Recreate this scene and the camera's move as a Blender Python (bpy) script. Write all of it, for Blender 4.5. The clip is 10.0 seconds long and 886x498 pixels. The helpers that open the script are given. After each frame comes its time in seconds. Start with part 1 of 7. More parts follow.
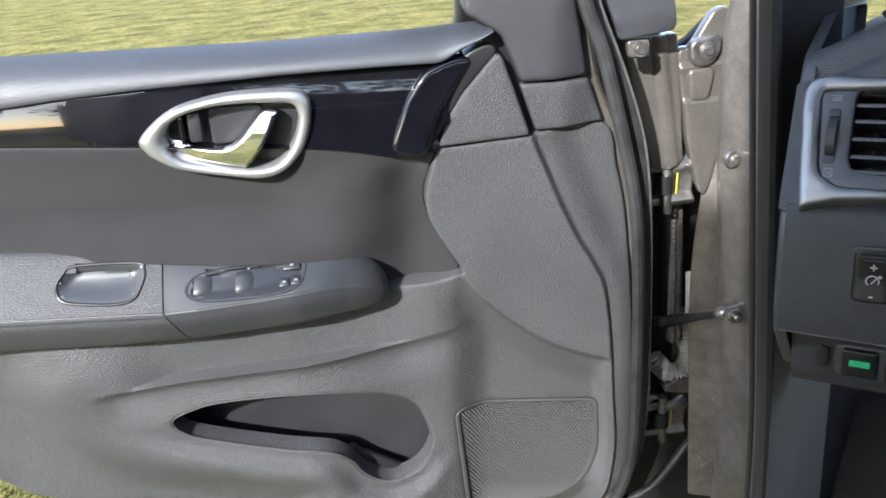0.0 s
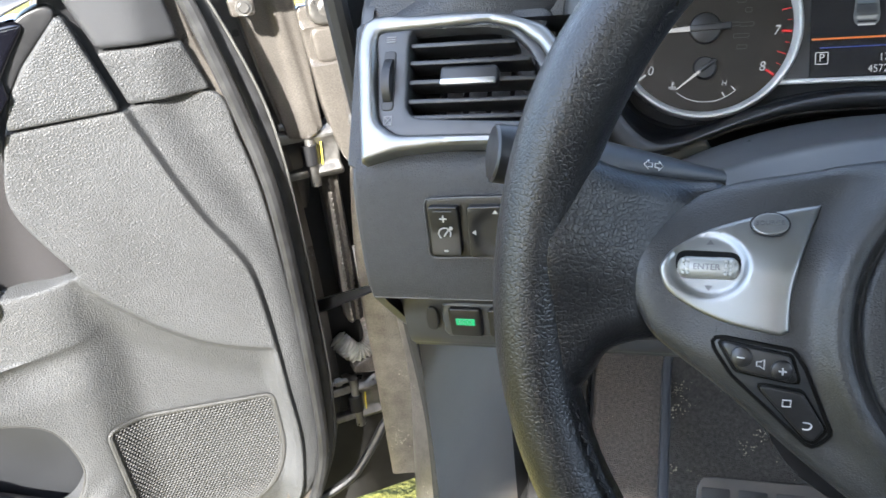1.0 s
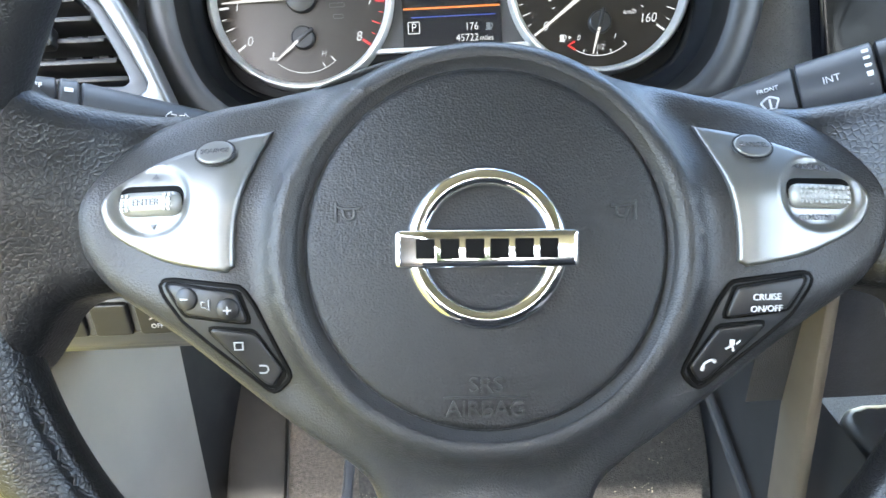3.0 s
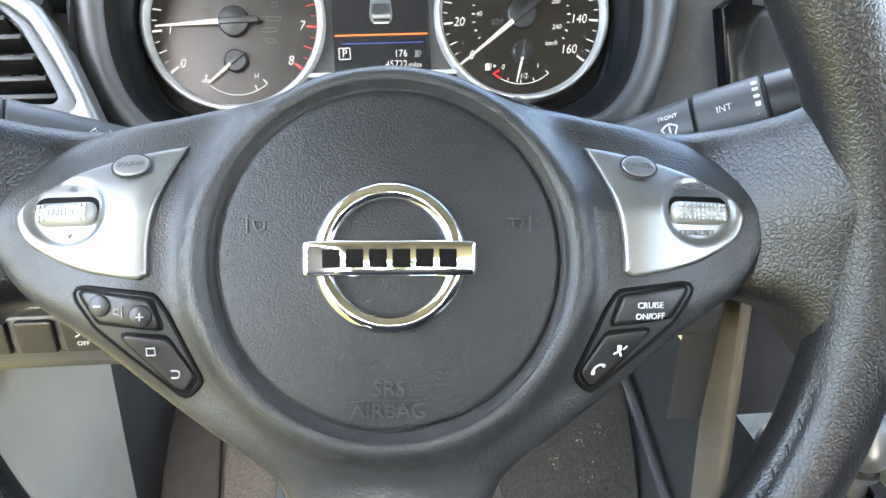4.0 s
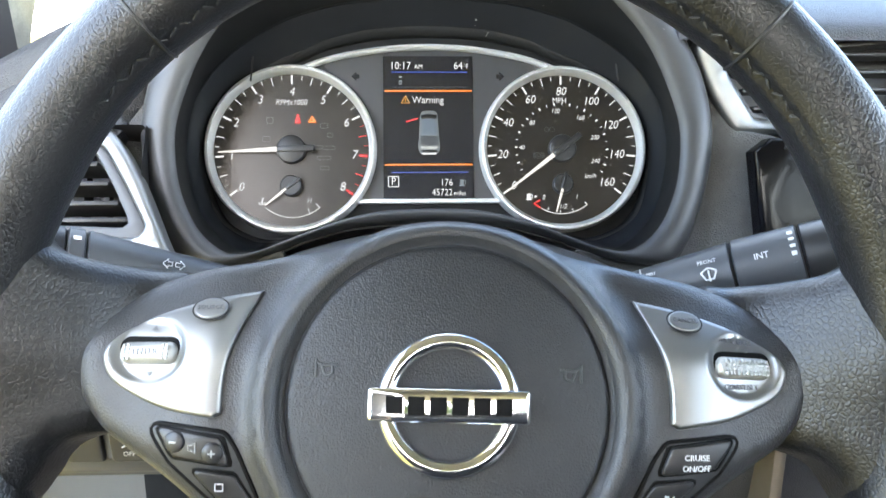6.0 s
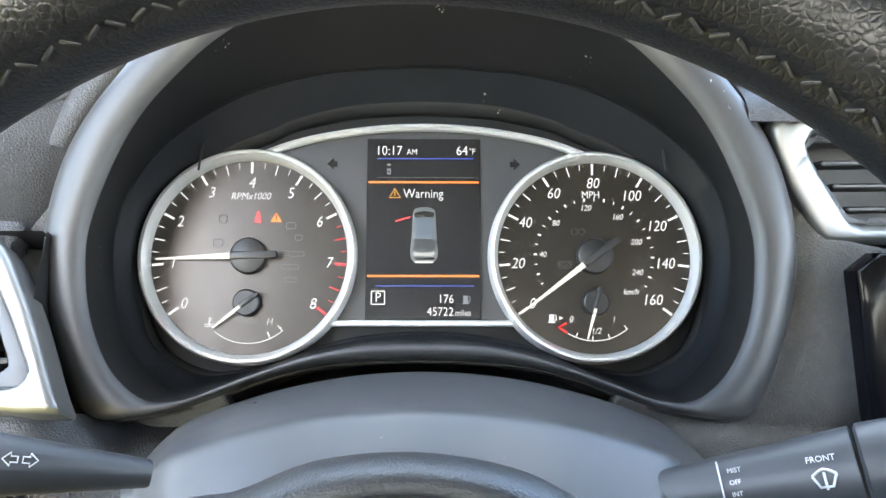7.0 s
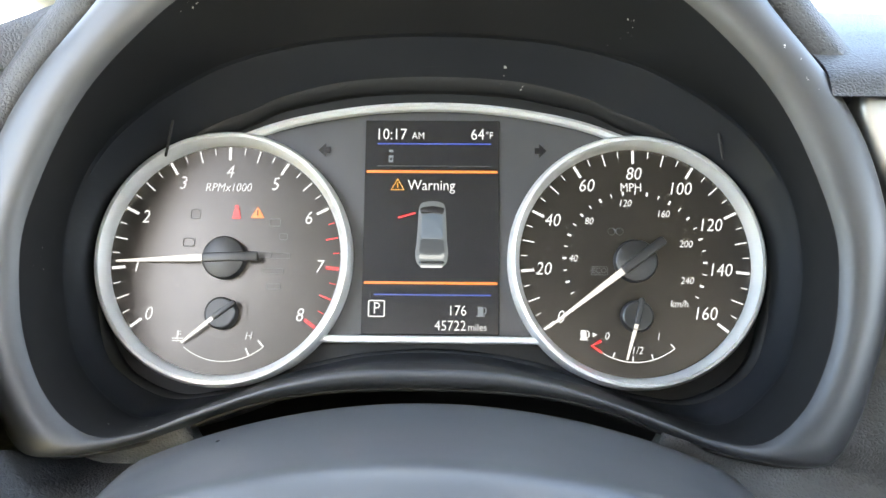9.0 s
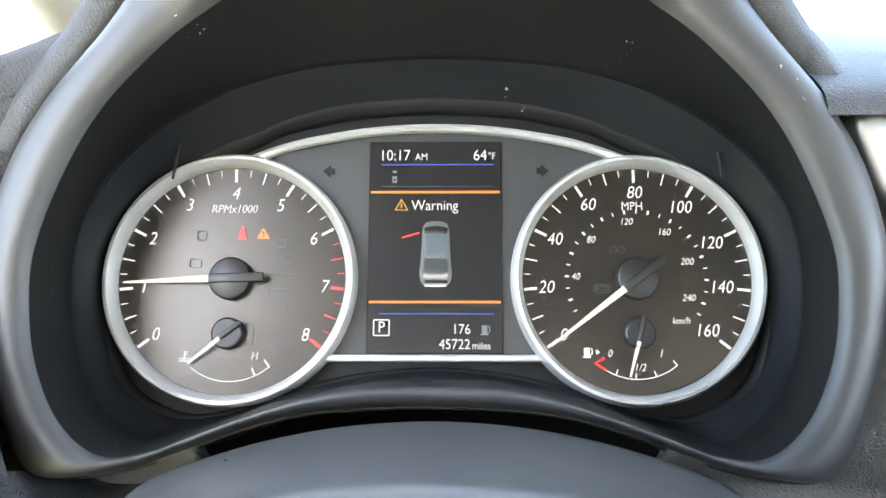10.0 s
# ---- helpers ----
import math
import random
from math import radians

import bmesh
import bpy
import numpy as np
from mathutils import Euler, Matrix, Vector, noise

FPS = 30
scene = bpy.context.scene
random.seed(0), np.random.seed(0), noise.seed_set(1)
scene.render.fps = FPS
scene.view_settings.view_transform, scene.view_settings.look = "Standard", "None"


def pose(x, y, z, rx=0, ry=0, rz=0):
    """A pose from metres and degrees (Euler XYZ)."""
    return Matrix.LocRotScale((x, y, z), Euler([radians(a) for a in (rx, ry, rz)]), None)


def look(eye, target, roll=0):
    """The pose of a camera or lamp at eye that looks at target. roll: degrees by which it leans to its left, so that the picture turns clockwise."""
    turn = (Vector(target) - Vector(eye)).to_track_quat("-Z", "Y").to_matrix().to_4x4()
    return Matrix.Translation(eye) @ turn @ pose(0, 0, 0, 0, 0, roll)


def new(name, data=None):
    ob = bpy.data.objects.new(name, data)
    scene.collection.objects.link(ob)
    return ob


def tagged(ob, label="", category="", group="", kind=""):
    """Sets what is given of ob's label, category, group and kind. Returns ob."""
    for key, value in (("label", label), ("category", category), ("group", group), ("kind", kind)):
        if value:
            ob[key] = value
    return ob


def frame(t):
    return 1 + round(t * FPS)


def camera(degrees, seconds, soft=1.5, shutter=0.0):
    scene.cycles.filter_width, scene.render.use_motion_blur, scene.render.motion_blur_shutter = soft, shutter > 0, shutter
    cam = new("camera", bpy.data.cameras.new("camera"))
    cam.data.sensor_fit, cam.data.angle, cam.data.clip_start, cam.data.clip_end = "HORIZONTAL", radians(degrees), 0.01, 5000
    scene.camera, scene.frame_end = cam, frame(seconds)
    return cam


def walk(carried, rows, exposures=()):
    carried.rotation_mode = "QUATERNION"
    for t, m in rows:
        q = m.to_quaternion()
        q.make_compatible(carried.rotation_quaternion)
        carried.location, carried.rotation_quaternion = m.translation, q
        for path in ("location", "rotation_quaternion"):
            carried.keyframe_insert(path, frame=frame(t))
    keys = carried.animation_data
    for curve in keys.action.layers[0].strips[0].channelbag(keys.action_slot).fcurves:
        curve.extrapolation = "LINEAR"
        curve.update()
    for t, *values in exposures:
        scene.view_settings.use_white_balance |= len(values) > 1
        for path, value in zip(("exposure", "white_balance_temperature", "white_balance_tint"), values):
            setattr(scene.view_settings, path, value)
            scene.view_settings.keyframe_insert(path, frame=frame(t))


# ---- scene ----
cam = camera(58.0, 10.0, soft=1.5, shutter=0.08)
WALK = [
    (0, (-0.2451, -0.3907, 1.1078), (-0.7525, 0.3874, 0.7374), -5.86),
    (0.5, (-0.1582, -0.2992, 1.0768), (-0.5570, 0.5314, 0.6881), -7.05),
    (1, (-0.1220, -0.2648, 1.0530), (-0.3993, 0.6054, 0.6457), -6.47),
    (1.5, (-0.0856, -0.2344, 1.0278), (-0.2668, 0.6572, 0.6128), -5.44),
    (2, (-0.0674, -0.2276, 1.0169), (-0.1717, 0.6762, 0.6019), -4.29),
    (2.5, (-0.0553, -0.2289, 1.0134), (-0.1053, 0.6803, 0.6000), -3.66),
    (3, (-0.0120, -0.2340, 1.0041), (-0.0159, 0.6811, 0.6008), -2.97),
    (3.2, (0.0012, -0.2330, 1.0025), (0.0203, 0.6814, 0.5982), -2.55),
    (4.3, (0.0023, -0.2669, 1.0050), (0.0667, 0.6659, 0.6503), -0.95),
    (4.5, (-0.0055, -0.2773, 1.0034), (0.0561, 0.6601, 0.6606), -0.90),
    (5, (-0.0122, -0.2829, 1.0040), (0.0409, 0.6647, 0.6891), -0.66),
    (5.5, (-0.0118, -0.2801, 1.0013), (0.0310, 0.6768, 0.7143), -0.33),
    (6, (-0.0108, -0.2624, 1.0292), (0.0241, 0.7027, 0.7697), 0.11),
    (6.2, (-0.0095, -0.2312, 1.0545), (0.0237, 0.7367, 0.8054), 0.38),
    (7.3, (0.0140, -0.0978, 1.0332), (0.0139, 0.8867, 0.8582), 0.20),
    (7.5, (0.0156, -0.0852, 1.0337), (0.0137, 0.8988, 0.8551), 0.33),
    (8, (0.0175, -0.0745, 1.0330), (0.0056, 0.9088, 0.8517), 0.28),
    (8.5, (0.0158, -0.0586, 1.0293), (-0.0022, 0.9236, 0.8425), 0.30),
    (9, (0.0147, -0.0491, 1.0260), (-0.0069, 0.9326, 0.8364), 0.22),
    (9.5, (0.0144, -0.0456, 1.0259), (-0.0137, 0.9369, 0.8414), 0.05),
    (10, (0.0137, -0.0536, 1.0270), (-0.0099, 0.9322, 0.8608), -0.24),
]
walk(cam, [(t, look(eye, aim, roll)) for t, eye, aim, roll in WALK],
     [(0.0, 2.25, 5900, 11), (0.5, 2.9, 5800, 10), (1.0, 3.45, 6200, 10), (2.0, 4.15, 6400, 8), (3.0, 4.6, 6500, 8), (4.3, 4.76, 6900, 9), (5.5, 4.76, 6900, 9), (6.2, 4.5, 6700, 9), (7.3, 4.75, 6900, 9), (10.0, 4.7, 7000, 9)])

# world: clear sky with thin cloud, sun high behind the car
SUN_DIR = Vector((0.04, -0.88, 0.47)).normalized()
world = bpy.data.worlds.new("sky")
scene.world = world
world.use_nodes = True
wn, wl = world.node_tree.nodes, world.node_tree.links
bg = wn["Background"]
sky = wn.new("ShaderNodeTexSky")
sky.sky_type, sky.sun_disc = "NISHITA", False
sky.sun_elevation = math.asin(SUN_DIR.z)
sky.sun_rotation = math.atan2(SUN_DIR.x, SUN_DIR.y)
coord = wn.new("ShaderNodeTexCoord")
cloud = wn.new("ShaderNodeTexNoise")
cloud.inputs["Scale"].default_value, cloud.inputs["Detail"].default_value, cloud.inputs["Roughness"].default_value = 3.2, 8.0, 0.62
ramp = wn.new("ShaderNodeValToRGB")
ramp.color_ramp.elements[0].position, ramp.color_ramp.elements[1].position = 0.47, 0.72
mix = wn.new("ShaderNodeMix")
mix.data_type = "RGBA"
mix.inputs["B"].default_value = (7.0, 7.3, 7.8, 1)
wl.new(coord.outputs["Generated"], cloud.inputs["Vector"])
wl.new(cloud.outputs["Fac"], ramp.inputs["Fac"])
wl.new(ramp.outputs["Color"], mix.inputs["Factor"])
wl.new(sky.outputs["Color"], mix.inputs["A"])
wl.new(mix.outputs["Result"], bg.inputs["Color"])
bg.inputs["Strength"].default_value = 0.15
sun = new("sun", bpy.data.lights.new("sun", "SUN"))
sun.data.energy, sun.data.angle, sun.data.color = 3.0, radians(1.5), (1.0, 0.95, 0.87)
sun.matrix_world = look(SUN_DIR * 20, (0, 0, 0))


# ---- materials ----
def material(name, color, rough=0.5, metal=0.0, coat=0.0, spec=0.5):
    m = bpy.data.materials.new(name)
    m.use_nodes = True
    b = m.node_tree.nodes["Principled BSDF"]
    b.inputs["Base Color"].default_value = (*color, 1)
    b.inputs["Roughness"].default_value = rough
    b.inputs["Metallic"].default_value = metal
    b.inputs["Coat Weight"].default_value = coat
    b.inputs["Specular IOR Level"].default_value = spec
    return m


def noise_node(m, scale, detail=4.0, kind="ShaderNodeTexNoise", feature=None, stretch=None):
    n, l = m.node_tree.nodes, m.node_tree.links
    tc = n.new("ShaderNodeTexCoord")
    t = n.new(kind)
    t.inputs["Scale"].default_value = scale
    if kind == "ShaderNodeTexNoise":
        t.inputs["Detail"].default_value = detail
    if feature:
        t.feature = feature
    src = tc.outputs["Object"]
    if stretch:
        mp = n.new("ShaderNodeMapping")
        mp.inputs["Scale"].default_value = stretch
        l.new(src, mp.inputs["Vector"])
        src = mp.outputs["Vector"]
    l.new(src, t.inputs["Vector"])
    return t


def bump(m, tex, out, strength, distance, lo=None, hi=None):
    """Adds relief from a texture's output to m, on top of any that it has."""
    n, l = m.node_tree.nodes, m.node_tree.links
    b = n["Principled BSDF"]
    bp = n.new("ShaderNodeBump")
    bp.inputs["Strength"].default_value, bp.inputs["Distance"].default_value = strength, distance
    src = tex.outputs[out]
    if lo is not None:
        mr = n.new("ShaderNodeMapRange")
        mr.inputs["From Min"].default_value, mr.inputs["From Max"].default_value = lo, hi
        l.new(src, mr.inputs["Value"])
        src = mr.outputs["Result"]
    l.new(src, bp.inputs["Height"])
    if b.inputs["Normal"].links:
        l.new(b.inputs["Normal"].links[0].from_socket, bp.inputs["Normal"])
    l.new(bp.outputs["Normal"], b.inputs["Normal"])
    return m


def vary(m, scale, amount, rough_amount=0.0, detail=5.0):
    """Uneven colour (and gloss) at one scale: dust, wear, handling."""
    n, l = m.node_tree.nodes, m.node_tree.links
    b = n["Principled BSDF"]
    t = noise_node(m, scale, detail)
    mr = n.new("ShaderNodeMapRange")
    mr.inputs["From Min"].default_value, mr.inputs["From Max"].default_value = 0.3, 0.7
    mr.inputs["To Min"].default_value, mr.inputs["To Max"].default_value = 1 - amount, 1 + amount
    l.new(t.outputs["Fac"], mr.inputs["Value"])
    mx = n.new("ShaderNodeMix")
    mx.data_type, mx.blend_type = "RGBA", "MULTIPLY"
    mx.inputs["Factor"].default_value = 1
    inp = b.inputs["Base Color"]
    if inp.links:
        l.new(inp.links[0].from_socket, mx.inputs["A"])
    else:
        mx.inputs["A"].default_value = inp.default_value[:]
    l.new(mr.outputs["Result"], mx.inputs["B"])
    l.new(mx.outputs["Result"], inp)
    if rough_amount:
        r = n.new("ShaderNodeMapRange")
        r0 = b.inputs["Roughness"].default_value
        r.inputs["From Min"].default_value, r.inputs["From Max"].default_value = 0.3, 0.7
        r.inputs["To Min"].default_value, r.inputs["To Max"].default_value = r0 - rough_amount, r0 + rough_amount
        l.new(t.outputs["Fac"], r.inputs["Value"])
        l.new(r.outputs["Result"], b.inputs["Roughness"])
    return m


def dusty(m, density, color=(0.5, 0.48, 0.44)):
    """Sparse specks of dust lying on the surface."""
    n, l = m.node_tree.nodes, m.node_tree.links
    b = n["Principled BSDF"]
    t = noise_node(m, 420.0, 2.0)
    t2 = noise_node(m, 35.0, 3.0)
    add = n.new("ShaderNodeMath")
    add.operation = "MULTIPLY"
    l.new(t.outputs["Fac"], add.inputs[0])
    l.new(t2.outputs["Fac"], add.inputs[1])
    mr = n.new("ShaderNodeMapRange")
    mr.inputs["From Min"].default_value, mr.inputs["From Max"].default_value = density, density + 0.03
    l.new(add.outputs["Value"], mr.inputs["Value"])
    mx = n.new("ShaderNodeMix")
    mx.data_type = "RGBA"
    mx.inputs["B"].default_value = (*color, 1)
    l.new(mr.outputs["Result"], mx.inputs["Factor"])
    inp = b.inputs["Base Color"]
    if inp.links:
        l.new(inp.links[0].from_socket, mx.inputs["A"])
    else:
        mx.inputs["A"].default_value = inp.default_value[:]
    l.new(mx.outputs["Result"], inp)
    return m


def grained(name, color, rough, cell, strength, fine=0.25, wear=0.12, soft=False, spec=0.5, crease=0.3):
    """Moulded plastic or leather: pebble grain of cells about cell metres across. soft: round pebbles instead of cut ones."""
    m = material(name, color, rough, spec=spec)
    wob = noise_node(m, 1.3 / cell, 2.0)
    n, l = m.node_tree.nodes, m.node_tree.links
    v = noise_node(m, 1.0 / cell, kind="ShaderNodeTexVoronoi", feature="F1" if soft else "DISTANCE_TO_EDGE")
    src = v.inputs["Vector"].links[0].from_socket
    mx = n.new("ShaderNodeMix")
    mx.data_type, mx.blend_type = "RGBA", "LINEAR_LIGHT"
    mx.inputs["Factor"].default_value = cell * 0.22
    l.new(src, mx.inputs["A"])
    l.new(wob.outputs["Color"], mx.inputs["B"])
    l.new(mx.outputs["Result"], v.inputs["Vector"])
    if soft:
        bump(m, v, "Distance", strength, cell * 0.32, 0.75, 0.1)
    else:
        bump(m, v, "Distance", strength, cell * 0.32, 0.0, crease)
    bump(m, noise_node(m, 2.6 / cell, 3.0), "Fac", fine, cell * 0.2)
    vary(m, 9.0, wear, 0.05)
    vary(m, 130.0, wear * 0.6)
    return m


M_DOOR = grained("door_plastic", (0.049, 0.050, 0.051), 0.54, 0.0026, 0.6, spec=0.4)
M_SILL = grained("sill_plastic", (0.030, 0.032, 0.036), 0.46, 0.0018, 0.24)
M_DOORLOW = grained("door_lower_plastic", (0.036, 0.0355, 0.034), 0.55, 0.0028, 0.35)
M_DASH = grained("dash_plastic", (0.036, 0.037, 0.040), 0.50, 0.0019, 0.45, spec=0.4)
# dash plastic in a lighter colour, standing in for light from the open door
M_DASH_LIT = grained("dash_plastic_lit", (0.086, 0.085, 0.084), 0.50, 0.0019, 0.5, spec=0.4)
M_SATINBLACK = vary(bump(material("satin_black", (0.024, 0.025, 0.027), 0.40, spec=0.4), noise_node(bpy.data.materials["satin_black"], 2200, 2), "Fac", 0.1, 0.0002), 16, 0.12, 0.05)
M_CUP = vary(material("cup_plastic", (0.035, 0.036, 0.038), 0.36), 25, 0.1, 0.05)
M_MIRROR = vary(bump(material("mirror_cover_plastic", (0.032, 0.033, 0.036), 0.5), noise_node(bpy.data.materials["mirror_cover_plastic"], 1300, 3), "Fac", 0.9, 0.0006), 20, 0.12, 0.05)
M_SEAL = vary(bump(material("weather_strip", (0.028, 0.028, 0.029), 0.42), noise_node(bpy.data.materials["weather_strip"], 500, 3), "Fac", 0.3, 0.0005), 45, 0.35, 0.1)
M_EDGE = vary(material("strip_edge", (0.09, 0.088, 0.082), 0.5), 60, 0.3)
M_SOFT = grained("soft_armrest", (0.024, 0.024, 0.025), 0.5, 0.0024, 0.3, spec=0.4)
M_LEATHER = grained("wheel_leather", (0.009, 0.009, 0.010), 0.34, 0.0020, 0.22, 0.04, crease=0.22)
M_PAD = grained("airbag_plastic", (0.017, 0.0175, 0.019), 0.40, 0.0008, 0.50, 0.10, soft=True, spec=0.36)
# the airbag cover's plastic, lightened as if light caught the raised marks
M_EMBOSS_LIT = vary(material("embossed_plastic_lit", (0.034, 0.0345, 0.036), 0.38, spec=0.4), 80, 0.1, 0.05)
M_INK = material("black_ink", (0.003, 0.003, 0.003), 0.6, spec=0.1)
M_HUB = grained("hub_plastic", (0.028, 0.0285, 0.030), 0.38, 0.0008, 0.42, 0.10, soft=True, spec=0.42)
M_KEY = vary(material("key_rubber", (0.013, 0.013, 0.014), 0.42), 60, 0.15, 0.06)
M_KNOB = vary(material("knurled_knob", (0.30, 0.30, 0.285), 0.4, 0.35), 80, 0.08, 0.05)
M_SMOOTH = vary(bump(material("smooth_plastic", (0.04, 0.042, 0.046), 0.42), noise_node(bpy.data.materials["smooth_plastic"], 1800, 2), "Fac", 0.12, 0.0003), 12, 0.12, 0.06)
M_VISOR = dusty(vary(bump(material("visor_plastic", (0.035, 0.0355, 0.037), 0.44), noise_node(bpy.data.materials["visor_plastic"], 2200, 2), "Fac", 0.12, 0.0003), 14, 0.1, 0.05), 0.495)
M_SHROUD = dusty(vary(bump(material("shroud_plastic", (0.064, 0.065, 0.068), 0.32), noise_node(bpy.data.materials["shroud_plastic"], 2200, 2), "Fac", 0.12, 0.0003), 14, 0.1, 0.05), 0.49)
M_TIER = dusty(vary(bump(material("step_plastic", (0.010, 0.011, 0.013), 0.36, spec=0.28), noise_node(bpy.data.materials["step_plastic"], 2200, 2), "Fac", 0.1, 0.0002), 18, 0.12, 0.05), 0.48)
M_BOWL = dusty(vary(material("bowl_plastic", (0.008, 0.0084, 0.009), 0.5, spec=0.2), 18, 0.15, 0.06), 0.47)
M_BLACK = vary(material("black_plastic", (0.012, 0.012, 0.013), 0.45), 20, 0.2, 0.08)
M_SWITCH = vary(material("switch_plastic", (0.011, 0.011, 0.012), 0.4), 60, 0.15, 0.06)
M_RUBBER = vary(material("rubber_seal", (0.02, 0.02, 0.021), 0.62), 40, 0.25, 0.08)
M_GLOSS = vary(material("gloss_black", (0.004, 0.004, 0.006), 0.05, 0.0, 0.5), 30, 0.3, 0.02)
M_SCREEN = vary(material("screen_glass", (0.004, 0.004, 0.005), 0.10, spec=0.12), 30, 0.3, 0.03)
M_CHROME = vary(material("chrome", (0.82, 0.83, 0.86), 0.04, 1.0), 60, 0.04, 0.015)
M_SATIN = vary(bump(material("satin_silver", (0.215, 0.217, 0.215), 0.38, 0.8), noise_node(bpy.data.materials["satin_silver"], 2600, 2), "Fac", 0.1, 0.0002), 40, 0.06, 0.04)
M_BEZEL = vary(bump(material("handle_satin", (0.36, 0.36, 0.35), 0.36, 0.75), noise_node(bpy.data.materials["handle_satin"], 2600, 2), "Fac", 0.1, 0.0002), 30, 0.06, 0.05)
M_RING = vary(material("dial_ring_silver", (0.60, 0.60, 0.59), 0.32, 0.5), 60, 0.05, 0.04)
M_WHITE = material("white_print", (0.60, 0.60, 0.60), 0.5)
M_SYMBOL = material("muted_white_print", (0.34, 0.34, 0.34), 0.5)
M_GREY = material("grey_print", (0.16, 0.16, 0.165), 0.5)
M_DIM = material("unlit_symbol", (0.055, 0.053, 0.052), 0.5)
M_DARKPRINT = material("dark_print", (0.1, 0.1, 0.105), 0.5)
M_RED = material("red_print", (0.62, 0.03, 0.03), 0.45)
M_CARPET = material("carpet", (0.02, 0.019, 0.018), 0.95)
vary(bump(bump(M_CARPET, noise_node(M_CARPET, 900, 3), "Fac", 0.9, 0.003), noise_node(M_CARPET, 250, 3), "Fac", 0.6, 0.004), 300, 0.5)
dusty(M_CARPET, 0.44, (0.3, 0.27, 0.22))
M_MAT = material("floor_mat", (0.03, 0.028, 0.026), 0.95)
dusty(vary(bump(M_MAT, noise_node(M_MAT, 700, 3), "Fac", 0.9, 0.003), 250, 0.5), 0.40, (0.32, 0.28, 0.22))
M_REST = material("foot_rest_carpet", (0.075, 0.064, 0.054), 0.95)
dusty(vary(bump(M_REST, noise_node(M_REST, 700, 3), "Fac", 0.9, 0.003), 250, 0.4), 0.43, (0.32, 0.28, 0.22))
M_STEEL = vary(material("hinge_steel", (0.26, 0.25, 0.235), 0.38, 0.85), 60, 0.35, 0.12)
M_HOSE = vary(material("grey_boot", (0.34, 0.33, 0.30), 0.5), 80, 0.25, 0.08)
M_PAINT = material("body_paint", (0.11, 0.099, 0.087), 0.32, 0.35, 0.8)
vary(vary(M_PAINT, 15, 0.15, 0.05), 900, 0.3)
# black for joints and recesses, and for the painted shade behind the hinges
M_RECESS = vary(material("recess_black", (0.012, 0.011, 0.010), 0.7), 30, 0.4)
M_PAINTDUST = material("jamb_paint", (0.15, 0.136, 0.122), 0.36, 0.4, 0.4)
vary(vary(vary(M_PAINTDUST, 9, 0.25, 0.08), 60, 0.2), 900, 0.35)
dusty(M_PAINTDUST, 0.42, (0.34, 0.31, 0.27))
M_DECAL = vary(material("paper_label", (0.62, 0.62, 0.6), 0.6), 90, 0.12)
M_CLOTH = material("door_cloth", (0.012, 0.0105, 0.011), 0.95)
weave = noise_node(M_CLOTH, 2300.0, 1.0, stretch=(1.0, 0.5, 1.0))
bump(bump(M_CLOTH, weave, "Fac", 0.8, 0.0006), noise_node(M_CLOTH, 1100, 2), "Fac", 0.35, 0.0005)
vary(vary(M_CLOTH, 1900, 0.5), 14, 0.15)
M_CLOTH.node_tree.nodes["Principled BSDF"].inputs["Sheen Weight"].default_value = 0.12
M_KICK = vary(bump(material("kick_plastic", (0.30, 0.275, 0.24), 0.42), noise_node(bpy.data.materials["kick_plastic"], 900, 3), "Fac", 0.3, 0.0006), 8, 0.12, 0.05)
M_THREAD = material("thread", (0.16, 0.16, 0.16), 0.7)
M_BLACKTHREAD = material("black_thread", (0.024, 0.024, 0.025), 0.5)
M_YELLOW = material("yellow_mark", (0.75, 0.62, 0.05), 0.5)


def glowing(name, color, strength):
    m = material(name, (0.01, 0.01, 0.01), 0.4)
    b = m.node_tree.nodes["Principled BSDF"]
    b.inputs["Emission Color"].default_value, b.inputs["Emission Strength"].default_value = (*color, 1), strength
    return m


G_WHITE = glowing("lit_white", (0.85, 0.87, 0.9), 0.055)
G_NEEDLE = glowing("lit_needle", (0.9, 0.88, 0.84), 0.05)
G_ORANGE = glowing("lit_orange", (1.0, 0.25, 0.015), 0.06)
G_BLUE = glowing("lit_blue", (0.03, 0.08, 0.6), 0.05)
G_RED = glowing("lit_red", (0.9, 0.03, 0.03), 0.07)
G_AMBER = glowing("lit_amber", (1.0, 0.45, 0.03), 0.055)
G_GREEN = glowing("lit_green", (0.03, 0.8, 0.28), 0.09)
G_SILVER = glowing("lit_silver", (0.3, 0.36, 0.42), 0.03)
G_GREYLINE = glowing("lit_grey", (0.25, 0.26, 0.28), 0.012)
M_LCD = material("lcd_black", (0.010, 0.010, 0.012), 0.25)
M_DIAL = vary(bump(material("dial_face", (0.054, 0.050, 0.046), 0.30, 0.85), noise_node(bpy.data.materials["dial_face"], 3000, 2), "Fac", 0.08, 0.0002), 30, 0.08)
M_PLATE = vary(material("cluster_plate", (0.03, 0.03, 0.032), 0.45), 30, 0.08)
M_GLASS = material("window_glass", (0.44, 0.50, 0.53), 0.0)
M_GLASS.node_tree.nodes["Principled BSDF"].inputs["Transmission Weight"].default_value = 1.0
M_GLASS.node_tree.nodes["Principled BSDF"].inputs["IOR"].default_value = 1.1
M_HEAD = vary(material("headliner", (0.42, 0.42, 0.43), 0.9), 20, 0.1)
M_TAN = vary(material("tan_trim", (0.095, 0.080, 0.062), 0.6), 30, 0.12)

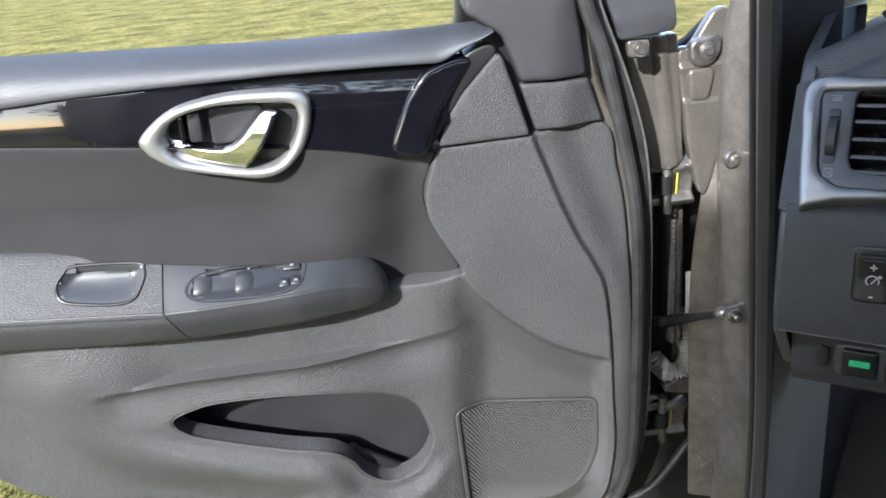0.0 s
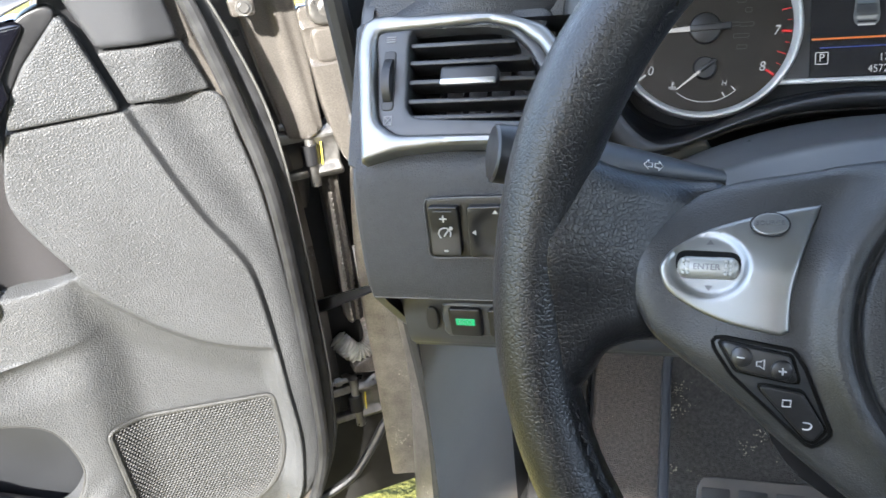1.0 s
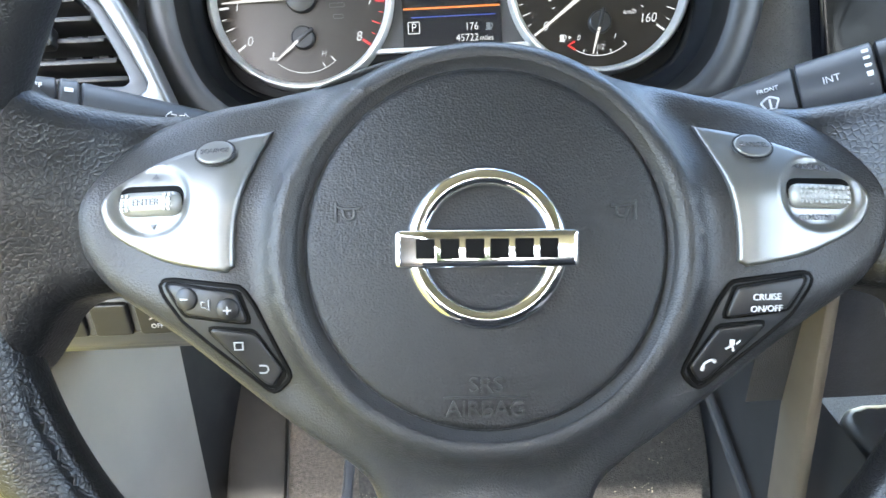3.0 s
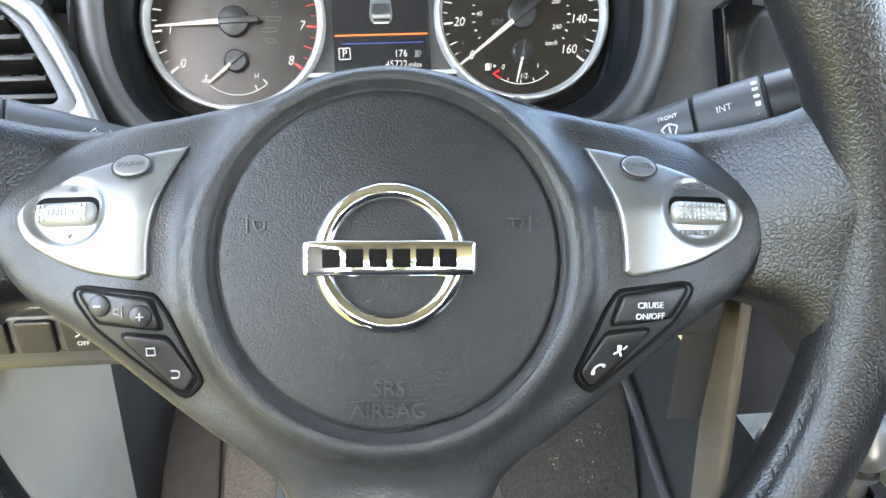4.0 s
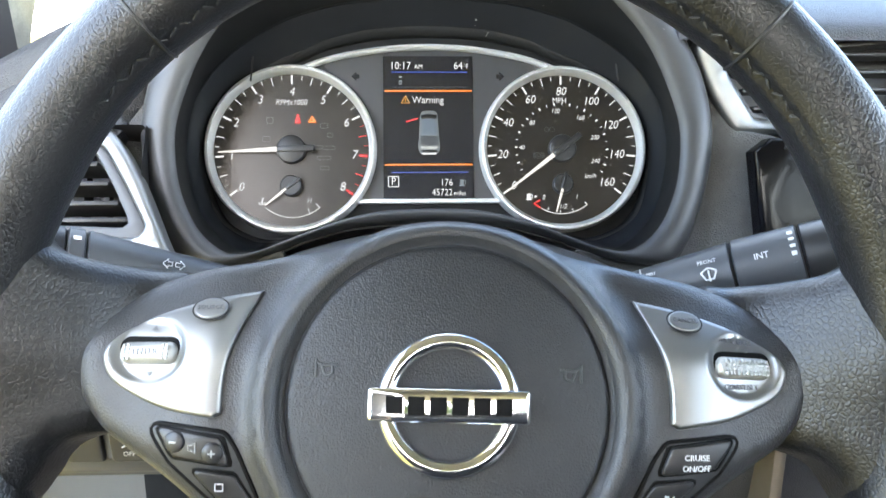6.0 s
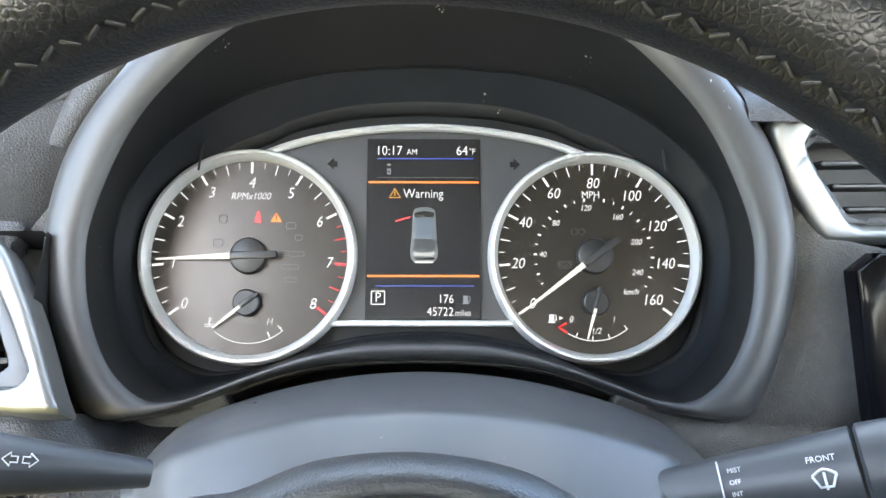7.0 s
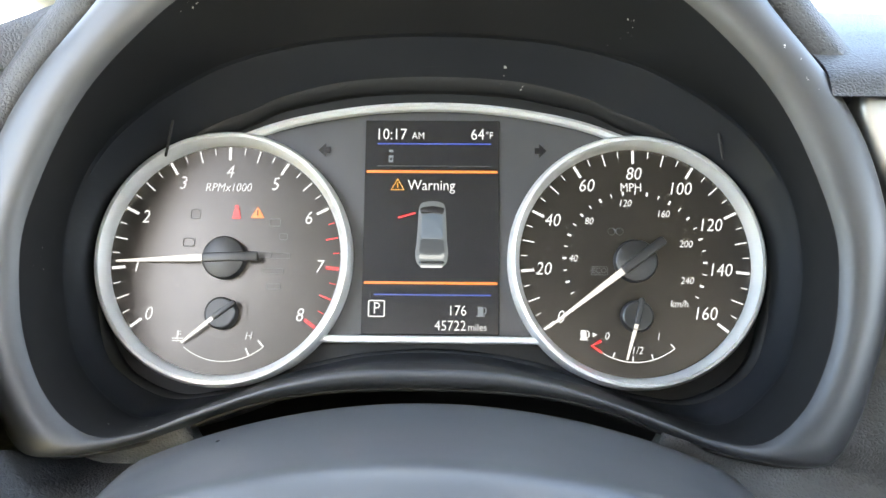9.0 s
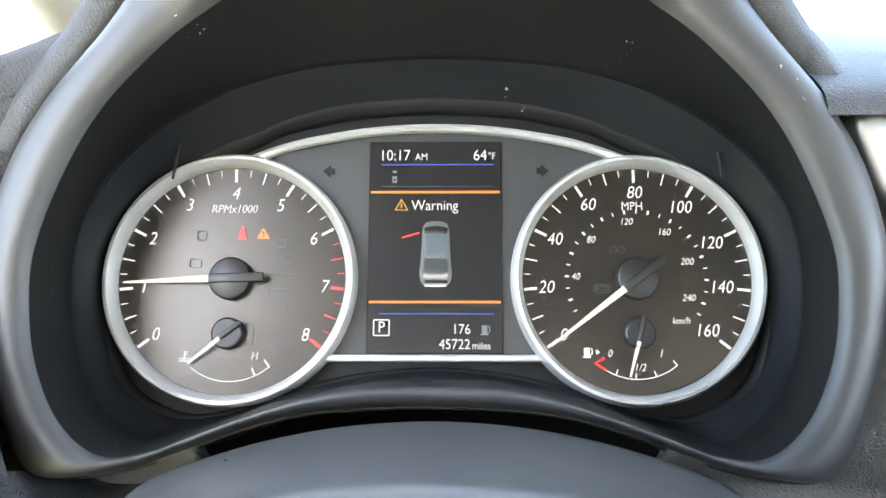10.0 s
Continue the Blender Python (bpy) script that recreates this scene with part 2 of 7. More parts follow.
M_GRASS = material("grass", (0.3, 0.27, 0.1), 0.95, spec=0.05)
_n, _l = M_GRASS.node_tree.nodes, M_GRASS.node_tree.links
_ramp = _n.new("ShaderNodeValToRGB")
_ramp.color_ramp.elements[0].color, _ramp.color_ramp.elements[1].color = (0.085, 0.085, 0.022, 1), (0.27, 0.225, 0.075, 1)
_ramp.color_ramp.elements[0].position, _ramp.color_ramp.elements[1].position = 0.3, 0.7
_l.new(noise_node(M_GRASS, 1.6, 9.0).outputs["Fac"], _ramp.inputs["Fac"])
_l.new(_ramp.outputs["Color"], _n["Principled BSDF"].inputs["Base Color"])
vary(vary(M_GRASS, 9, 0.35), 60, 0.35)
bump(bump(M_GRASS, noise_node(M_GRASS, 45, 5), "Fac", 1.0, 0.05), noise_node(M_GRASS, 6, 4), "Fac", 0.8, 0.1)
M_LEAF = vary(material("leaves", (0.05, 0.075, 0.025), 0.7), 3, 0.4)
M_BARK = vary(material("bark", (0.1, 0.075, 0.055), 0.9), 8, 0.3)


# ---- mesh tools ----
def mesh_of(name, verts, faces, mat, sharp=35):
    me = bpy.data.meshes.new(name)
    me.from_pydata([tuple(map(float, v)) for v in verts], [], faces)
    me.validate()
    me.materials.append(mat)
    me.polygons.foreach_set("use_smooth", [True] * len(me.polygons))
    if sharp:
        me.set_sharp_from_angle(angle=radians(sharp))
    me.update()
    return me


def thing(name, m, label, category, group="", kind=""):
    ob = new(name)
    ob.empty_display_size = 0.02
    ob.matrix_world = m
    return tagged(ob, label, category, group, kind)


def part(name, geo, mat, parent, label="", at=None, sharp=35):
    """Links geometry (verts, faces) as one mesh under a thing or a part. at: its pose in the parent's space."""
    me = mesh_of(name, *geo, mat, sharp)
    ob = new(name, me)
    ob.parent = parent
    if at is not None:
        ob.matrix_local = at
    if label:
        ob["label"] = label
    return ob


def solo(name, geo, mat, m, label, category, kind="", group="", sharp=35):
    ob = new(name, mesh_of(name, *geo, mat, sharp))
    ob.matrix_world = m
    return tagged(ob, label, category, group, kind)


def join(*geos):
    verts, faces = [], []
    for v, f in geos:
        k = len(verts)
        verts += [tuple(p) for p in v]
        faces += [tuple(i + k for i in q) for q in f]
    return verts, faces


def moved(geo, m):
    return [tuple(m @ Vector(v)) for v in geo[0]], geo[1]


def mm(points):
    return [tuple(c * 0.001 for c in p) for p in points]


def curve(points, n=8, closed=True):
    """A smooth line through the points (Catmull-Rom)."""
    p = np.array(points, float)
    k = len(p)
    out = []
    for i in range(k if closed else k - 1):
        q = [p[(i + j) % k] if closed else p[min(max(i + j, 0), k - 1)] for j in (-1, 0, 1, 2)]
        for s in range(n):
            t = s / n
            out.append(0.5 * (2 * q[1] + (q[2] - q[0]) * t + (2 * q[0] - 5 * q[1] + 4 * q[2] - q[3]) * t**2 + (3 * q[1] - q[0] - 3 * q[2] + q[3]) * t**3))
    if not closed:
        out.append(p[-1])
    return np.array(out)


def rounded(points, r, n=5):
    """A polygon with its corners rounded by r (one radius, or one a corner)."""
    p = [np.array(q, float) for q in points]
    k, out = len(p), []
    rs = r if isinstance(r, (list, tuple)) else [r] * k
    for i in range(k):
        a, b, c = p[i - 1], p[i], p[(i + 1) % k]
        u, v = (a - b) / np.linalg.norm(a - b), (c - b) / np.linalg.norm(c - b)
        ang = math.acos(max(-1, min(1, float(u @ v))))
        d = min(rs[i] / max(math.tan(ang / 2), 1e-3), 0.48 * np.linalg.norm(a - b), 0.48 * np.linalg.norm(c - b))
        if d < 1e-6:
            out.append(b)
            continue
        s, e = b + u * d, b + v * d
        out += [(1 - t) ** 2 * s + 2 * t * (1 - t) * b + t**2 * e for t in np.linspace(0, 1, n)]
    return np.array(out)


def circle(r, n=48, cx=0.0, cy=0.0, ry=None):
    a = np.linspace(0, 2 * math.pi, n, endpoint=False)
    return np.stack([cx + r * np.cos(a), cy + (ry or r) * np.sin(a)], 1)


def resample(line, step, closed=True):
    p = np.vstack([line, line[:1]]) if closed else np.array(line)
    d = np.r_[0, np.cumsum(np.hypot(*np.diff(p, axis=0).T))]
    k = max(int(d[-1] / step), 6)
    s = np.linspace(0, d[-1], k, endpoint=not closed)
    return np.stack([np.interp(s, d, p[:, 0]), np.interp(s, d, p[:, 1])], 1)


def inside(q, line):
    x, y = q[:, 0], q[:, 1]
    a, b = line, np.roll(line, -1, 0)
    hit = np.zeros(len(q), bool)
    for (x1, y1), (x2, y2) in zip(a, b):
        if y1 != y2:
            hit ^= ((y1 > y) != (y2 > y)) & (x < (x2 - x1) * (y - y1) / (y2 - y1) + x1)
    return hit


def edge_distance(q, line):
    best = np.full(len(q), 9e9)
    for a, b in zip(line, np.roll(line, -1, 0)):
        ab = b - a
        t = np.clip(((q - a) @ ab) / max(ab @ ab, 1e-12), 0, 1)
        best = np.minimum(best, np.hypot(*(q - a - t[:, None] * ab).T))
    return best


def open_distance(q, line):
    best = np.full(len(q), 9e9)
    for a, b in zip(line[:-1], line[1:]):
        ab = b - a
        t = np.clip(((q - a) @ ab) / max(ab @ ab, 1e-12), 0, 1)
        best = np.minimum(best, np.hypot(*(q - a - t[:, None] * ab).T))
    return best


def area(line):
    x, y = np.array(line).T
    return 0.5 * np.sum(x * np.roll(y, -1) - np.roll(x, -1) * y)


def flat(u, v):
    return 0 * u


def patch(outline, height=flat, edge=0.002, depth=0.005, step=0.008, holes=(), fine=None, along=None, omit=None):
    """A plate over an outline in x, y: its face at z = height(x, y), its edge rounded, its sides depth deep."""
    from mathutils.geometry import delaunay_2d_cdt
    loops = []
    for k, line in enumerate((outline, *holes)):
        line = resample(np.array(line, float), fine or max(step * 0.6, 0.0006))
        if (area(line) < 0) == (k == 0):
            line = line[::-1]
        loops.append(line)
    out = loops[0]
    lo, hi = out.min(0), out.max(0)
    gx, gy = np.meshgrid(np.arange(lo[0], hi[0], step), np.arange(lo[1], hi[1], step))
    grid = np.stack([gx.ravel() + (np.arange(gx.size) // gx.shape[1] % 2) * step * 0.5, gy.ravel()], 1)
    rings = []
    if edge > 0:
        for line in loops:
            t = np.roll(line, -1, 0) - np.roll(line, 1, 0)
            nrm = np.stack([-t[:, 1], t[:, 0]], 1) / np.maximum(np.hypot(*t.T), 1e-9)[:, None]
            rings += [line + nrm * edge * f for f in (0.15, 0.5, 1.0)]
    far = lambda q: np.min([edge_distance(q, line) for line in loops], 0)  # noqa: E731
    ok = lambda q: inside(q, out) & ~np.any([inside(q, h) for h in loops[1:]] or [np.zeros(len(q), bool)], 0)  # noqa: E731
    grid = grid[ok(grid)]
    if len(grid):
        grid = grid[far(grid) > max(edge * 1.15, step * 0.35)]
    if along is not None:
        along = along[ok(along)]
        along = along[far(along) > edge * 1.1]
        near = np.array([np.min(np.abs(along - g).max(1)) for g in grid])
        grid = grid[near > step * 0.75]
        grid = np.vstack([grid, along])
    keep = [grid]
    for f, ring in zip((0.15, 0.5, 1.0) * len(loops), rings):
        ring = ring[ok(ring)]
        if len(ring):
            keep.append(ring[far(ring) > edge * f * 0.8])
    inner = np.vstack(keep)
    rim = np.vstack(loops)
    pts = np.vstack([rim, inner])
    edges, k = [], 0
    for line in loops:
        edges += [(k + i, k + (i + 1) % len(line)) for i in range(len(line))]
        k += len(line)
    v2, _, f2, vo, _, _ = delaunay_2d_cdt([Vector(p) for p in pts], edges, [], 0, 1e-7)
    q = np.array([tuple(v) for v in v2])
    tri = np.array(f2)
    mid = q[tri].mean(1)
    tri = tri[ok(mid) & ~inside(mid, omit)] if omit is not None else tri[ok(mid)]
    d = far(q)
    drop = np.where(d < edge, edge - np.sqrt(np.maximum(edge**2 - (edge - np.minimum(d, edge)) ** 2, 0)), 0) if edge > 0 else 0 * d
    z = height(q[:, 0], q[:, 1]) - drop
    verts = [(x, y, c) for (x, y), c in zip(q, z)]
    faces = []
    for a, b, c in tri:
        e = (q[b] - q[a])[0] * (q[c] - q[a])[1] - (q[b] - q[a])[1] * (q[c] - q[a])[0]
        faces.append((int(a), int(b), int(c)) if e > 0 else (int(a), int(c), int(b)))
    k = 0
    where = {o: i for i, src in enumerate(vo) for o in src}
    for line in loops:
        base = len(verts)
        m = len(line)
        top = [where[k + i] for i in range(m)]
        verts += [(verts[i][0], verts[i][1], verts[i][2] - depth) for i in top]
        faces += [(top[i], base + i, base + (i + 1) % m, top[(i + 1) % m]) for i in range(m)]
        k += m
    return verts, faces


def sheet(fn, nu, nv, close_u=False, close_v=False):
    """A grid surface from fn(s, t), s and t from 0 to 1."""
    verts = [fn(i / (nu if close_u else nu - 1), j / (nv if close_v else nv - 1)) for i in range(nu) for j in range(nv)]
    faces = [(i % nu * nv + j % nv, (i + 1) % nu * nv + j % nv, (i + 1) % nu * nv + (j + 1) % nv, i % nu * nv + (j + 1) % nv)
             for i in range(nu if close_u else nu - 1) for j in range(nv if close_v else nv - 1)]
    return verts, faces


def loft(rows, closed=True, cap=False):
    """Skins rows of points of equal count."""
    n = len(rows[0])
    verts = [tuple(p) for row in rows for p in row]
    faces = [(a * n + i, a * n + (i + 1) % n, (a + 1) * n + (i + 1) % n, (a + 1) * n + i) for a in range(len(rows) - 1) for i in range(n if closed else n - 1)]
    if cap:
        faces.append(tuple(range(n))[::-1])
        faces.append(tuple((len(rows) - 1) * n + i for i in range(n)))
    return verts, faces


def turned(profile, n=40):
    """A lathe about z: profile of (radius, height)."""
    return sheet(lambda s, t: (0, 0, 0), 2, 2) if not profile else loft(
        [[(r * math.cos(a), r * math.sin(a), h) for a in np.linspace(0, 2 * math.pi, n, endpoint=False)] for r, h in profile], True, False)


def tube(path, r, n=10, closed=False, flat_z=1.0, cap=True):
    """A round rod along a line in space. r: one radius, or one a point."""
    p = np.array(path, float)
    if p.shape[1] == 2:
        p = np.c_[p, np.zeros(len(p))]
    k = len(p)
    t = np.roll(p, -1, 0) - np.roll(p, 1, 0)
    if not closed:
        t[0], t[-1] = p[1] - p[0], p[-1] - p[-2]
    t /= np.linalg.norm(t, axis=1)[:, None]
    up = np.array([0, 0, 1.0]) if abs(t[:, 2]).max() < 0.9 else np.array([0, 1.0, 0]) if abs(t[:, 1]).max() < 0.9 else np.array([1.0, 0, 0])
    rs = np.broadcast_to(r, k)
    rows = []
    for c, d, q in zip(p, t, rs):
        s = np.cross(d, up)
        s /= np.linalg.norm(s)
        w = np.cross(s, d)
        rows.append([c + q * (math.cos(a) * s + flat_z * math.sin(a) * w) for a in np.linspace(0, 2 * math.pi, n, endpoint=False)])
    if closed:
        rows.append(rows[0])
    return loft(rows, True, cap and not closed)


def band(line, profile, closed=True):
    """Sweeps a profile of (out, up) along a line in x, y; out is to the right of the way."""
    p = np.array(line, float)
    t = np.roll(p, -1, 0) - np.roll(p, 1, 0)
    if not closed:
        t[0], t[-1] = p[1] - p[0], p[-1] - p[-2]
    t /= np.maximum(np.hypot(*t.T), 1e-9)[:, None]
    nrm = np.stack([t[:, 1], -t[:, 0]], 1)
    rows = [[(*(c + o * m), h) for o, h in profile] for c, m in zip(p, nrm)]
    if closed:
        rows.append(rows[0])
    return loft(rows, False)


def box(sx, sy, sz, bev=0.0015, seg=2, at=(0, 0, 0)):
    bm = bmesh.new()
    bmesh.ops.create_cube(bm, size=1, matrix=Matrix.Translation(at) @ Matrix.Diagonal((sx, sy, sz, 1)))
    if bev:
        bmesh.ops.bevel(bm, geom=bm.edges[:], offset=min(bev, 0.45 * min(sx, sy, sz)), segments=seg, profile=0.5, affect="EDGES")
    bm.verts.index_update()
    out = [tuple(v.co) for v in bm.verts], [tuple(v.index for v in f.verts) for f in bm.faces]
    bm.free()
    return out


_letters = {}


def letters(text, size, extrude=0.0002, align="CENTER", shear=0.0, bold=0.0, spacing=1.0):
    """The words as geometry, in x and y, by the built-in font."""
    key = (text, size, extrude, align, shear, bold, spacing)
    if key not in _letters:
        c = bpy.data.curves.new("text", "FONT")
        c.body, c.size, c.extrude, c.align_x, c.align_y, c.shear = text, size, extrude, align, "CENTER", shear
        c.offset, c.space_character, c.resolution_u = bold, spacing, 3
        ob = bpy.data.objects.new("text", c)
        scene.collection.objects.link(ob)
        dg = bpy.context.evaluated_depsgraph_get()
        me = bpy.data.meshes.new_from_object(ob.evaluated_get(dg))
        _letters[key] = [tuple(v.co) for v in me.vertices], [tuple(f.vertices) for f in me.polygons]
        bpy.data.objects.remove(ob)
        bpy.data.meshes.remove(me)
    return _letters[key]


def at(x, y, z=0.0, rz=0.0, k=0.001):
    return pose(x * k, y * k, z * k, 0, 0, rz)


def frame_of(o, u, v):
    """A pose from an origin and its x and y directions."""
    u, v = Vector(u).normalized(), Vector(v)
    v = (v - v.dot(u) * u).normalized()
    n = u.cross(v)
    return Matrix(((u.x, v.x, n.x, o[0]), (u.y, v.y, n.y, o[1]), (u.z, v.z, n.z, o[2]), (0, 0, 0, 1)))


def smooth(x, a, b):
    t = np.clip((x - a) / (b - a), 0, 1)
    return t * t * (3 - 2 * t)


# ---- ground and car shell ----
def make_ground():
    bm_v, bm_f = sheet(lambda s, t: (-300 + 600 * s, -300 + 600 * t, 0.0), 41, 41)
    solo("ground", (bm_v, bm_f), M_GRASS, pose(0, 0, 0), "dry yellow-green lawn around the parked car", "grass", "structure")
    # grass tufts near the open door
    rng = random.Random(4)
    v, f = [], []
    for _ in range(9000):
        d = 0.9 + 11.0 * rng.random() ** 1.6
        a = radians(rng.uniform(92, 200))
        x, y = -0.5 + d * math.cos(a), 0.2 + d * math.sin(a)
        h, w = rng.uniform(0.02, 0.06), rng.uniform(0.002, 0.004)
        b = rng.uniform(0, 6.28)
        dx, dy = math.cos(b), math.sin(b)
        lean = rng.uniform(0.2, 0.9) * h
        k = len(v)
        v += [(x - dy * w, y + dx * w, 0), (x + dy * w, y - dx * w, 0), (x + dx * lean * 0.5 + dy * w * 0.6, y + dy * lean * 0.5 - dx * w * 0.6, h * 0.7), (x + dx * lean, y + dy * lean, h)]
        f += [(k, k + 1, k + 2), (k, k + 2, k + 3)]
    solo("grass_blades", (v, f), M_GRASS, pose(0, 0, 0), "short dry grass blades standing in the lawn", "grass", "stuff", sharp=0)


def make_tree(x, y, h, seed):
    rng = random.Random(seed)
    t = thing("tree", pose(x, y, 0), "tall dark green broadleaf tree beyond the lawn", "tree", "trees beyond the lawn")
    path = [(0, 0, 0), (0.05 * h * rng.uniform(-1, 1), 0.03 * h, 0.3 * h), (0.04 * h, -0.02 * h, 0.7 * h)]
    geos = [tube(path, [0.035 * h, 0.025 * h, 0.01 * h], 8)]
    tips = []
    for k in range(9):
        a, z = rng.uniform(0, 6.28), h * rng.uniform(0.3, 0.65)
        r = h * rng.uniform(0.18, 0.34)
        tip = (r * math.cos(a), r * math.sin(a), z + h * rng.uniform(0.08, 0.25))
        geos.append(tube([(0, 0, z), (tip[0] * 0.5, tip[1] * 0.5, z + 0.4 * (tip[2] - z)), tip], [0.012 * h, 0.008 * h, 0.003 * h], 6))
        tips.append(tip)
    part("trunk", join(*geos), M_BARK, t)
    v, f = [], []
    for k in range(1500):
        c = rng.choice(tips + [(0, 0, 0.85 * h), (0, 0, 0.7 * h)])
        r = h * 0.16 * rng.random() ** 0.4
        d = Vector((rng.gauss(0, 1), rng.gauss(0, 1), rng.gauss(0, 0.7))).normalized() * r
        p = Vector(c) + d
        s = h * rng.uniform(0.012, 0.03)
        e1 = Vector((rng.gauss(0, 1), rng.gauss(0, 1), rng.gauss(0, 1))).normalized()
        e2 = e1.orthogonal().normalized()
        i = len(v)
        v += [tuple(p - e1 * s), tuple(p + e2 * s * 0.6), tuple(p + e1 * s), tuple(p - e2 * s * 0.6)]
        f.append((i, i + 1, i + 2, i + 3))
    part("crown", (v, f), M_LEAF, t, sharp=0)


make_ground()
for _k, (_x, _y, _h) in enumerate([(-30, -34, 15), (-20, -40, 17), (-9, -38, 13), (3, -42, 18), (14, -36, 14), (-40, -22, 16), (26, -38, 16), (-48, -8, 15)]):
    make_tree(_x, _y, _h, 20 + _k)

# cabin shell: floor and unseen roof, far side and rear close the place behind the camera
solo("cabin_floor", box(1.36, 2.6, 0.04, 0.01, at=(0.33, -0.35, 0.28)), M_CARPET, pose(0, 0, 0), "black carpeted cabin floor with specks of grit", "floor", "structure")
solo("roof", box(1.40, 1.75, 0.05, 0.02, at=(0.34, -0.62, 1.42)), M_HEAD, pose(0, 0, 0), "light grey fabric roof lining", "ceiling", "structure")
# out of view: height set to hold back light from the right
solo("wall_far_side", box(0.06, 2.4, 0.84, 0.02, at=(1.02, -0.4, 0.665)), M_DASH, pose(0, 0, 0), "unseen plain black far side wall, limiting light from the right", "door", "structure")
# added block, out of view: keeps light from behind off the wheel
solo("wall_light_block", box(0.5, 0.14, 0.68, 0.06, 3, at=(0.0, -0.78, 0.63)), M_CLOTH, pose(0, 0, 0), "unseen dark block in a seat's place, blocking rear light", "seat", "structure")
# out of view: top edge set by how much rear light gets in
solo("wall_rear", box(1.3, 0.1, 0.90, 0.03, at=(0.33, -1.35, 0.73)), M_CLOTH, pose(0, 0, 0), "unseen dark wall closing the rear, limiting light from behind", "seat", "structure")

# added boxes at the rear sides, never in view, to block ambient light
solo("wall_rear_side_near", box(0.08, 0.95, 1.12, 0.03, at=(-0.42, -1.12, 0.86)), M_DASH, pose(0, 0, 0), "unseen dark wall beside the rear cabin, holding back light", "door", "structure")
solo("wall_rear_side_far", box(0.08, 0.95, 0.78, 0.03, at=(1.04, -1.12, 0.69)), M_DASH, pose(0, 0, 0), "unseen dark wall beside the rear cabin, holding back light", "door", "structure")


def make_windshield():
    g = sheet(lambda s, t: (-0.34 + 1.34 * s + (0.1 - 0.2 * s) * t, 0.98 - 0.72 * t + 0.05 * math.sin(math.pi * s), 0.98 + 0.45 * t), 13, 9)
    ob = solo("windshield", g, M_GLASS, pose(0, 0, 0), "clear raked windscreen glass", "window", "structure")
    ob.visible_shadow = False
    for s, name in ((0, "near"), (1, "far")):
        x0, x1 = (-0.40, -0.27) if s == 0 else (1.04, 0.92)
        p = curve([(x0, 1.0, 0.96), (0.6 * x0 + 0.4 * x1, 0.68, 1.18), (x1, 0.24, 1.43)], 6, False)
        solo("roof_pillar", tube(p, 0.05, 12), M_HEAD, pose(0, 0, 0), "light grey trimmed windscreen pillar", "pillar", "structure")


make_windshield()


# ---- hinge pillar beside the dashboard: x along the open door, y up, z towards the cabin ----
HINGE = frame_of((-0.487, 0.492, 0.75), (0.8, 0.6, 0), (0, 0, 1))


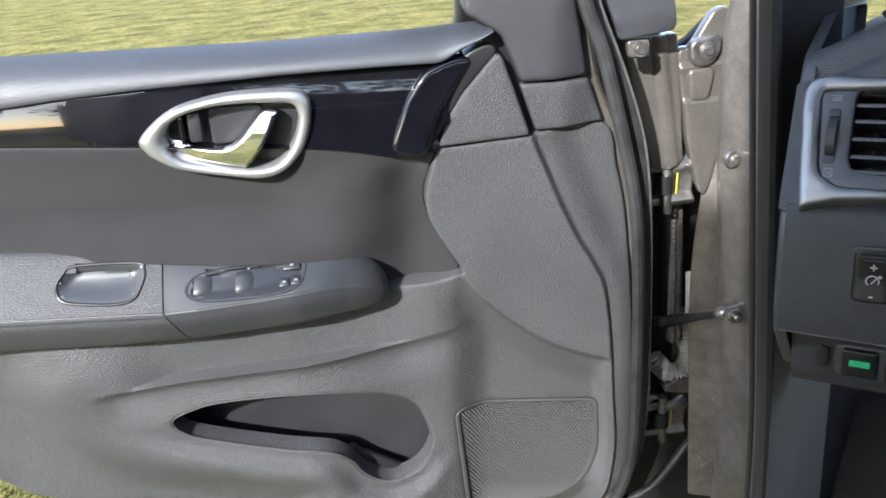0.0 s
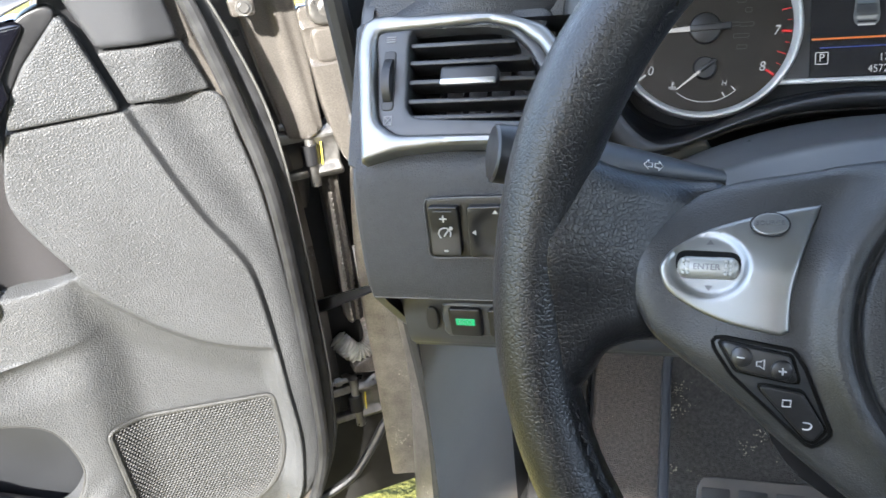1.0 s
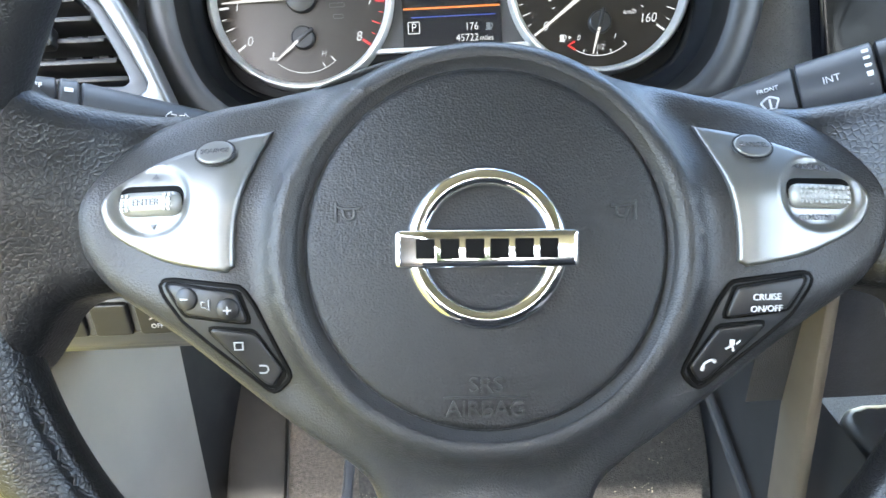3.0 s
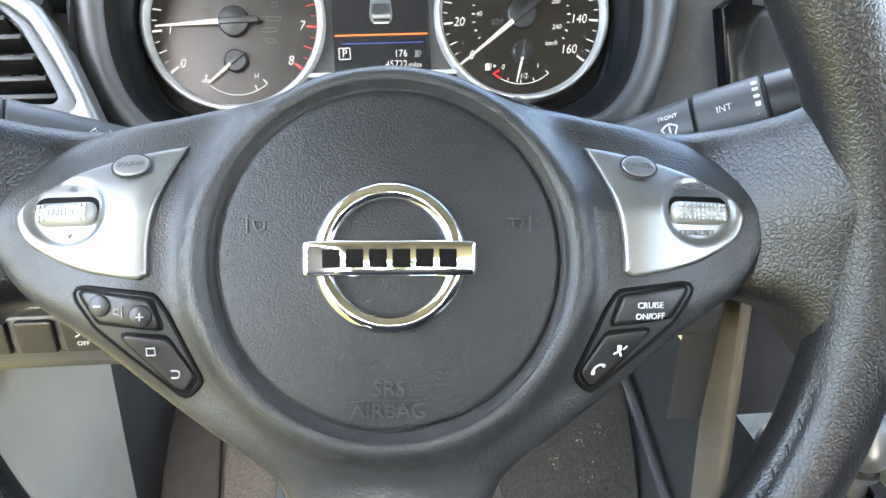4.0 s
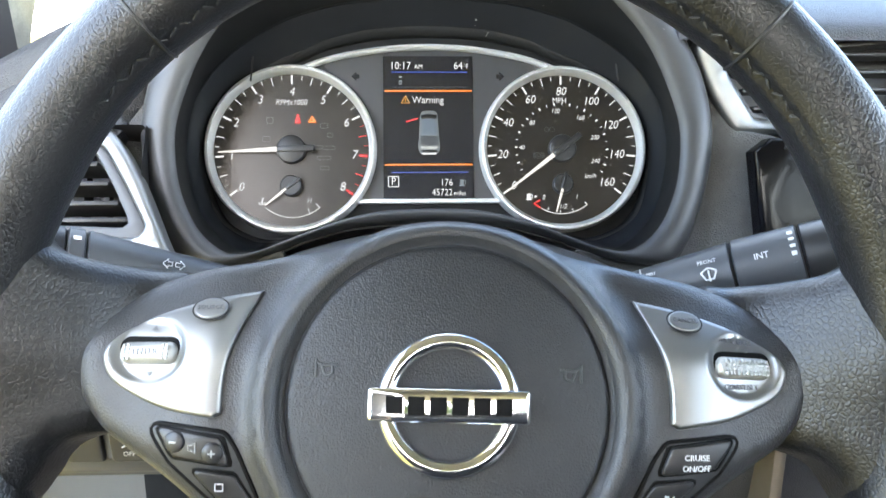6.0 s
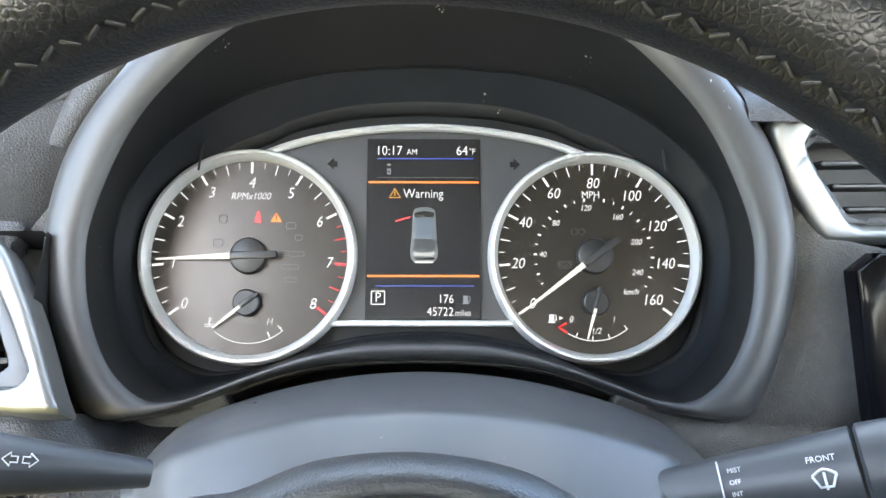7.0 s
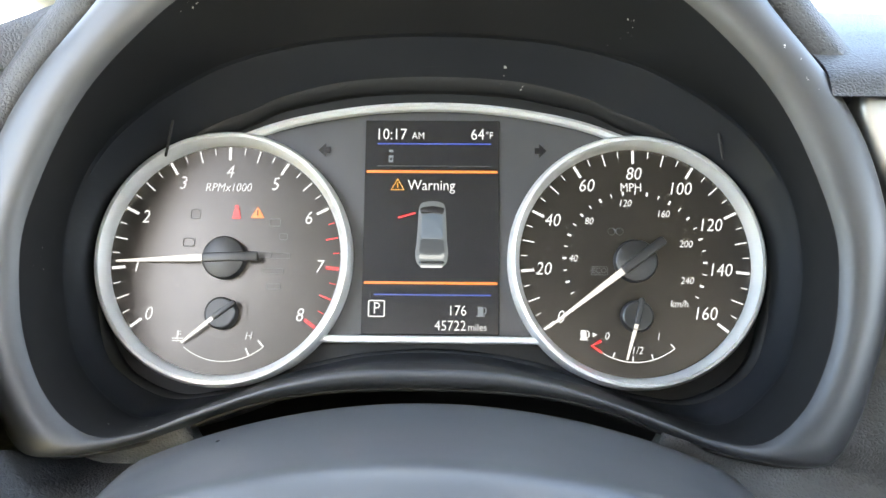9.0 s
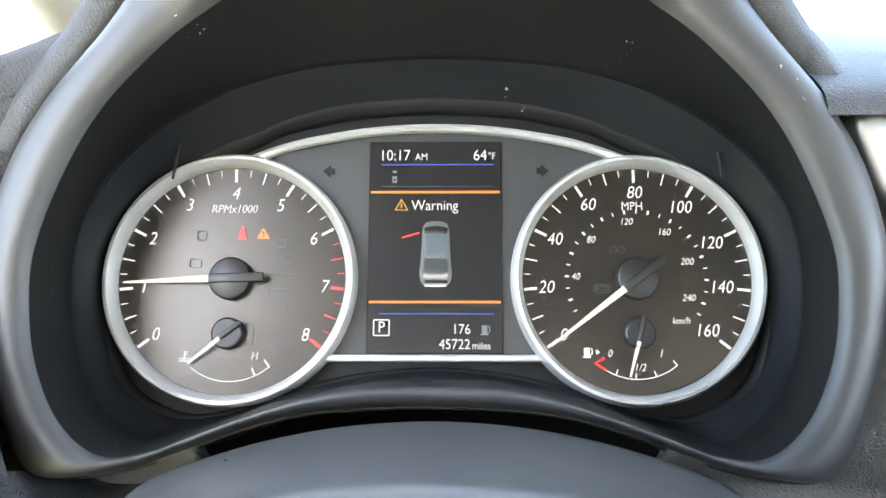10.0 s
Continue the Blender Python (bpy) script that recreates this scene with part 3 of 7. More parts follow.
def make_jamb():
    # inner wing behind the hinges: black sheet painted as shade, pressed plates on it
    w = thing("inner_wing", HINGE, "dark taupe painted inner wing behind the open door", "car wing", kind="structure")
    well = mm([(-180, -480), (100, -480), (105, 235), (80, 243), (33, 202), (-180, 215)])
    part("panel", patch(rounded(well, 0.01), lambda u, v: -0.09 + 0 * u, 0.004, 0.01, 0.03), M_RECESS, w, "black sheet painted as deep shade")
    plate = curve(mm([(3, 206), (18, 213), (34, 236), (44, 248), (60, 247), (62, 212), (58, 138), (50, 86), (36, 40), (26, 52), (14, 100), (8, 150)]), 5)
    part("plate", patch(plate, lambda u, v: -0.018 - 0.006 * smooth(v, 0.186, 0.194) + 0.005 * smooth(np.abs(v - 0.17), 0.016, 0.020), 0.003, 0.01, 0.005), M_PAINT, w, "painted wing plate")
    part("inset", patch(rounded(mm([(12, 188), (45, 187), (37, 150), (15, 152)]), 0.008), lambda u, v: -0.013 + 0 * u, 0.004, 0.01, 0.005), M_PAINT, w, "pressed rectangular panel")
    tab = part("bracket", patch(curve(mm([(14, 216), (30, 222), (47, 222), (47, 205), (38, 192), (26, 190), (14, 197)]), 5), lambda u, v: -0.009 + 0 * u, 0.004, 0.008, 0.005), M_STEEL, w, "bare metal wing bracket")
    part("bolt", turned([(0, 0.005), (0.0045, 0.005), (0.0055, 0.002), (0.009, 0.001), (0.009, -0.002)], 16), M_STEEL, tab, "zinc bolt", at(32, 207, -8))
    part("ledge", patch(rounded(mm([(27, 115), (56, 110), (54, 96), (44, 92), (29, 97)]), 0.004), lambda u, v: -0.055 + 0.3 * (v - 0.1), 0.003, 0.01, 0.005), M_STEEL, w, "pale metal ledge")
    side = curve(mm([(58, 224), (48, 136), (36, 50), (26, -28), (22, -119), (24, -235), (26, -400)]), 6, False)
    part("flange", loft([[(x + 0.06, y, 0.01), (x + 0.02, y, -0.012), (x + 0.004, y, -0.018), (x, y, -0.022), (x + 0.013, y, -0.045), (x + 0.035, y, -0.08)] for x, y in side], False), M_PAINTDUST, w, "dusty painted flange", sharp=50)
    channel = patch(rounded(mm([(4, 24), (26, 22), (29, -178), (8, -178)]), 0.004), lambda u, v: -0.055 + 0.006 * np.exp(-((u - 0.013) / 0.003) ** 2) + 0.004 * np.exp(-((u - 0.023) / 0.002) ** 2), 0.003, 0.02, 0.0035)
    part("channel", channel, M_PAINTDUST, w, "dusty pressed channel")
    part("label", patch(rounded(mm([(26, -72), (36, -73), (34, -136), (27, -135)]), 0.001), lambda u, v: -0.044 + 0 * u, 0.0004, 0.001, 0.01), M_DECAL, w, "narrow white paper label")
    part("bracket", patch(rounded(mm([(24, -236), (46, -238), (45, -264), (4, -254), (6, -244)]), 0.004), lambda u, v: -0.056 + 0 * u, 0.003, 0.02, 0.005), M_PAINTDUST, w)
    part("sill_seal", tube([(x, y, -0.035) for x, y in curve(mm([(40, -318), (27, -329), (14, -348), (-8, -376), (-26, -394), (-65, -409), (-120, -412)]), 6, False)], 0.006, 10), M_SEAL, w, "glossy black sill seal")
    # section of the painted pillar, from the seal lip at the cabin out to the wing: x, y
    sec = curve([(-0.372, 0.33), (-0.386, 0.40), (-0.402, 0.435), (-0.425, 0.455), (-0.445, 0.474), (-0.449, 0.50), (-0.447, 0.56), (-0.444, 0.66)], 4, False)

    def fn(s, t):
        z = 0.05 + 1.12 * t
        i = s * (len(sec) - 1)
        k = min(int(i), len(sec) - 2)
        x, y = sec[k] + (i - k) * (sec[k + 1] - sec[k])
        low = max(0.0, (0.62 - z) / 0.4)
        y += 0.22 * (0.86 - z) - 0.15 * low**2
        up = max(0.0, (z - 0.95) / 0.2)
        return (x + 0.035 * up**2 + 0.13 * max(0.0, z - 0.86) * s + 0.003 * math.sin(9 * z) * s, y + 0.05 * up**2, z)

    t = thing("hinge_pillar", pose(0, 0, 0), "dusty taupe painted hinge pillar with bolts and seal", "car pillar", kind="structure")
    part("panel", sheet(fn, len(sec), 76), M_PAINTDUST, t)
    # rubber seal along the cabin edge
    line = [(-0.366, 0.335 + 0.22 * (0.86 - z) - 0.15 * max(0, (0.62 - z) / 0.4) ** 2, z) for z in np.linspace(0.24, 1.15, 40)]
    part("door_seal", tube(line, 0.009, 10), M_RUBBER, t, "black rubber door seal")
    line = [(x - 0.02, y + 0.035, z) for x, y, z in line]
    part("seam", tube(line, 0.003, 8), M_RUBBER, t, "thin dark seam of sealant")
    part("inner_trim", sheet(lambda s, t: (-0.374 + (0.020 + 0.03 * float(smooth(0.55 + 0.75 * t, 0.74, 0.84))) * s, 0.345 + 0.22 * (0.86 - (0.55 + 0.75 * t)) + 0.06 * s + 0.05 * t, 0.55 + 0.75 * t), 4, 16), M_SMOOTH, t, "black inner pillar trim")
    # bolt with washer
    hexa = [(0.0045 * math.cos(a), 0.0045 * math.sin(a)) for a in np.linspace(0, 2 * math.pi, 6, endpoint=False)]
    m = frame_of((-0.421, 0.449, 0.857), (0.75, 0.66, 0), (0, 0, 1))
    part("washer", turned([(0, 0.002), (0.0085, 0.002), (0.0095, 0.0005), (0.0095, -0.004)], 24), M_STEEL, t, "zinc washer", m)
    part("bolt", join(patch(hexa, edge=0.0006, depth=0.004, step=0.002), turned([(0.006, -0.003), (0.006, -0.001), (0.004, 0)], 18)), M_STEEL, t, "zinc bolt", m @ pose(0, 0, 0.007))
    return t


pillar = make_jamb()


def make_hinge(m, label):
    h = part("door_hinge", patch(rounded(mm([(-20, 28), (10, 27), (28, 36), (29, 16), (26, -16), (29, -30), (-10, -28), (-17, -24), (-3, -12), (-4, 12)]), 0.004), lambda u, v: -0.004 + 0.007 * np.exp(-((v - 0.020) / 0.006) ** 2) + 0.007 * np.exp(-((v + 0.021) / 0.006) ** 2) - 0.012 * smooth(-u, 0.002, 0.012), 0.003, 0.02, 0.003), M_STEEL, pillar, label, m)
    part("pin", tube([(-0.006, -0.036, -0.002), (-0.006, 0.036, -0.002)], 0.006, 14), M_STEEL, h, "steel hinge pin")
    part("arm", box(0.03, 0.012, 0.016, 0.003, 2, at=(-0.026, 0.022, -0.008)), M_STEEL, h, "door side arm")
    part("arm", box(0.026, 0.010, 0.014, 0.003, 2, at=(-0.024, -0.022, -0.010)), M_STEEL, h)
    part("bush", tube([(-0.008, -0.010, 0.0), (-0.008, 0.012, 0.0)], 0.009, 16), M_BLACK, h, "dark bush")
    part("mark", box(0.0014, 0.026, 0.001, 0.0003), M_YELLOW, h, "yellow paint mark", pose(0.005, 0.0, 0.0005, 0, 0, -4))
    part("bolt", tube([(-0.036, 0.036, -0.004), (-0.014, 0.036, -0.004)], 0.004, 10), M_STEEL, h)
    part("nut", tube([(-0.030, 0.036, -0.004), (-0.022, 0.036, -0.004)], 0.0065, 6), M_STEEL, h)


make_hinge(HINGE @ pose(0, 0.053, -0.025), "pressed steel upper door hinge with a yellow mark")
make_hinge(HINGE @ pose(0.008, -0.298, -0.056), "pressed steel lower door hinge with a yellow mark")


def make_check():
    c = thing("door_check_strap", pose(0, 0, 0), "black door check arm bolted to the pillar", "door check")
    a, b = Vector((-0.424, 0.480, 0.664)), Vector((-0.557, 0.526, 0.600))
    prof = curve([(0.0, -0.003), (0.03, -0.004), (0.075, -0.007), (0.13, -0.009), (0.152, -0.007), (0.154, 0.002), (0.12, 0.006), (0.03, 0.004), (0.0, 0.003)], 5)
    part("arm", patch(prof, edge=0.002, depth=0.007, step=0.006), M_SATINBLACK, c, "", frame_of(a, b - a, (0, 0, 1)))
    part("clevis", patch(curve(mm([(-14, -3), (0, -7), (16, -4), (26, 3), (24, 12), (10, 9), (-8, 8)]), 5), edge=0.002, depth=0.006, step=0.004), M_STEEL, c, "zinc bracket", frame_of(a + Vector((0.0, -0.008, 0)), (0.75, 0.66, 0), (0, 0, 1)))
    part("rivet", turned([(0, 0.004), (0.004, 0.0035), (0.006, 0.001), (0.006, -0.003)], 16), M_STEEL, c, "", frame_of(a + Vector((-0.004, -0.013, 0.002)), (0.75, 0.66, 0), (0, 0, 1)))
    for r, m, z in ((0.0095, M_STEEL, 0.0), (0.0065, M_BLACK, 0.004), (0.004, M_STEEL, 0.006)):
        part("bolt", turned([(0, z), (r * 0.8, z), (r, z - 0.001), (r, z - 0.006)], 16), m, c, "", frame_of((-0.414, 0.462, 0.667), (0.75, 0.66, 0), (0, 0, 1)))


make_check()


def resample3(p, n):
    p = np.array(p)
    d = np.r_[0, np.cumsum(np.linalg.norm(np.diff(p, axis=0), axis=1))]
    s = np.linspace(0, d[-1], n)
    return np.stack([np.interp(s, d, p[:, k]) for k in range(3)], 1)


def make_boot():
    p = curve([(0.036, -0.160, -0.075), (0.040, -0.190, -0.071), (0.041, -0.215, -0.070), (0.030, -0.232, -0.070), (0.013, -0.232, -0.070), (-0.001, -0.215, -0.070), (-0.008, -0.205, -0.074)], 12, False)
    b = thing("cable_boot", HINGE, "ribbed grey rubber cable boot between pillar and door", "cable")
    n = 150
    part("bellows", tube(resample3(p, n), [0.0118 + 0.0022 * math.sin(i * 2 * math.pi / 6.0) for i in range(n)], 18), M_HOSE, b, sharp=0)
    part("collar", box(0.03, 0.022, 0.02, 0.004, at=(0.034, -0.150, -0.07)), M_HOSE, b, "grey socket")


make_boot()


# ---- open front door: x towards the hinge, y up, z towards the cabin ----
DOOR = frame_of((-0.5978, 0.3341, 0.8986), (0.8, 0.5972, -0.0575), (0.1145, -0.0579, 0.9917))


def make_door():
    d = thing("car_door", DOOR, "open front door with black trim and dark cloth insert", "car door")

    # upper sill, rolling back to the window, its front end cut on a slant
    def sill(s, t):
        u = -0.66 + 0.62 * s
        top = np.interp(u, [-0.66, -0.38, -0.25, -0.12, -0.04], [0.102, 0.104, 0.1055, 0.110, 0.1155])
        bot = np.interp(u, [-0.66, -0.5, -0.454, -0.377, -0.2475, -0.142, -0.09, -0.07, -0.049, -0.04], [0.048, 0.0645, 0.0695, 0.0753, 0.0825, 0.0853, 0.0859, 0.098, 0.107, 0.1125])
        if t < 0.25:
            k = t / 0.25
            return (u, bot + 0.0015 - 0.0015 * math.sin(k * math.pi), -0.014 + 0.022 * math.sin(k * math.pi / 2))
        k = (t - 0.25) / 0.75
        a = k * 1.35
        return (u, bot + 0.0015 + (top - bot) * (math.sin(a) / math.sin(1.35)), 0.008 - 0.052 * (1 - math.cos(a)))

    part("window_sill", sheet(sill, 80, 24), M_SILL, d, "grained black upper sill", sharp=60)
    part("window_seal", tube([(-0.66, 0.096, -0.036), (-0.35, 0.098, -0.036), (-0.14, 0.103, -0.036), (-0.03, 0.110, -0.036)], 0.006, 8), M_RUBBER, d, "black window seal")

    # piano black inlay
    top = [(-0.66, 0.049), (-0.5, 0.065), (-0.454, 0.070), (-0.377, 0.0758), (-0.2475, 0.083), (-0.142, 0.0858), (-0.09, 0.0862)]
    bot = [(-0.085, 0.03), (-0.11, 0.002), (-0.137, -0.0035), (-0.222, 0.0085), (-0.384, 0.0207), (-0.514, 0.0286), (-0.66, 0.034)]
    inlay = np.vstack([curve(top, 6, False), curve(bot, 6, False)])
    roll = lambda u, v: 0.0125 - 0.03 * v - 1.9 * np.maximum(v, 0) ** 2  # noqa: E731
    grip = curve(mm([(-372, 27), (-362, 41), (-345, 53), (-320, 60), (-286, 64), (-243, 63.5), (-229, 59), (-225, 48), (-228, 30), (-236, 11), (-248, -3), (-264, -10), (-287, -11), (-325, -5), (-352, 1), (-365, 11)]), 6)
    part("inlay", patch(inlay, roll, 0.0012, 0.02, 0.006, omit=grip), M_GLOSS, d, "piano black inlay strip")
    tip = curve(mm([(-92, 85), (-108, 77), (-124, 55), (-134, 33), (-142, 8), (-138, 1), (-125, -3.5), (-112, -2), (-106, 3), (-100, 17), (-89, 42), (-75, 64.5), (-62, 84), (-66, 90), (-80, 89)]), 5)
    part("inlay_end", patch(tip, lambda u, v: 0.019 - 0.10 * v - 0.005 * smooth(u + 0.5 * v, -0.12, -0.03), 0.005, 0.03, 0.004), M_GLOSS, d, "piano black end cap")
    side = curve(mm([(-128, -3), (-112, -5), (-102, 1.5), (-89, 23), (-70, 53), (-50, 76), (-36, 93), (-44, 100), (-66, 91), (-80, 70), (-100, 30)]), 5)
    part("inlay_side", patch(side, lambda u, v: 0.005 - 0.05 * v, 0.002, 0.02, 0.005), M_BLACK, d, "matt black side of the end cap")

    # cloth insert
    cl = np.vstack([curve(mm([(-660, 33.5), (-514, 28), (-384, 20), (-222, 8), (-137, -4), (-116, -7), (-100, -3.5), (-104.5, -29), (-110.5, -60), (-107, -84), (-94, -112), (-74, -149)]), 6, False),
                    curve(mm([(-80, -158), (-110, -165), (-153, -168), (-170, -150), (-195, -132), (-231, -116), (-294, -110), (-384, -103), (-460, -98), (-540, -94), (-660, -90)]), 3, False)])

    def cloth_h(u, v):
        hollow = -0.026 * smooth(-v, -0.02, 0.06)
        sweep = 0.040 * smooth(-v, 0.050, 0.12) * smooth(-u, 0.15, 0.30)
        swell = 0.024 * np.exp(-(((u + 0.195) / 0.05) ** 2)) * smooth(-v, 0.0, 0.05) * (1 - smooth(-v, 0.09, 0.16))
        dip = -0.016 * np.exp(-(((u + 0.125) / 0.03) ** 2)) * smooth(-v, -0.01, 0.04)
        return 0.013 + hollow + sweep + swell + dip

    part("cloth_insert", patch(cl, cloth_h, 0.002, 0.014, 0.006, omit=grip), M_CLOTH, d, "dark charcoal woven cloth insert")

    # armrest pad and switch panel: one rolled section, cut at the joint
    def arm_section(u):
        """Points (v, h) from the back of the top to under the front, at u."""
        x = min(max((-0.1545 - u) / 0.075, 0.0), 1.0)
        f = math.sqrt(1 - (1 - x) ** 2)
        back = -0.160 + f * (float(np.interp(u, [-0.66, -0.54, -0.46, -0.384, -0.294, -0.231], [-0.084, -0.0877, -0.0913, -0.097, -0.1035, -0.1085])) + 0.160)
        lip = -0.161 + f * (float(np.interp(u, [-0.66, -0.54, -0.38, -0.295, -0.23], [-0.137, -0.1385, -0.143, -0.139, -0.134])) + 0.161)
        low = -0.163 + f * (float(np.interp(u, [-0.66, -0.55, -0.443, -0.357, -0.27, -0.21], [-0.175, -0.1765, -0.180, -0.1785, -0.175, -0.171])) + 0.163)
        h = 0.011 + f * float(np.interp(u, [-0.66, -0.35, -0.25, -0.20], [0.044, 0.044, 0.038, 0.030]))
        e = 0.2 + 0.8 * f
        return [(back + 0.004 * e, 0.0), (back, 0.010 * e + 0.002), (lip + 0.007 * e, h - 0.006 * e), (lip + 0.002 * e, h - 0.0014 * e), (lip - 0.002 * e, h), (lip - 0.012 * e, h + 0.001 * e), (low + 0.008 * e, h - 0.003 * e), (low + 0.001 * e, h - 0.008 * e), (low - 0.003 * e, h - 0.022 * e), (low - 0.001, -0.008)]

    def arm_top(u, v):
        """Height of the armrest's top face."""
        out = []
        for a, b in np.broadcast(u, v):
            sec = arm_section(float(a))
            (v1, h1), (v2, h2) = sec[1], sec[2]
            out.append(h1 + (h2 - h1) * (v1 - b) / (v1 - v2))
        return np.array(out).reshape(np.broadcast(u, v).shape)

    def arm(u0, u1, hole):
        rows = []
        for s in np.linspace(0, 1, 170):
            row = []
            for j in range(10):
                t = j / 9
                u = u0(t) + (u1(t) - u0(t)) * (1 - (1 - s) ** 1.7)
                v, h = arm_section(u)[j]
                row.append((u, v, h))
            rows.append(curve(row, 6, False))
        verts, faces = loft(rows, False)
        mid = np.array([np.mean([verts[i] for i in f], 0) for f in faces])
        cut = inside(mid[:, :2], hole) & (mid[:, 1] > -0.134)
        return verts, [f for f, c in zip(faces, cut) if not c]

    # pull cup in the pad, recessed
    cup = curve(mm([(-489, -114), (-483, -104), (-470, -98), (-412, -100), (-403, -106), (-405, -116), (-414, -128), (-434, -130.5), (-467, -128), (-484, -124)]), 6)
    cup_in = cup.mean(0) + (cup - cup.mean(0)) * np.array([0.96, 0.90])
    plate = curve(mm([(-362, -127), (-352, -115), (-322, -110.5), (-268, -108.5), (-243, -109), (-240, -115), (-246, -126), (-266, -131.5), (-296, -134), (-344, -133.5)]), 6)
    joint = lambda t: -0.386 + 0.008 * t + 0.034 * max(0.0, t - 0.45) / 0.55  # noqa: E731
    part("armrest", arm(lambda t: -0.68, lambda t: joint(t) - 0.0008, cup_in), M_SOFT, d, "padded black armrest with grey stitching", sharp=0)
    part("switch_panel", arm(lambda t: joint(t) + 0.0008, lambda t: -0.1546, plate.mean(0) + (plate - plate.mean(0)) * 0.93), M_SATINBLACK, d, "smooth dark grey switch panel", sharp=0)
    for k in range(70):
        u = -0.66 + 0.0039 * k
        v, h = arm_section(u)[3]
        part("stitch", box(0.0029, 0.0008, 0.0007, 0.0003, 1), M_THREAD, d, "", pose(u, v, h + 0.0002, -40, 0, 4))
    part("seam", tube([(u, arm_section(u)[4][0] - 0.0008, arm_section(u)[4][1] + 0.0001) for u in np.linspace(-0.66, -0.385, 40)], 0.0007, 6), M_BLACK, d, "dark seam under the stitches")
    bowl = lambda u, v: arm_top(u, v) - 0.010 * smooth(edge_distance(np.stack([u, v], 1), cup), 0.0, 0.012)  # noqa: E731
    part("pull_cup", patch(cup, lambda u, v: bowl(u, v) + 0.0006, 0.0005, 0.003, 0.004), M_CUP, d, "satin grey pull cup")
    rim = np.c_[cup, arm_top(cup[:, 0], cup[:, 1]) + 0.0006]
    part("pull_cup_rim", tube(rim, 0.0018, 8, True), M_BLACK, d)

    # lower panel with map pocket; front panel rises beside the seam
    low = np.vstack([curve(mm([(-97, -4), (1, 4), (82, 7), (101, -43), (117, -110), (132, -229), (142, -346), (147, -438), (130, -520), (100, -580)]), 6, False),
                     curve(mm([(-60, -600), (-300, -560), (-430, -500), (-514, -456), (-551, -438), (-601, -420), (-633, -390), (-690, -350), (-690, -170)]), 5, False),
                     curve(mm([(-560, -171), (-446, -175), (-352, -173), (-269, -170), (-190, -166), (-160, -166), (-110, -161), (-80, -154), (-72, -149), (-93, -111), (-106, -84), (-110, -60), (-104, -29)]), 5, False)])
    pocket = curve(mm([(-413, -310), (-389, -296), (-347, -288), (-258, -287), (-195, -297), (-156, -310), (-129, -333), (-114, -381), (-119, -412), (-135, -436), (-161, -446), (-182, -441), (-201, -424), (-214, -401), (-240, -381), (-292, -368), (-355, -349), (-398, -332)]), 6)
    grille = np.vstack([rounded(mm([(-66, -545), (-84, -347), (100, -363), (107, -440)]), [0.01, 0.012, 0.012, 0.01])[:15], curve(mm([(104, -410), (105, -446), (97, -482), (75, -520), (50, -545)]), 5, False)])
    crease = curve(mm([(-14, 60), (1, 4), (17, -35), (34, -75), (56, -120), (74, -150), (91, -188), (103, -259), (112, -343), (121, -435), (112, -530), (90, -600)]), 6, False)
    fold = curve(mm([(-74, -151), (-54, -180), (-21, -214), (14, -243), (51, -265), (98, -283), (130, -290)]), 6, False)
    shelf = curve(mm([(-493, -264), (-491, -263), (-466, -259), (-403, -251), (-335, -246), (-253, -242), (-167, -236), (-108, -231), (-65, -222), (-40, -212)]), 6, False)
    under_lip = curve(mm([(-491, -262), (-486, -280), (-475, -305), (-454, -327), (-425, -343), (-396, -352), (-352, -366), (-292, -386), (-248, -399), (-226, -419), (-210, -445), (-182, -462), (-155, -466), (-125, -452), (-100, -425), (-70, -400)]), 6, False)

    scoop_line = np.vstack([shelf, [(0.1, -0.2), (0.1, -0.4)], under_lip[::-1]])

    def low_h(u, v):
        right = u - np.interp(-v, -crease[:, 1], crease[:, 0])
        face = -0.009 * smooth(right, -0.001, 0.0065) - 0.012 * smooth(right, 0.012, 0.055)
        below = np.interp(u, fold[:, 0], fold[:, 1]) - v
        dent = -0.010 * smooth(below, -0.003, 0.012) * smooth(u, -0.09, -0.04) * (1 - smooth(right, -0.006, 0.002))
        dent = dent - 0.014 * smooth(below, 0.0, 0.06) * smooth(u, -0.11, -0.03) * (1 - smooth(right, -0.02, 0.0))
        q = np.stack([u, v], 1)
        within = inside(q, scoop_line)
        to_lip = open_distance(q, under_lip)
        over = np.where(within, to_lip, -to_lip)
        under = np.interp(u, shelf[:, 0], shelf[:, 1]) - v
        belly = (0.028 - 0.05 * np.clip(-v - 0.18, 0, 0.25)) * smooth(-u - 0.4 * np.clip(v + 0.24, 0, 0.1), 0.10, 0.27)
        fade = 1 - smooth(u, -0.15, -0.04)
        scoop = -0.009 * smooth(under, -0.004, 0.014) * smooth(over, -0.016, 0.034) * fade
        rise = 0.006 * smooth(under, 0.015, 0.06) * smooth(over, 0.0, 0.03) * fade
        lip = 0.008 * smooth(-over, -0.012, 0.012) * (1 - smooth(-over, 0.015, 0.06)) * (1 - smooth(u, -0.13, -0.08)) * smooth(u, -0.47, -0.36)
        wedge = -0.05 * smooth(-v - 0.06 * smooth(u, -0.5, -0.2), 0.43, 0.57) - 0.02 * smooth(-over, 0.02, 0.10) * smooth(-u, 0.10, 0.25)
        return face + dent + belly + scoop + rise + lip + wedge

    along = []
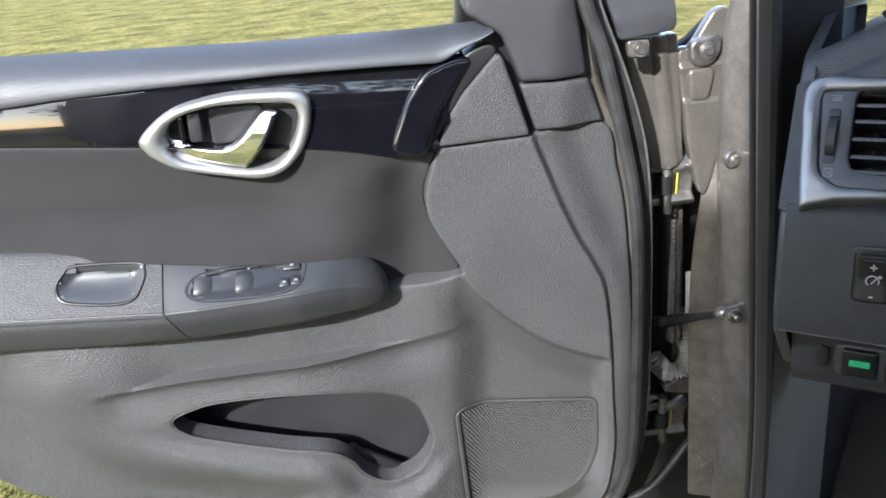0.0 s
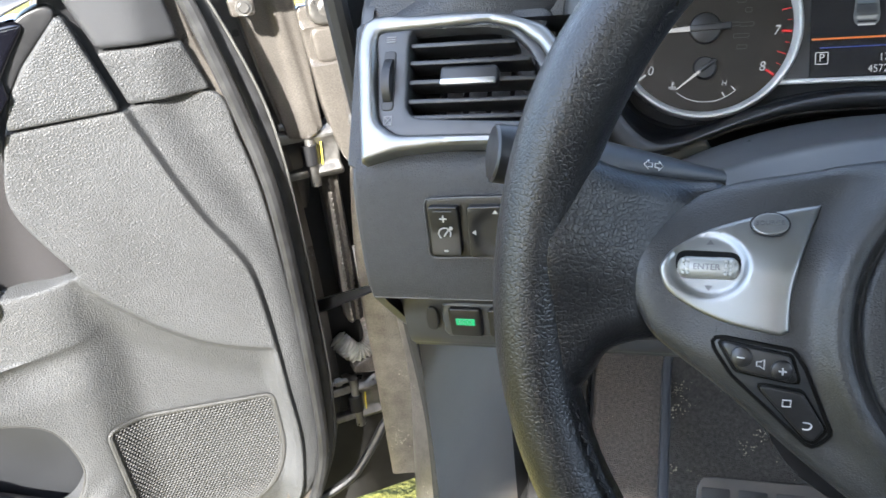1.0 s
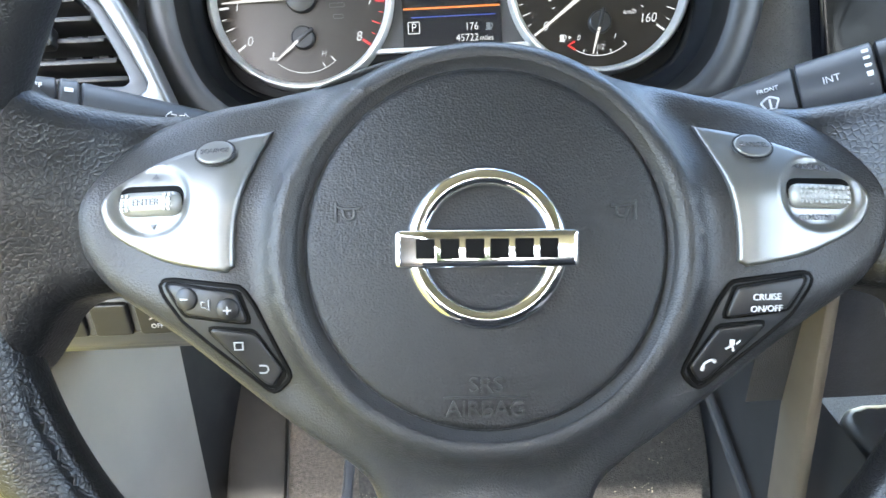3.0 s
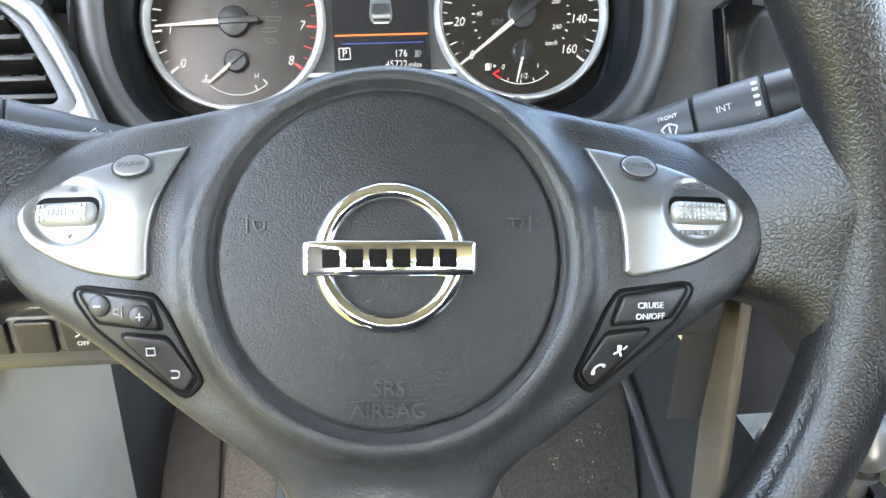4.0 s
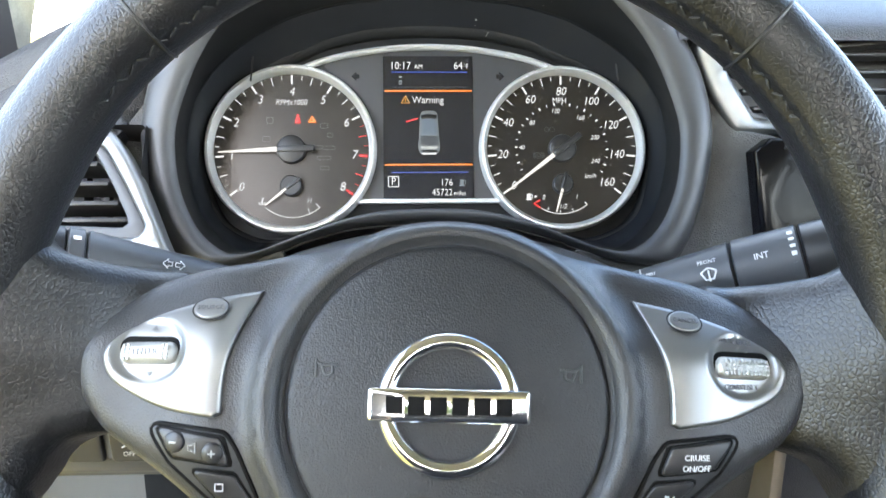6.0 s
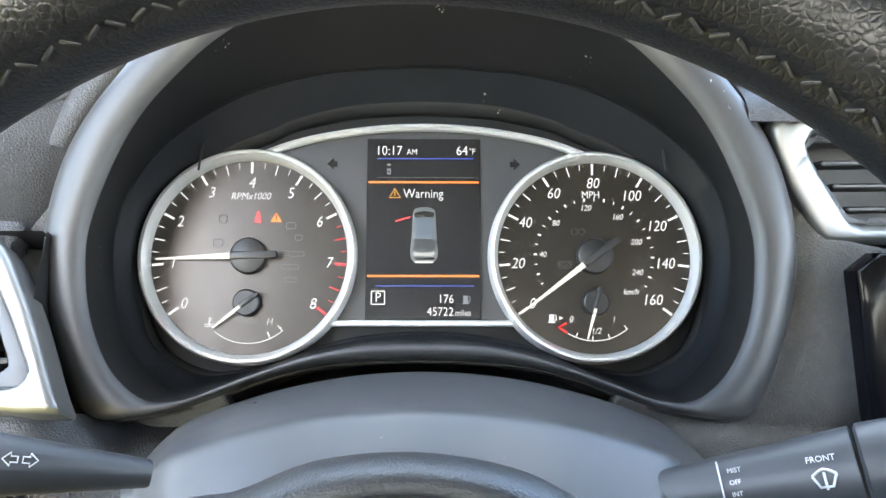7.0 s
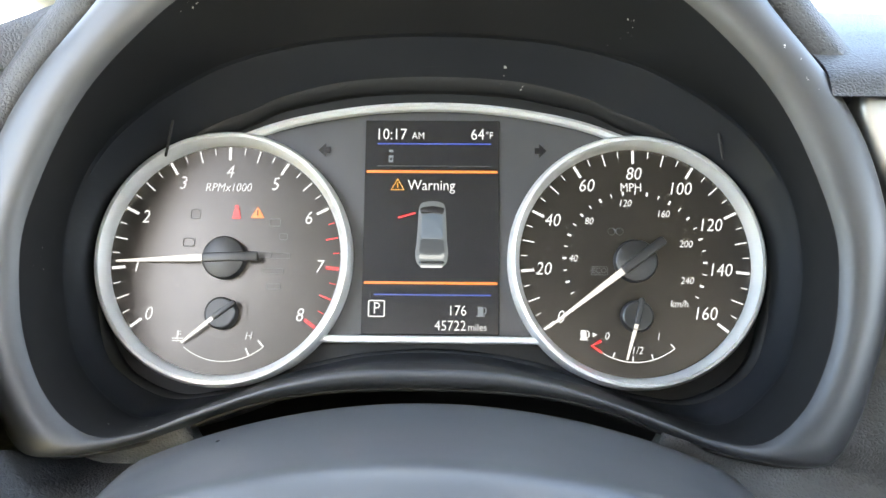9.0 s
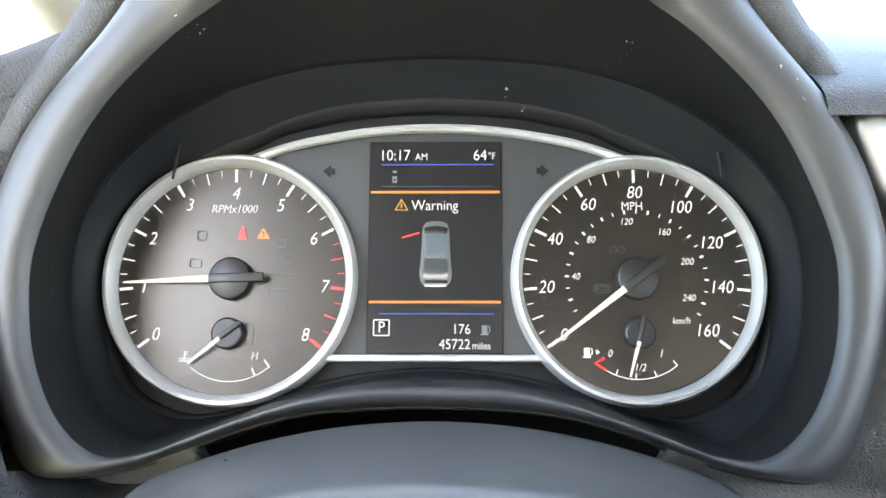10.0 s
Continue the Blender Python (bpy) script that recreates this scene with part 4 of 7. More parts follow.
    for line, offs in ((shelf, (-9, -5, -2, 0.5, 3, 5.5, 8, 11, 14, 18)), (crease, (-6, -3, -1, 0, 1.5, 3, 4.5, 6, 9)), (fold, (-7, -4, -2, 0, 2, 4, 7))):
        q = resample(line, 0.005, False)
        t = np.gradient(q, axis=0)
        nn = np.stack([-t[:, 1], t[:, 0]], 1) / np.hypot(*t.T)[:, None]
        along += [q + nn * o * 0.001 for o in offs]
    part("lower_panel", patch(low, low_h, 0.003, 0.025, 0.0048, (pocket, grille), None, np.vstack(along)), M_DOOR, d, "grained dark grey lower panel")
    edge_line = resample(pocket, 0.005)
    part("pocket_rim", tube(np.c_[edge_line, low_h(edge_line[:, 0], edge_line[:, 1]) - 0.0022], 0.0014, 8, True), M_DOORLOW, d, "thin rounded pocket rim")
    part("pocket_back", sheet(lambda s, t: (-0.44 + 0.36 * s, -0.275 - 0.22 * t, -0.035 - 0.02 * t), 8, 8), M_SATINBLACK, d, "smooth black back of the map pocket")
    part("pocket_floor", sheet(lambda s, t: (-0.44 + 0.36 * s, float(np.interp(-0.44 + 0.36 * s, [-0.44, -0.3, -0.22, -0.1], [-0.36, -0.405, -0.458, -0.465])), -0.058 + 0.046 * t), 24, 6), M_BLACK, d, "black pocket floor")
    part("speaker_backing", patch(grille, lambda u, v: low_h(u, v) - 0.006, 0.001, 0.004, 0.012), M_BLACK, d)
    gr = resample(grille, 0.006)
    z = low_h(gr[:, 0], gr[:, 1])
    rim_rows = []
    for p, q, h in zip(gr, np.roll(gr, -1, 0), z):
        t = (q - p) / np.linalg.norm(q - p)
        nn = np.array([t[1], -t[0]]) * (1 if area(gr) > 0 else -1)
        rim_rows.append([(*(p + nn * o), h + e) for o, e in ((0.001, -0.003), (0.001, 0.0012), (-0.001, 0.0022), (-0.004, 0.0015), (-0.006, -0.003))])
    rim_rows.append(rim_rows[0])
    part("speaker_frame", loft(rim_rows, False), M_DOORLOW, d, "raised grille frame")
    # grille mesh: hexagonal net of small cells
    inner = grille.mean(0) + (grille - grille.mean(0)) * 0.965
    cells_v, cells_f = [], []
    p = 0.0042
    spots = np.array([(-0.09 + (c + 0.5 * (r % 2)) * p, -0.345 - r * p * 0.866) for r in range(-2, 56) for c in range(-2, 54)])
    spots = spots[inside(spots, inner)]
    for (x, y), h in zip(spots, low_h(spots[:, 0], spots[:, 1])):
        base = len(cells_v)
        for k in range(6):
            a = radians(60 * k + 30)
            cells_v.append((x + p * 0.577 * math.cos(a), y + p * 0.577 * math.sin(a), h + 0.0002))
        for k in range(6):
            a = radians(60 * k + 30)
            cells_v.append((x + p * 0.40 * math.cos(a), y + p * 0.40 * math.sin(a), h - 0.0002))
        for k in range(6):
            a = radians(60 * k + 30)
            cells_v.append((x + p * 0.36 * math.cos(a), y + p * 0.36 * math.sin(a), h - 0.0022))
        for k in range(6):
            j = (k + 1) % 6
            cells_f += [(base + k, base + j, base + 6 + j, base + 6 + k), (base + 6 + k, base + 6 + j, base + 12 + j, base + 12 + k)]
    tagged(part("speaker_mesh", (cells_v, cells_f), M_DOORLOW, d, "fine dark hexagonal speaker mesh", sharp=0), kind="stuff")

    # corner trims below and behind the mirror, with a dark groove between
    part("corner_trim", patch(rounded(mm([(-95, -0.5), (-0.5, 6.5), (-15, 48), (-30, 88), (-36, 92), (-50, 76), (-70, 53), (-89, 23)]), 0.003), lambda u, v: 0.004 + 0 * u, 0.003, 0.02, 0.006), M_DOOR, d, "grained corner trim")
    part("front_trim", patch(rounded(mm([(7, 8), (81, 10), (61, 57.5), (-11, 57.5)]), 0.003), lambda u, v: -0.005 - 0.012 * smooth(u, 0.03, 0.08), 0.003, 0.02, 0.006), M_DOOR, d, "grained front trim")
    part("mirror_cover", patch(rounded(mm([(-10, 60), (60, 60.5), (40, 150), (20, 240), (-70, 240), (-66, 130), (-40, 114), (-30, 106)]), 0.006), lambda u, v: -0.001 - 0.01 * smooth(u, 0.02, 0.06), 0.005, 0.03, 0.009), M_MIRROR, d, "black mirror corner cover")
    part("groove_backing", patch(rounded(mm([(-45, 118), (-20, 118), (10, 8), (4, -6), (-20, 0), (-50, 90)]), 0.003), lambda u, v: -0.014 + 0 * u, 0.001, 0.006, 0.02), M_BLACK, d)
    part("mirror_housing", box(0.10, 0.09, 0.08, 0.03, 4, at=(-0.095, 0.185, -0.09)), M_GLOSS, d, "black mirror housing")

    # door shell behind the trim, with seals down the hinge edge
    edge = curve(mm([(44, 150), (66, 57), (88, 6), (108, -45), (126, -110), (142, -229), (153, -346), (158, -440), (142, -530), (105, -600)]), 8, False)
    bead = curve(mm([(40, 160), (52, 124), (68, 88), (83, 42), (99, -12), (113, -65), (124, -127), (136, -256), (145, -414), (140, -491), (110, -590)]), 8, False)
    flap = curve(mm([(60, 150), (70, 122), (100, 55), (124, -10), (137, -70), (147, -150), (158, -279), (165, -385), (160, -481), (120, -600)]), 8, False)
    part("inner_seal", tube([(x + 0.004, y, -0.010) for x, y in bead], 0.0075, 10), M_SEAL, d, "thick black rubber seal")
    part("shell_edge", loft([[(x + o, y, h) for o, h in ((-0.04, -0.028), (0.006, -0.028), (0.010, -0.032), (0.020, -0.075), (0.030, -0.085), (0.036, -0.09), (0.038, -0.12))] for x, y in edge], False), M_PAINT, d, "dark painted door edge", sharp=25)
    part("outer_seal", tube([(x - 0.004, y, -0.030) for x, y in flap], 0.0085, 10, flat_z=0.6), M_SEAL, d, "wide rubber weather strip")
    part("seal_edge", tube([(x + 0.0055, y, -0.029) for x, y in flap], 0.0016, 6), M_EDGE, d, "pale edge of the weather strip")
    back = rounded(mm([(170, 240), (190, -100), (195, -440), (150, -600), (-400, -590), (-900, -380), (-900, 40), (-500, 45), (-60, 60), (-60, 240)]), 0.03)
    part("outer_skin", patch(back, lambda u, v: -0.13 + 0 * u, 0.01, 0.012, 0.06), M_PAINT, d, "taupe painted outer skin")
    part("shell_bottom", sheet(lambda s, t: (-0.7 + 0.8 * s, -0.36 - 0.24 * math.sin(min(1, s * 1.4) * math.pi / 2), -0.06 - 0.07 * t), 30, 4), M_PAINT, d)
    part("shell_panel", sheet(lambda s, t: (-0.95 + 0.3 * s, 0.09 - 0.5 * t, -0.03), 4, 4), M_DOORLOW, d)
    # mirror foot, bolt plate and painted end face at the hinge side
    near = DOOR.inverted() @ HINGE
    part("mirror_foot", patch(rounded(mm([(-110, 330), (-30, 330), (-20, 262), (-17, 238), (-78, 233), (-92, 275)]), 0.005), lambda u, v: 0.028 + 0.004 * smooth(v, 0.24, 0.25), 0.003, 0.03, 0.01), M_SMOOTH, d, "grey plastic mirror foot", near)
    plate = part("bolt_plate", patch(rounded(mm([(-69, 232), (-45, 231), (-44, 214), (-67, 214)]), 0.003), lambda u, v: 0.024 + 0 * u, 0.002, 0.006, 0.005), M_PAINT, d, "", near)
    part("bolt", turned([(0, 0.004), (0.0045, 0.004), (0.0055, 0.001), (0.008, 0.001), (0.008, -0.002)], 14), M_STEEL, plate, "zinc bolt", at(-55, 222, 25.5))
    part("end_face", patch(rounded(mm([(-60, 228), (2, 228), (8, 150), (11, 82), (-8, 72), (-28, 76), (-44, 150)]), 0.004), lambda u, v: -0.020 + 0.004 * smooth(u + 0.1 * v, -0.004, 0.0) - 0.004 * smooth(u + 0.12 * v, 0.012, 0.016), 0.003, 0.02, 0.004), M_PAINT, d, "dark painted end of the door", near)
    return d, arm_section, low_h, arm_top


door, arm_section, door_low, arm_top = make_door()


def make_handle(d):
    outer = resample(curve(mm([(-384, 28), (-370, 43), (-350, 56), (-328, 63), (-291, 69), (-240, 69.5), (-223, 65), (-218, 54), (-220, 34), (-227, 14), (-240, -3), (-254, -13.5), (-274, -18), (-301, -14), (-349, -4), (-373, 9), (-381, 18)]), 6), 0.0035)
    inner = curve(mm([(-360, 26), (-355, 39.5), (-340, 50), (-313, 57), (-282, 59), (-245, 57.5), (-234, 54), (-231, 43), (-235, 26), (-244, 9), (-256, -2), (-273, -6), (-300, -4), (-342, 5), (-356, 14)]), 8)
    rows = []
    for p in outer:
        q = inner[np.argmin(np.hypot(*(inner - p).T))]
        c = [p + (q - p) * k for k in (0, 0, 0.12, 0.35, 0.65, 0.9, 1.0, 1.06)]
        rows.append([(*w, h) for w, h in zip(c, (-0.012, 0.0, 0.0035, 0.0055, 0.0052, 0.002, -0.004, -0.022))])
    rows.append(rows[0])
    h = part("handle_bezel", loft(rows, False), M_BEZEL, d, "satin silver handle surround", pose(0, 0, 0.012), 60)
    cen = inner.mean(0)
    part("handle_cup", patch(cen + (inner - cen) * 1.06, lambda u, v: -0.019 + 0.006 * smooth(u, -0.28, -0.24), 0.001, 0.004, 0.006), M_BLACK, h, "black finger cup")
    lever = np.vstack([curve(mm([(-359, 26), (-345, 23), (-335, 17.5), (-309, 14.6), (-292, 21.4), (-276.5, 38), (-264, 51), (-250, 51)]), 6, False), curve(mm([(-250, 49), (-258, 31), (-271, 12), (-284, -2), (-289, -3.3), (-327, 1.4), (-350, 6.5), (-357, 15.5)]), 6, False)])
    part("lever", patch(lever, lambda u, v: 0.001 + 0.22 * (u + 0.305) - 0.06 * (v - 0.02) - 4.0 * np.maximum(v - 0.012, 0) ** 2 - 0.6 * np.maximum(u + 0.29, 0) ** 2, 0.003, 0.008, 0.0025), M_CHROME, h, "polished chrome release lever")
    part("lever_back", patch(rounded(mm([(-318, 52), (-262, 54), (-278, 30), (-294, 16), (-318, 15)]), 0.005), lambda u, v: -0.013 + 0 * u, 0.002, 0.006, 0.004), M_SATINBLACK, h, "grey wall behind the lever")
    part("lock_button", box(0.013, 0.030, 0.012, 0.003, at=(-0.331, 0.036, -0.011)), M_SATINBLACK, h, "black lock button")
    part("lock_post", box(0.005, 0.028, 0.014, 0.002, at=(-0.343, 0.034, -0.010)), M_GLOSS, h)


make_handle(door)


def make_switches(d):
    outline = curve(mm([(-362, -127), (-352, -115), (-322, -110.5), (-268, -108.5), (-243, -109), (-240, -115), (-246, -126), (-266, -131.5), (-296, -134), (-344, -133.5)]), 6)
    well = lambda u, v: arm_top(u, v) - 0.004 * smooth(edge_distance(np.stack([u, v], 1), outline), 0.002, 0.005)  # noqa: E731
    s = part("window_switch_bezel", patch(outline, lambda u, v: well(u, v) + 0.0008, 0.0004, 0.003, 0.0025), M_SWITCH, d, "black window switch bezel")
    rim = np.c_[outline, arm_top(outline[:, 0], outline[:, 1]) + 0.0007]
    part("bezel_rim", tube(rim, 0.0009, 6, True), M_SATINBLACK, s)

    def lay(x, y, up=0.0):
        a, b = arm_section(x)[1], arm_section(x)[2]
        tilt = math.degrees(math.atan2(b[1] - a[1], a[0] - b[0]))
        return pose(x, y, float(arm_top(np.array([x]), np.array([y]))[0]), -tilt, 0, 0) @ pose(0, 0, up)
    for x in (-0.343, -0.301):
        rocker = sheet(lambda q, t: ((q - 0.5) * 0.021, (t - 0.5) * 0.026 + 0.003 * (q - 0.5), 0.0015 - 0.010 * (q - 0.25) ** 2 - 0.004 * (2 * t - 1) ** 4), 12, 10)
        part("window_switch", rocker, M_SATINBLACK, s, "dark grey window switch", lay(x, -0.1215))
        part("switch_well", box(0.016, 0.024, 0.004, 0.0015, 2), M_BLACK, s, "", lay(x + 0.019, -0.1215, -0.005))
    part("symbol", box(0.003, 0.0012, 0.0004, 0.0001, 1), M_GREY, s, "small printed symbol", lay(-0.298, -0.113, 0.0008))
    for k, (x, y) in enumerate([(-0.254, -0.1135), (-0.262, -0.1245), (-0.250, -0.1235)]):
        part("lock_switch", box(0.018 if k == 0 else 0.0105, 0.0105, 0.006, 0.0015), M_SWITCH, s, "", lay(x, y, -0.002))
        part("symbol", box(0.0032, 0.0022, 0.0004, 0.0001, 1), M_GREY, s, "small printed symbol", lay(x, y, 0.0012))


make_switches(door)


def make_pocket_thing():
    # a small folded tool lying in the map pocket
    m = DOOR @ pose(-0.175, -0.440, -0.028, -20, 0, -32)
    t = thing("pocket_tool", m, "black folding tool with steel loops in the door pocket", "tool")
    part("grip", box(0.085, 0.014, 0.012, 0.004, 3), M_BLACK, t)
    part("pivot", tube([(-0.045, 0, -0.008), (-0.045, 0, 0.010)], 0.008, 14), M_BLACK, t)
    part("blade", box(0.03, 0.016, 0.006, 0.002, at=(0.015, -0.018, 0)), M_CHROME, t, "bright steel plate")
    part("clip", box(0.014, 0.022, 0.01, 0.003, at=(0.042, -0.016, 0)), M_GLOSS, t, "black clip")


make_pocket_thing()


# ---- dashboard ----
VENT = frame_of((-0.324, 0.2184, 0.8908), (1, 0, 0), (0, 0.534, 0.845)) @ Matrix.Diagonal((0.97, 1.07, 1, 1))


def extruded(section, x0, x1, n=10):
    sec = curve(section, 5, False)
    return sheet(lambda s, t: (x0 + (x1 - x0) * s, *sec[round(t * (len(sec) - 1))]), n, len(sec))


def make_dash():
    d = thing("dashboard", pose(0, 0, 0), "black grained dashboard with silver vents", "dashboard")
    def left_pad(s, t):
        x = -0.338 + 0.23 * s
        y = 0.284 + 0.045 * float(smooth(x, -0.25, -0.165)) + 0.60 * t**1.6
        z = 0.996 + 0.50 * max(0.0, x + 0.335) - 0.030 * (1 - min(1, t / 0.12)) ** 2 - 0.06 * t
        return (x, y, z)

    part("top_pad", sheet(left_pad, 14, 24), M_DASH, d, "dark grey grained top pad", sharp=60)
    far_pad = curve([(0.95, 1.03), (0.6, 1.042), (0.40, 1.046), (0.34, 1.042), (0.305, 1.032), (0.295, 1.02)], 5, False)
    part("top_pad", sheet(lambda s, t: (0.17 + 0.83 * s**2, far_pad[round(t * 25)][0], far_pad[round(t * 25)][1] + (0.006 + 0.035 * float(smooth(far_pad[round(t * 25)][0], 0.29, 0.55))) * (1 - 0.4 * min(1.0, 1.2 * s**2))), 24, 26), M_DASH, d, "dark grey grained top pad", sharp=60)
    part("top_pad", extruded([(0.97, 0.99), (0.7, 1.02), (0.48, 1.045), (0.40, 1.05), (0.37, 1.04)], -0.17, 0.19, 12), M_VISOR, d, sharp=60)
    part("inner_wall", sheet(lambda s, t: (-0.345 + 0.97 * s, 0.46, 0.66 + 0.31 * t), 6, 4), M_BLACK, d, "black wall under the dashboard")
    # upper left face between pad and vent, and knee panel below it
    def upper(s, t):
        x, y, z = left_pad(0.66 * s, 0.0)
        k = t**0.7
        low = 0.272 + 0.045 * float(smooth(x, -0.25, -0.165))
        return (x, low + (y + 0.001 - low) * k**3, 0.964 + (z + 0.0005 - 0.964) * k)

    part("upper_face", sheet(upper, 24, 16), M_DASH, d, sharp=60)
    knee = curve([(0.229, 0.894), (0.2195, 0.882), (0.2165, 0.846), (0.2165, 0.806), (0.2185, 0.7875)], 5, False)
    back = curve([(0.285, 0.866), (0.246, 0.862), (0.224, 0.842), (0.2165, 0.812), (0.2185, 0.7875)], 5, False)

    def knee_face(s, t):
        x, k = -0.333 + 0.233 * s, round(t * (len(knee) - 1))
        b = float(smooth(x, -0.185, -0.140))
        return (x, *(knee[k] * (1 - b) + back[k] * b))

    part("knee_panel", sheet(knee_face, 40, len(knee)), M_DASH, d, "grained black knee panel", sharp=60)
    low = [(0.2215, 0.7850), (0.229, 0.7815), (0.247, 0.773), (0.2575, 0.758), (0.262, 0.732), (0.272, 0.717), (0.30, 0.708), (0.45, 0.71)]
    part("lower_cover", extruded(low, -0.327, 0.24, 20), M_SMOOTH, d, "smooth black lower cover", sharp=60)
    part("joint", tube([(-0.333, 0.2208, 0.7862), (-0.1, 0.2208, 0.7862)], 0.0007, 6), M_GREY, d, "thin bright joint line")
    end = rounded([(0.290, 0.990), (0.268, 0.955), (0.236, 0.90), (0.222, 0.882), (0.219, 0.845), (0.221, 0.787), (0.260, 0.748), (0.30, 0.71), (0.60, 0.70), (0.70, 0.98), (0.40, 1.01)], 0.015)
    part("end_panel", moved(patch(end, edge=0.003, depth=0.007, step=0.03), frame_of((-0.338, 0, 0), (0, 1, 0), (0, 0, 1)) @ pose(0, 0, 0, 0, 180, 0) @ Matrix.Diagonal((-1, 1, 1, 1))), M_SMOOTH, d, "smooth black end panel")
    # centre stack side and knee area on the far side
    part("centre_face", extruded([(0.258, 0.978), (0.262, 0.95), (0.285, 0.90), (0.30, 0.82), (0.31, 0.72), (0.33, 0.60)], 0.235, 0.60, 10), M_DASH, d, "black centre stack", sharp=60)
    part("far_face", extruded([(0.262, 0.98), (0.25, 0.93), (0.26, 0.86), (0.32, 0.76), (0.36, 0.66)], 0.60, 1.0, 8), M_DASH, d, sharp=60)
    # defroster outlet on the top pad
    o = part("side_outlet", patch(rounded(mm([(-36, -20), (40, -20), (46, 22), (-26, 22)]), 0.006), edge=0.002, depth=0.004, step=0.02), M_SMOOTH, d, "black demister grille", pose(-0.262, 0.385, 1.0255, -4, -26, 0))
    for k in range(3):
        part("slot", box(0.055, 0.0055, 0.003, 0.001), M_BLACK, o, "", pose(0.006, -0.012 + 0.013 * k, 0.001))
    return d


dash = make_dash()


def make_vent():
    v = thing("air_vent", VENT, "silver-framed black air vent with a chrome slider", "air vent", "dashboard vents")
    outer = np.vstack([curve(mm([(0, -2), (-5, 45), (-5, 91), (40, 94), (86, 93), (112, 87), (128, 78), (146, 50), (163, 16), (170, 4)]), 5, False), curve(mm([(150, 4), (100, 8), (60, 8), (25, 5)]), 4, False)])
    hole = rounded(mm([(9, 24), (4, 84), (84, 87), (106, 81), (121, 70), (138, 44), (152, 20), (146, 15), (24, 15)]), [0.014, 0.006, 0.006, 0.01, 0.02, 0.02, 0.004, 0.004, 0.016])
    part("frame", patch(outer, lambda u, w: 0.010 - 0.004 * smooth(w, 0.06, 0.09), 0.004, 0.016, 0.006, (hole,)), M_SATIN, v, "satin silver frame")
    part("filler", patch(rounded(mm([(84, 98), (84, 92), (110, 86), (120, 80), (126, 98)]), 0.002), lambda u, w: -0.007 - 0.03 * smooth(u, 0.118, 0.15), 0.001, 0.012, 0.006), M_DASH, v, "black dash face beside the vent")
    part("filler", patch(rounded(mm([(-16, -2), (4, -2), (-1, 95), (-16, 95)]), 0.002), lambda u, w: -0.006 + 0 * u, 0.001, 0.012, 0.01), M_DASH, v)
    opening = rounded(mm([(28, 85), (29, 27), (141, 22), (129, 44), (114, 68), (100, 81), (84, 84)]), [0.006, 0.012, 0.004, 0.01, 0.01, 0.01, 0.006])
    part("inner_panel", patch(hole, lambda u, w: 0.004 + 0 * u, 0.0015, 0.012, 0.007, (opening,)), M_SMOOTH, v, "dark grey inner panel")
    part("duct", sheet(lambda s, t: (0.018 + 0.13 * s, 0.015 + 0.08 * t, -0.055), 3, 3), M_BLACK, v)
    for s in ((0.02, 0.022, 0.14, 0.022), (0.02, 0.09, 0.14, 0.09), (0.024, 0.02, 0.024, 0.09), (0.142, 0.02, 0.142, 0.09)):
        part("duct_wall", sheet(lambda a, b, s=s: (s[0] + (s[2] - s[0]) * a, s[1] + (s[3] - s[1]) * a, -0.055 + 0.054 * b), 3, 3), M_BLACK, v)
    for k, w in enumerate((75, 63.5, 51, 38.5, 28)):
        right = float(np.interp(w, [23, 42, 65, 80, 85], [141, 129, 114, 100, 86])) - 1
        part("slat", box((right - 29) * 0.001, 0.0032, 0.022, 0.0012, 2, at=((right + 29) * 0.0005, w * 0.001, -0.010)), M_BLACK, v, "", None)
    for k, u in enumerate((44, 61, 78, 95, 112)):
        part("rear_slat", box(0.0018, 0.066, 0.014, 0.0006, 1, at=(u * 0.001, 0.054, -0.034)), M_BLACK, v)
    kn = part("slider", box(0.040, 0.0125, 0.012, 0.003, 3, at=(0.0735, 0.052, 0.003)), M_BLACK, v, "black slider")
    part("slider_trim", box(0.039, 0.0042, 0.004, 0.0015, 2, at=(0.0735, 0.0478, 0.0085)), M_BEZEL, kn, "chrome slider edge")
    slot = rounded(mm([(11, 32), (20, 32), (20, 71), (11, 71)]), 0.0025)
    part("wheel_slot", patch(slot, lambda u, w: 0.0048 + 0 * u, 0.0006, 0.002, 0.004), M_BLACK, v)
    wheel = [(0.0065, 0.017 * math.cos(a), 0.017 * math.sin(a)) for a in np.linspace(0, 2 * math.pi, 40, endpoint=False)]
    part("thumb_wheel", moved(loft([[(x - 0.003, y, z) for x, y, z in wheel], [(x + 0.003, y, z) for x, y, z in wheel]], True, True), pose(0.009, 0.0515, -0.0045)), M_BLACK, v, "ribbed black thumb wheel", sharp=20)
    for k in range(3):
        part("open_mark", box(0.007, 0.0007, 0.0004, 0, 1), M_GREY, v, "", at(15.5, 77 + 1.6 * k, 4.4))
    part("shut_mark", join(box(0.006, 0.0006, 0.0004, 0, at=(0, 0.0028, 0)), box(0.006, 0.0006, 0.0004, 0, at=(0, -0.0028, 0)), box(0.0006, 0.006, 0.0004, 0, at=(0.0028, 0, 0)), box(0.0006, 0.006, 0.0004, 0, at=(-0.0028, 0, 0)),
                            moved(box(0.007, 0.0005, 0.0004, 0), pose(0, 0, 0, 0, 0, 45)), moved(box(0.007, 0.0005, 0.0004, 0), pose(0, 0, 0, 0, 0, -45))), M_GREY, v, "", at(16.5, 25.5, 4.4))


make_vent()

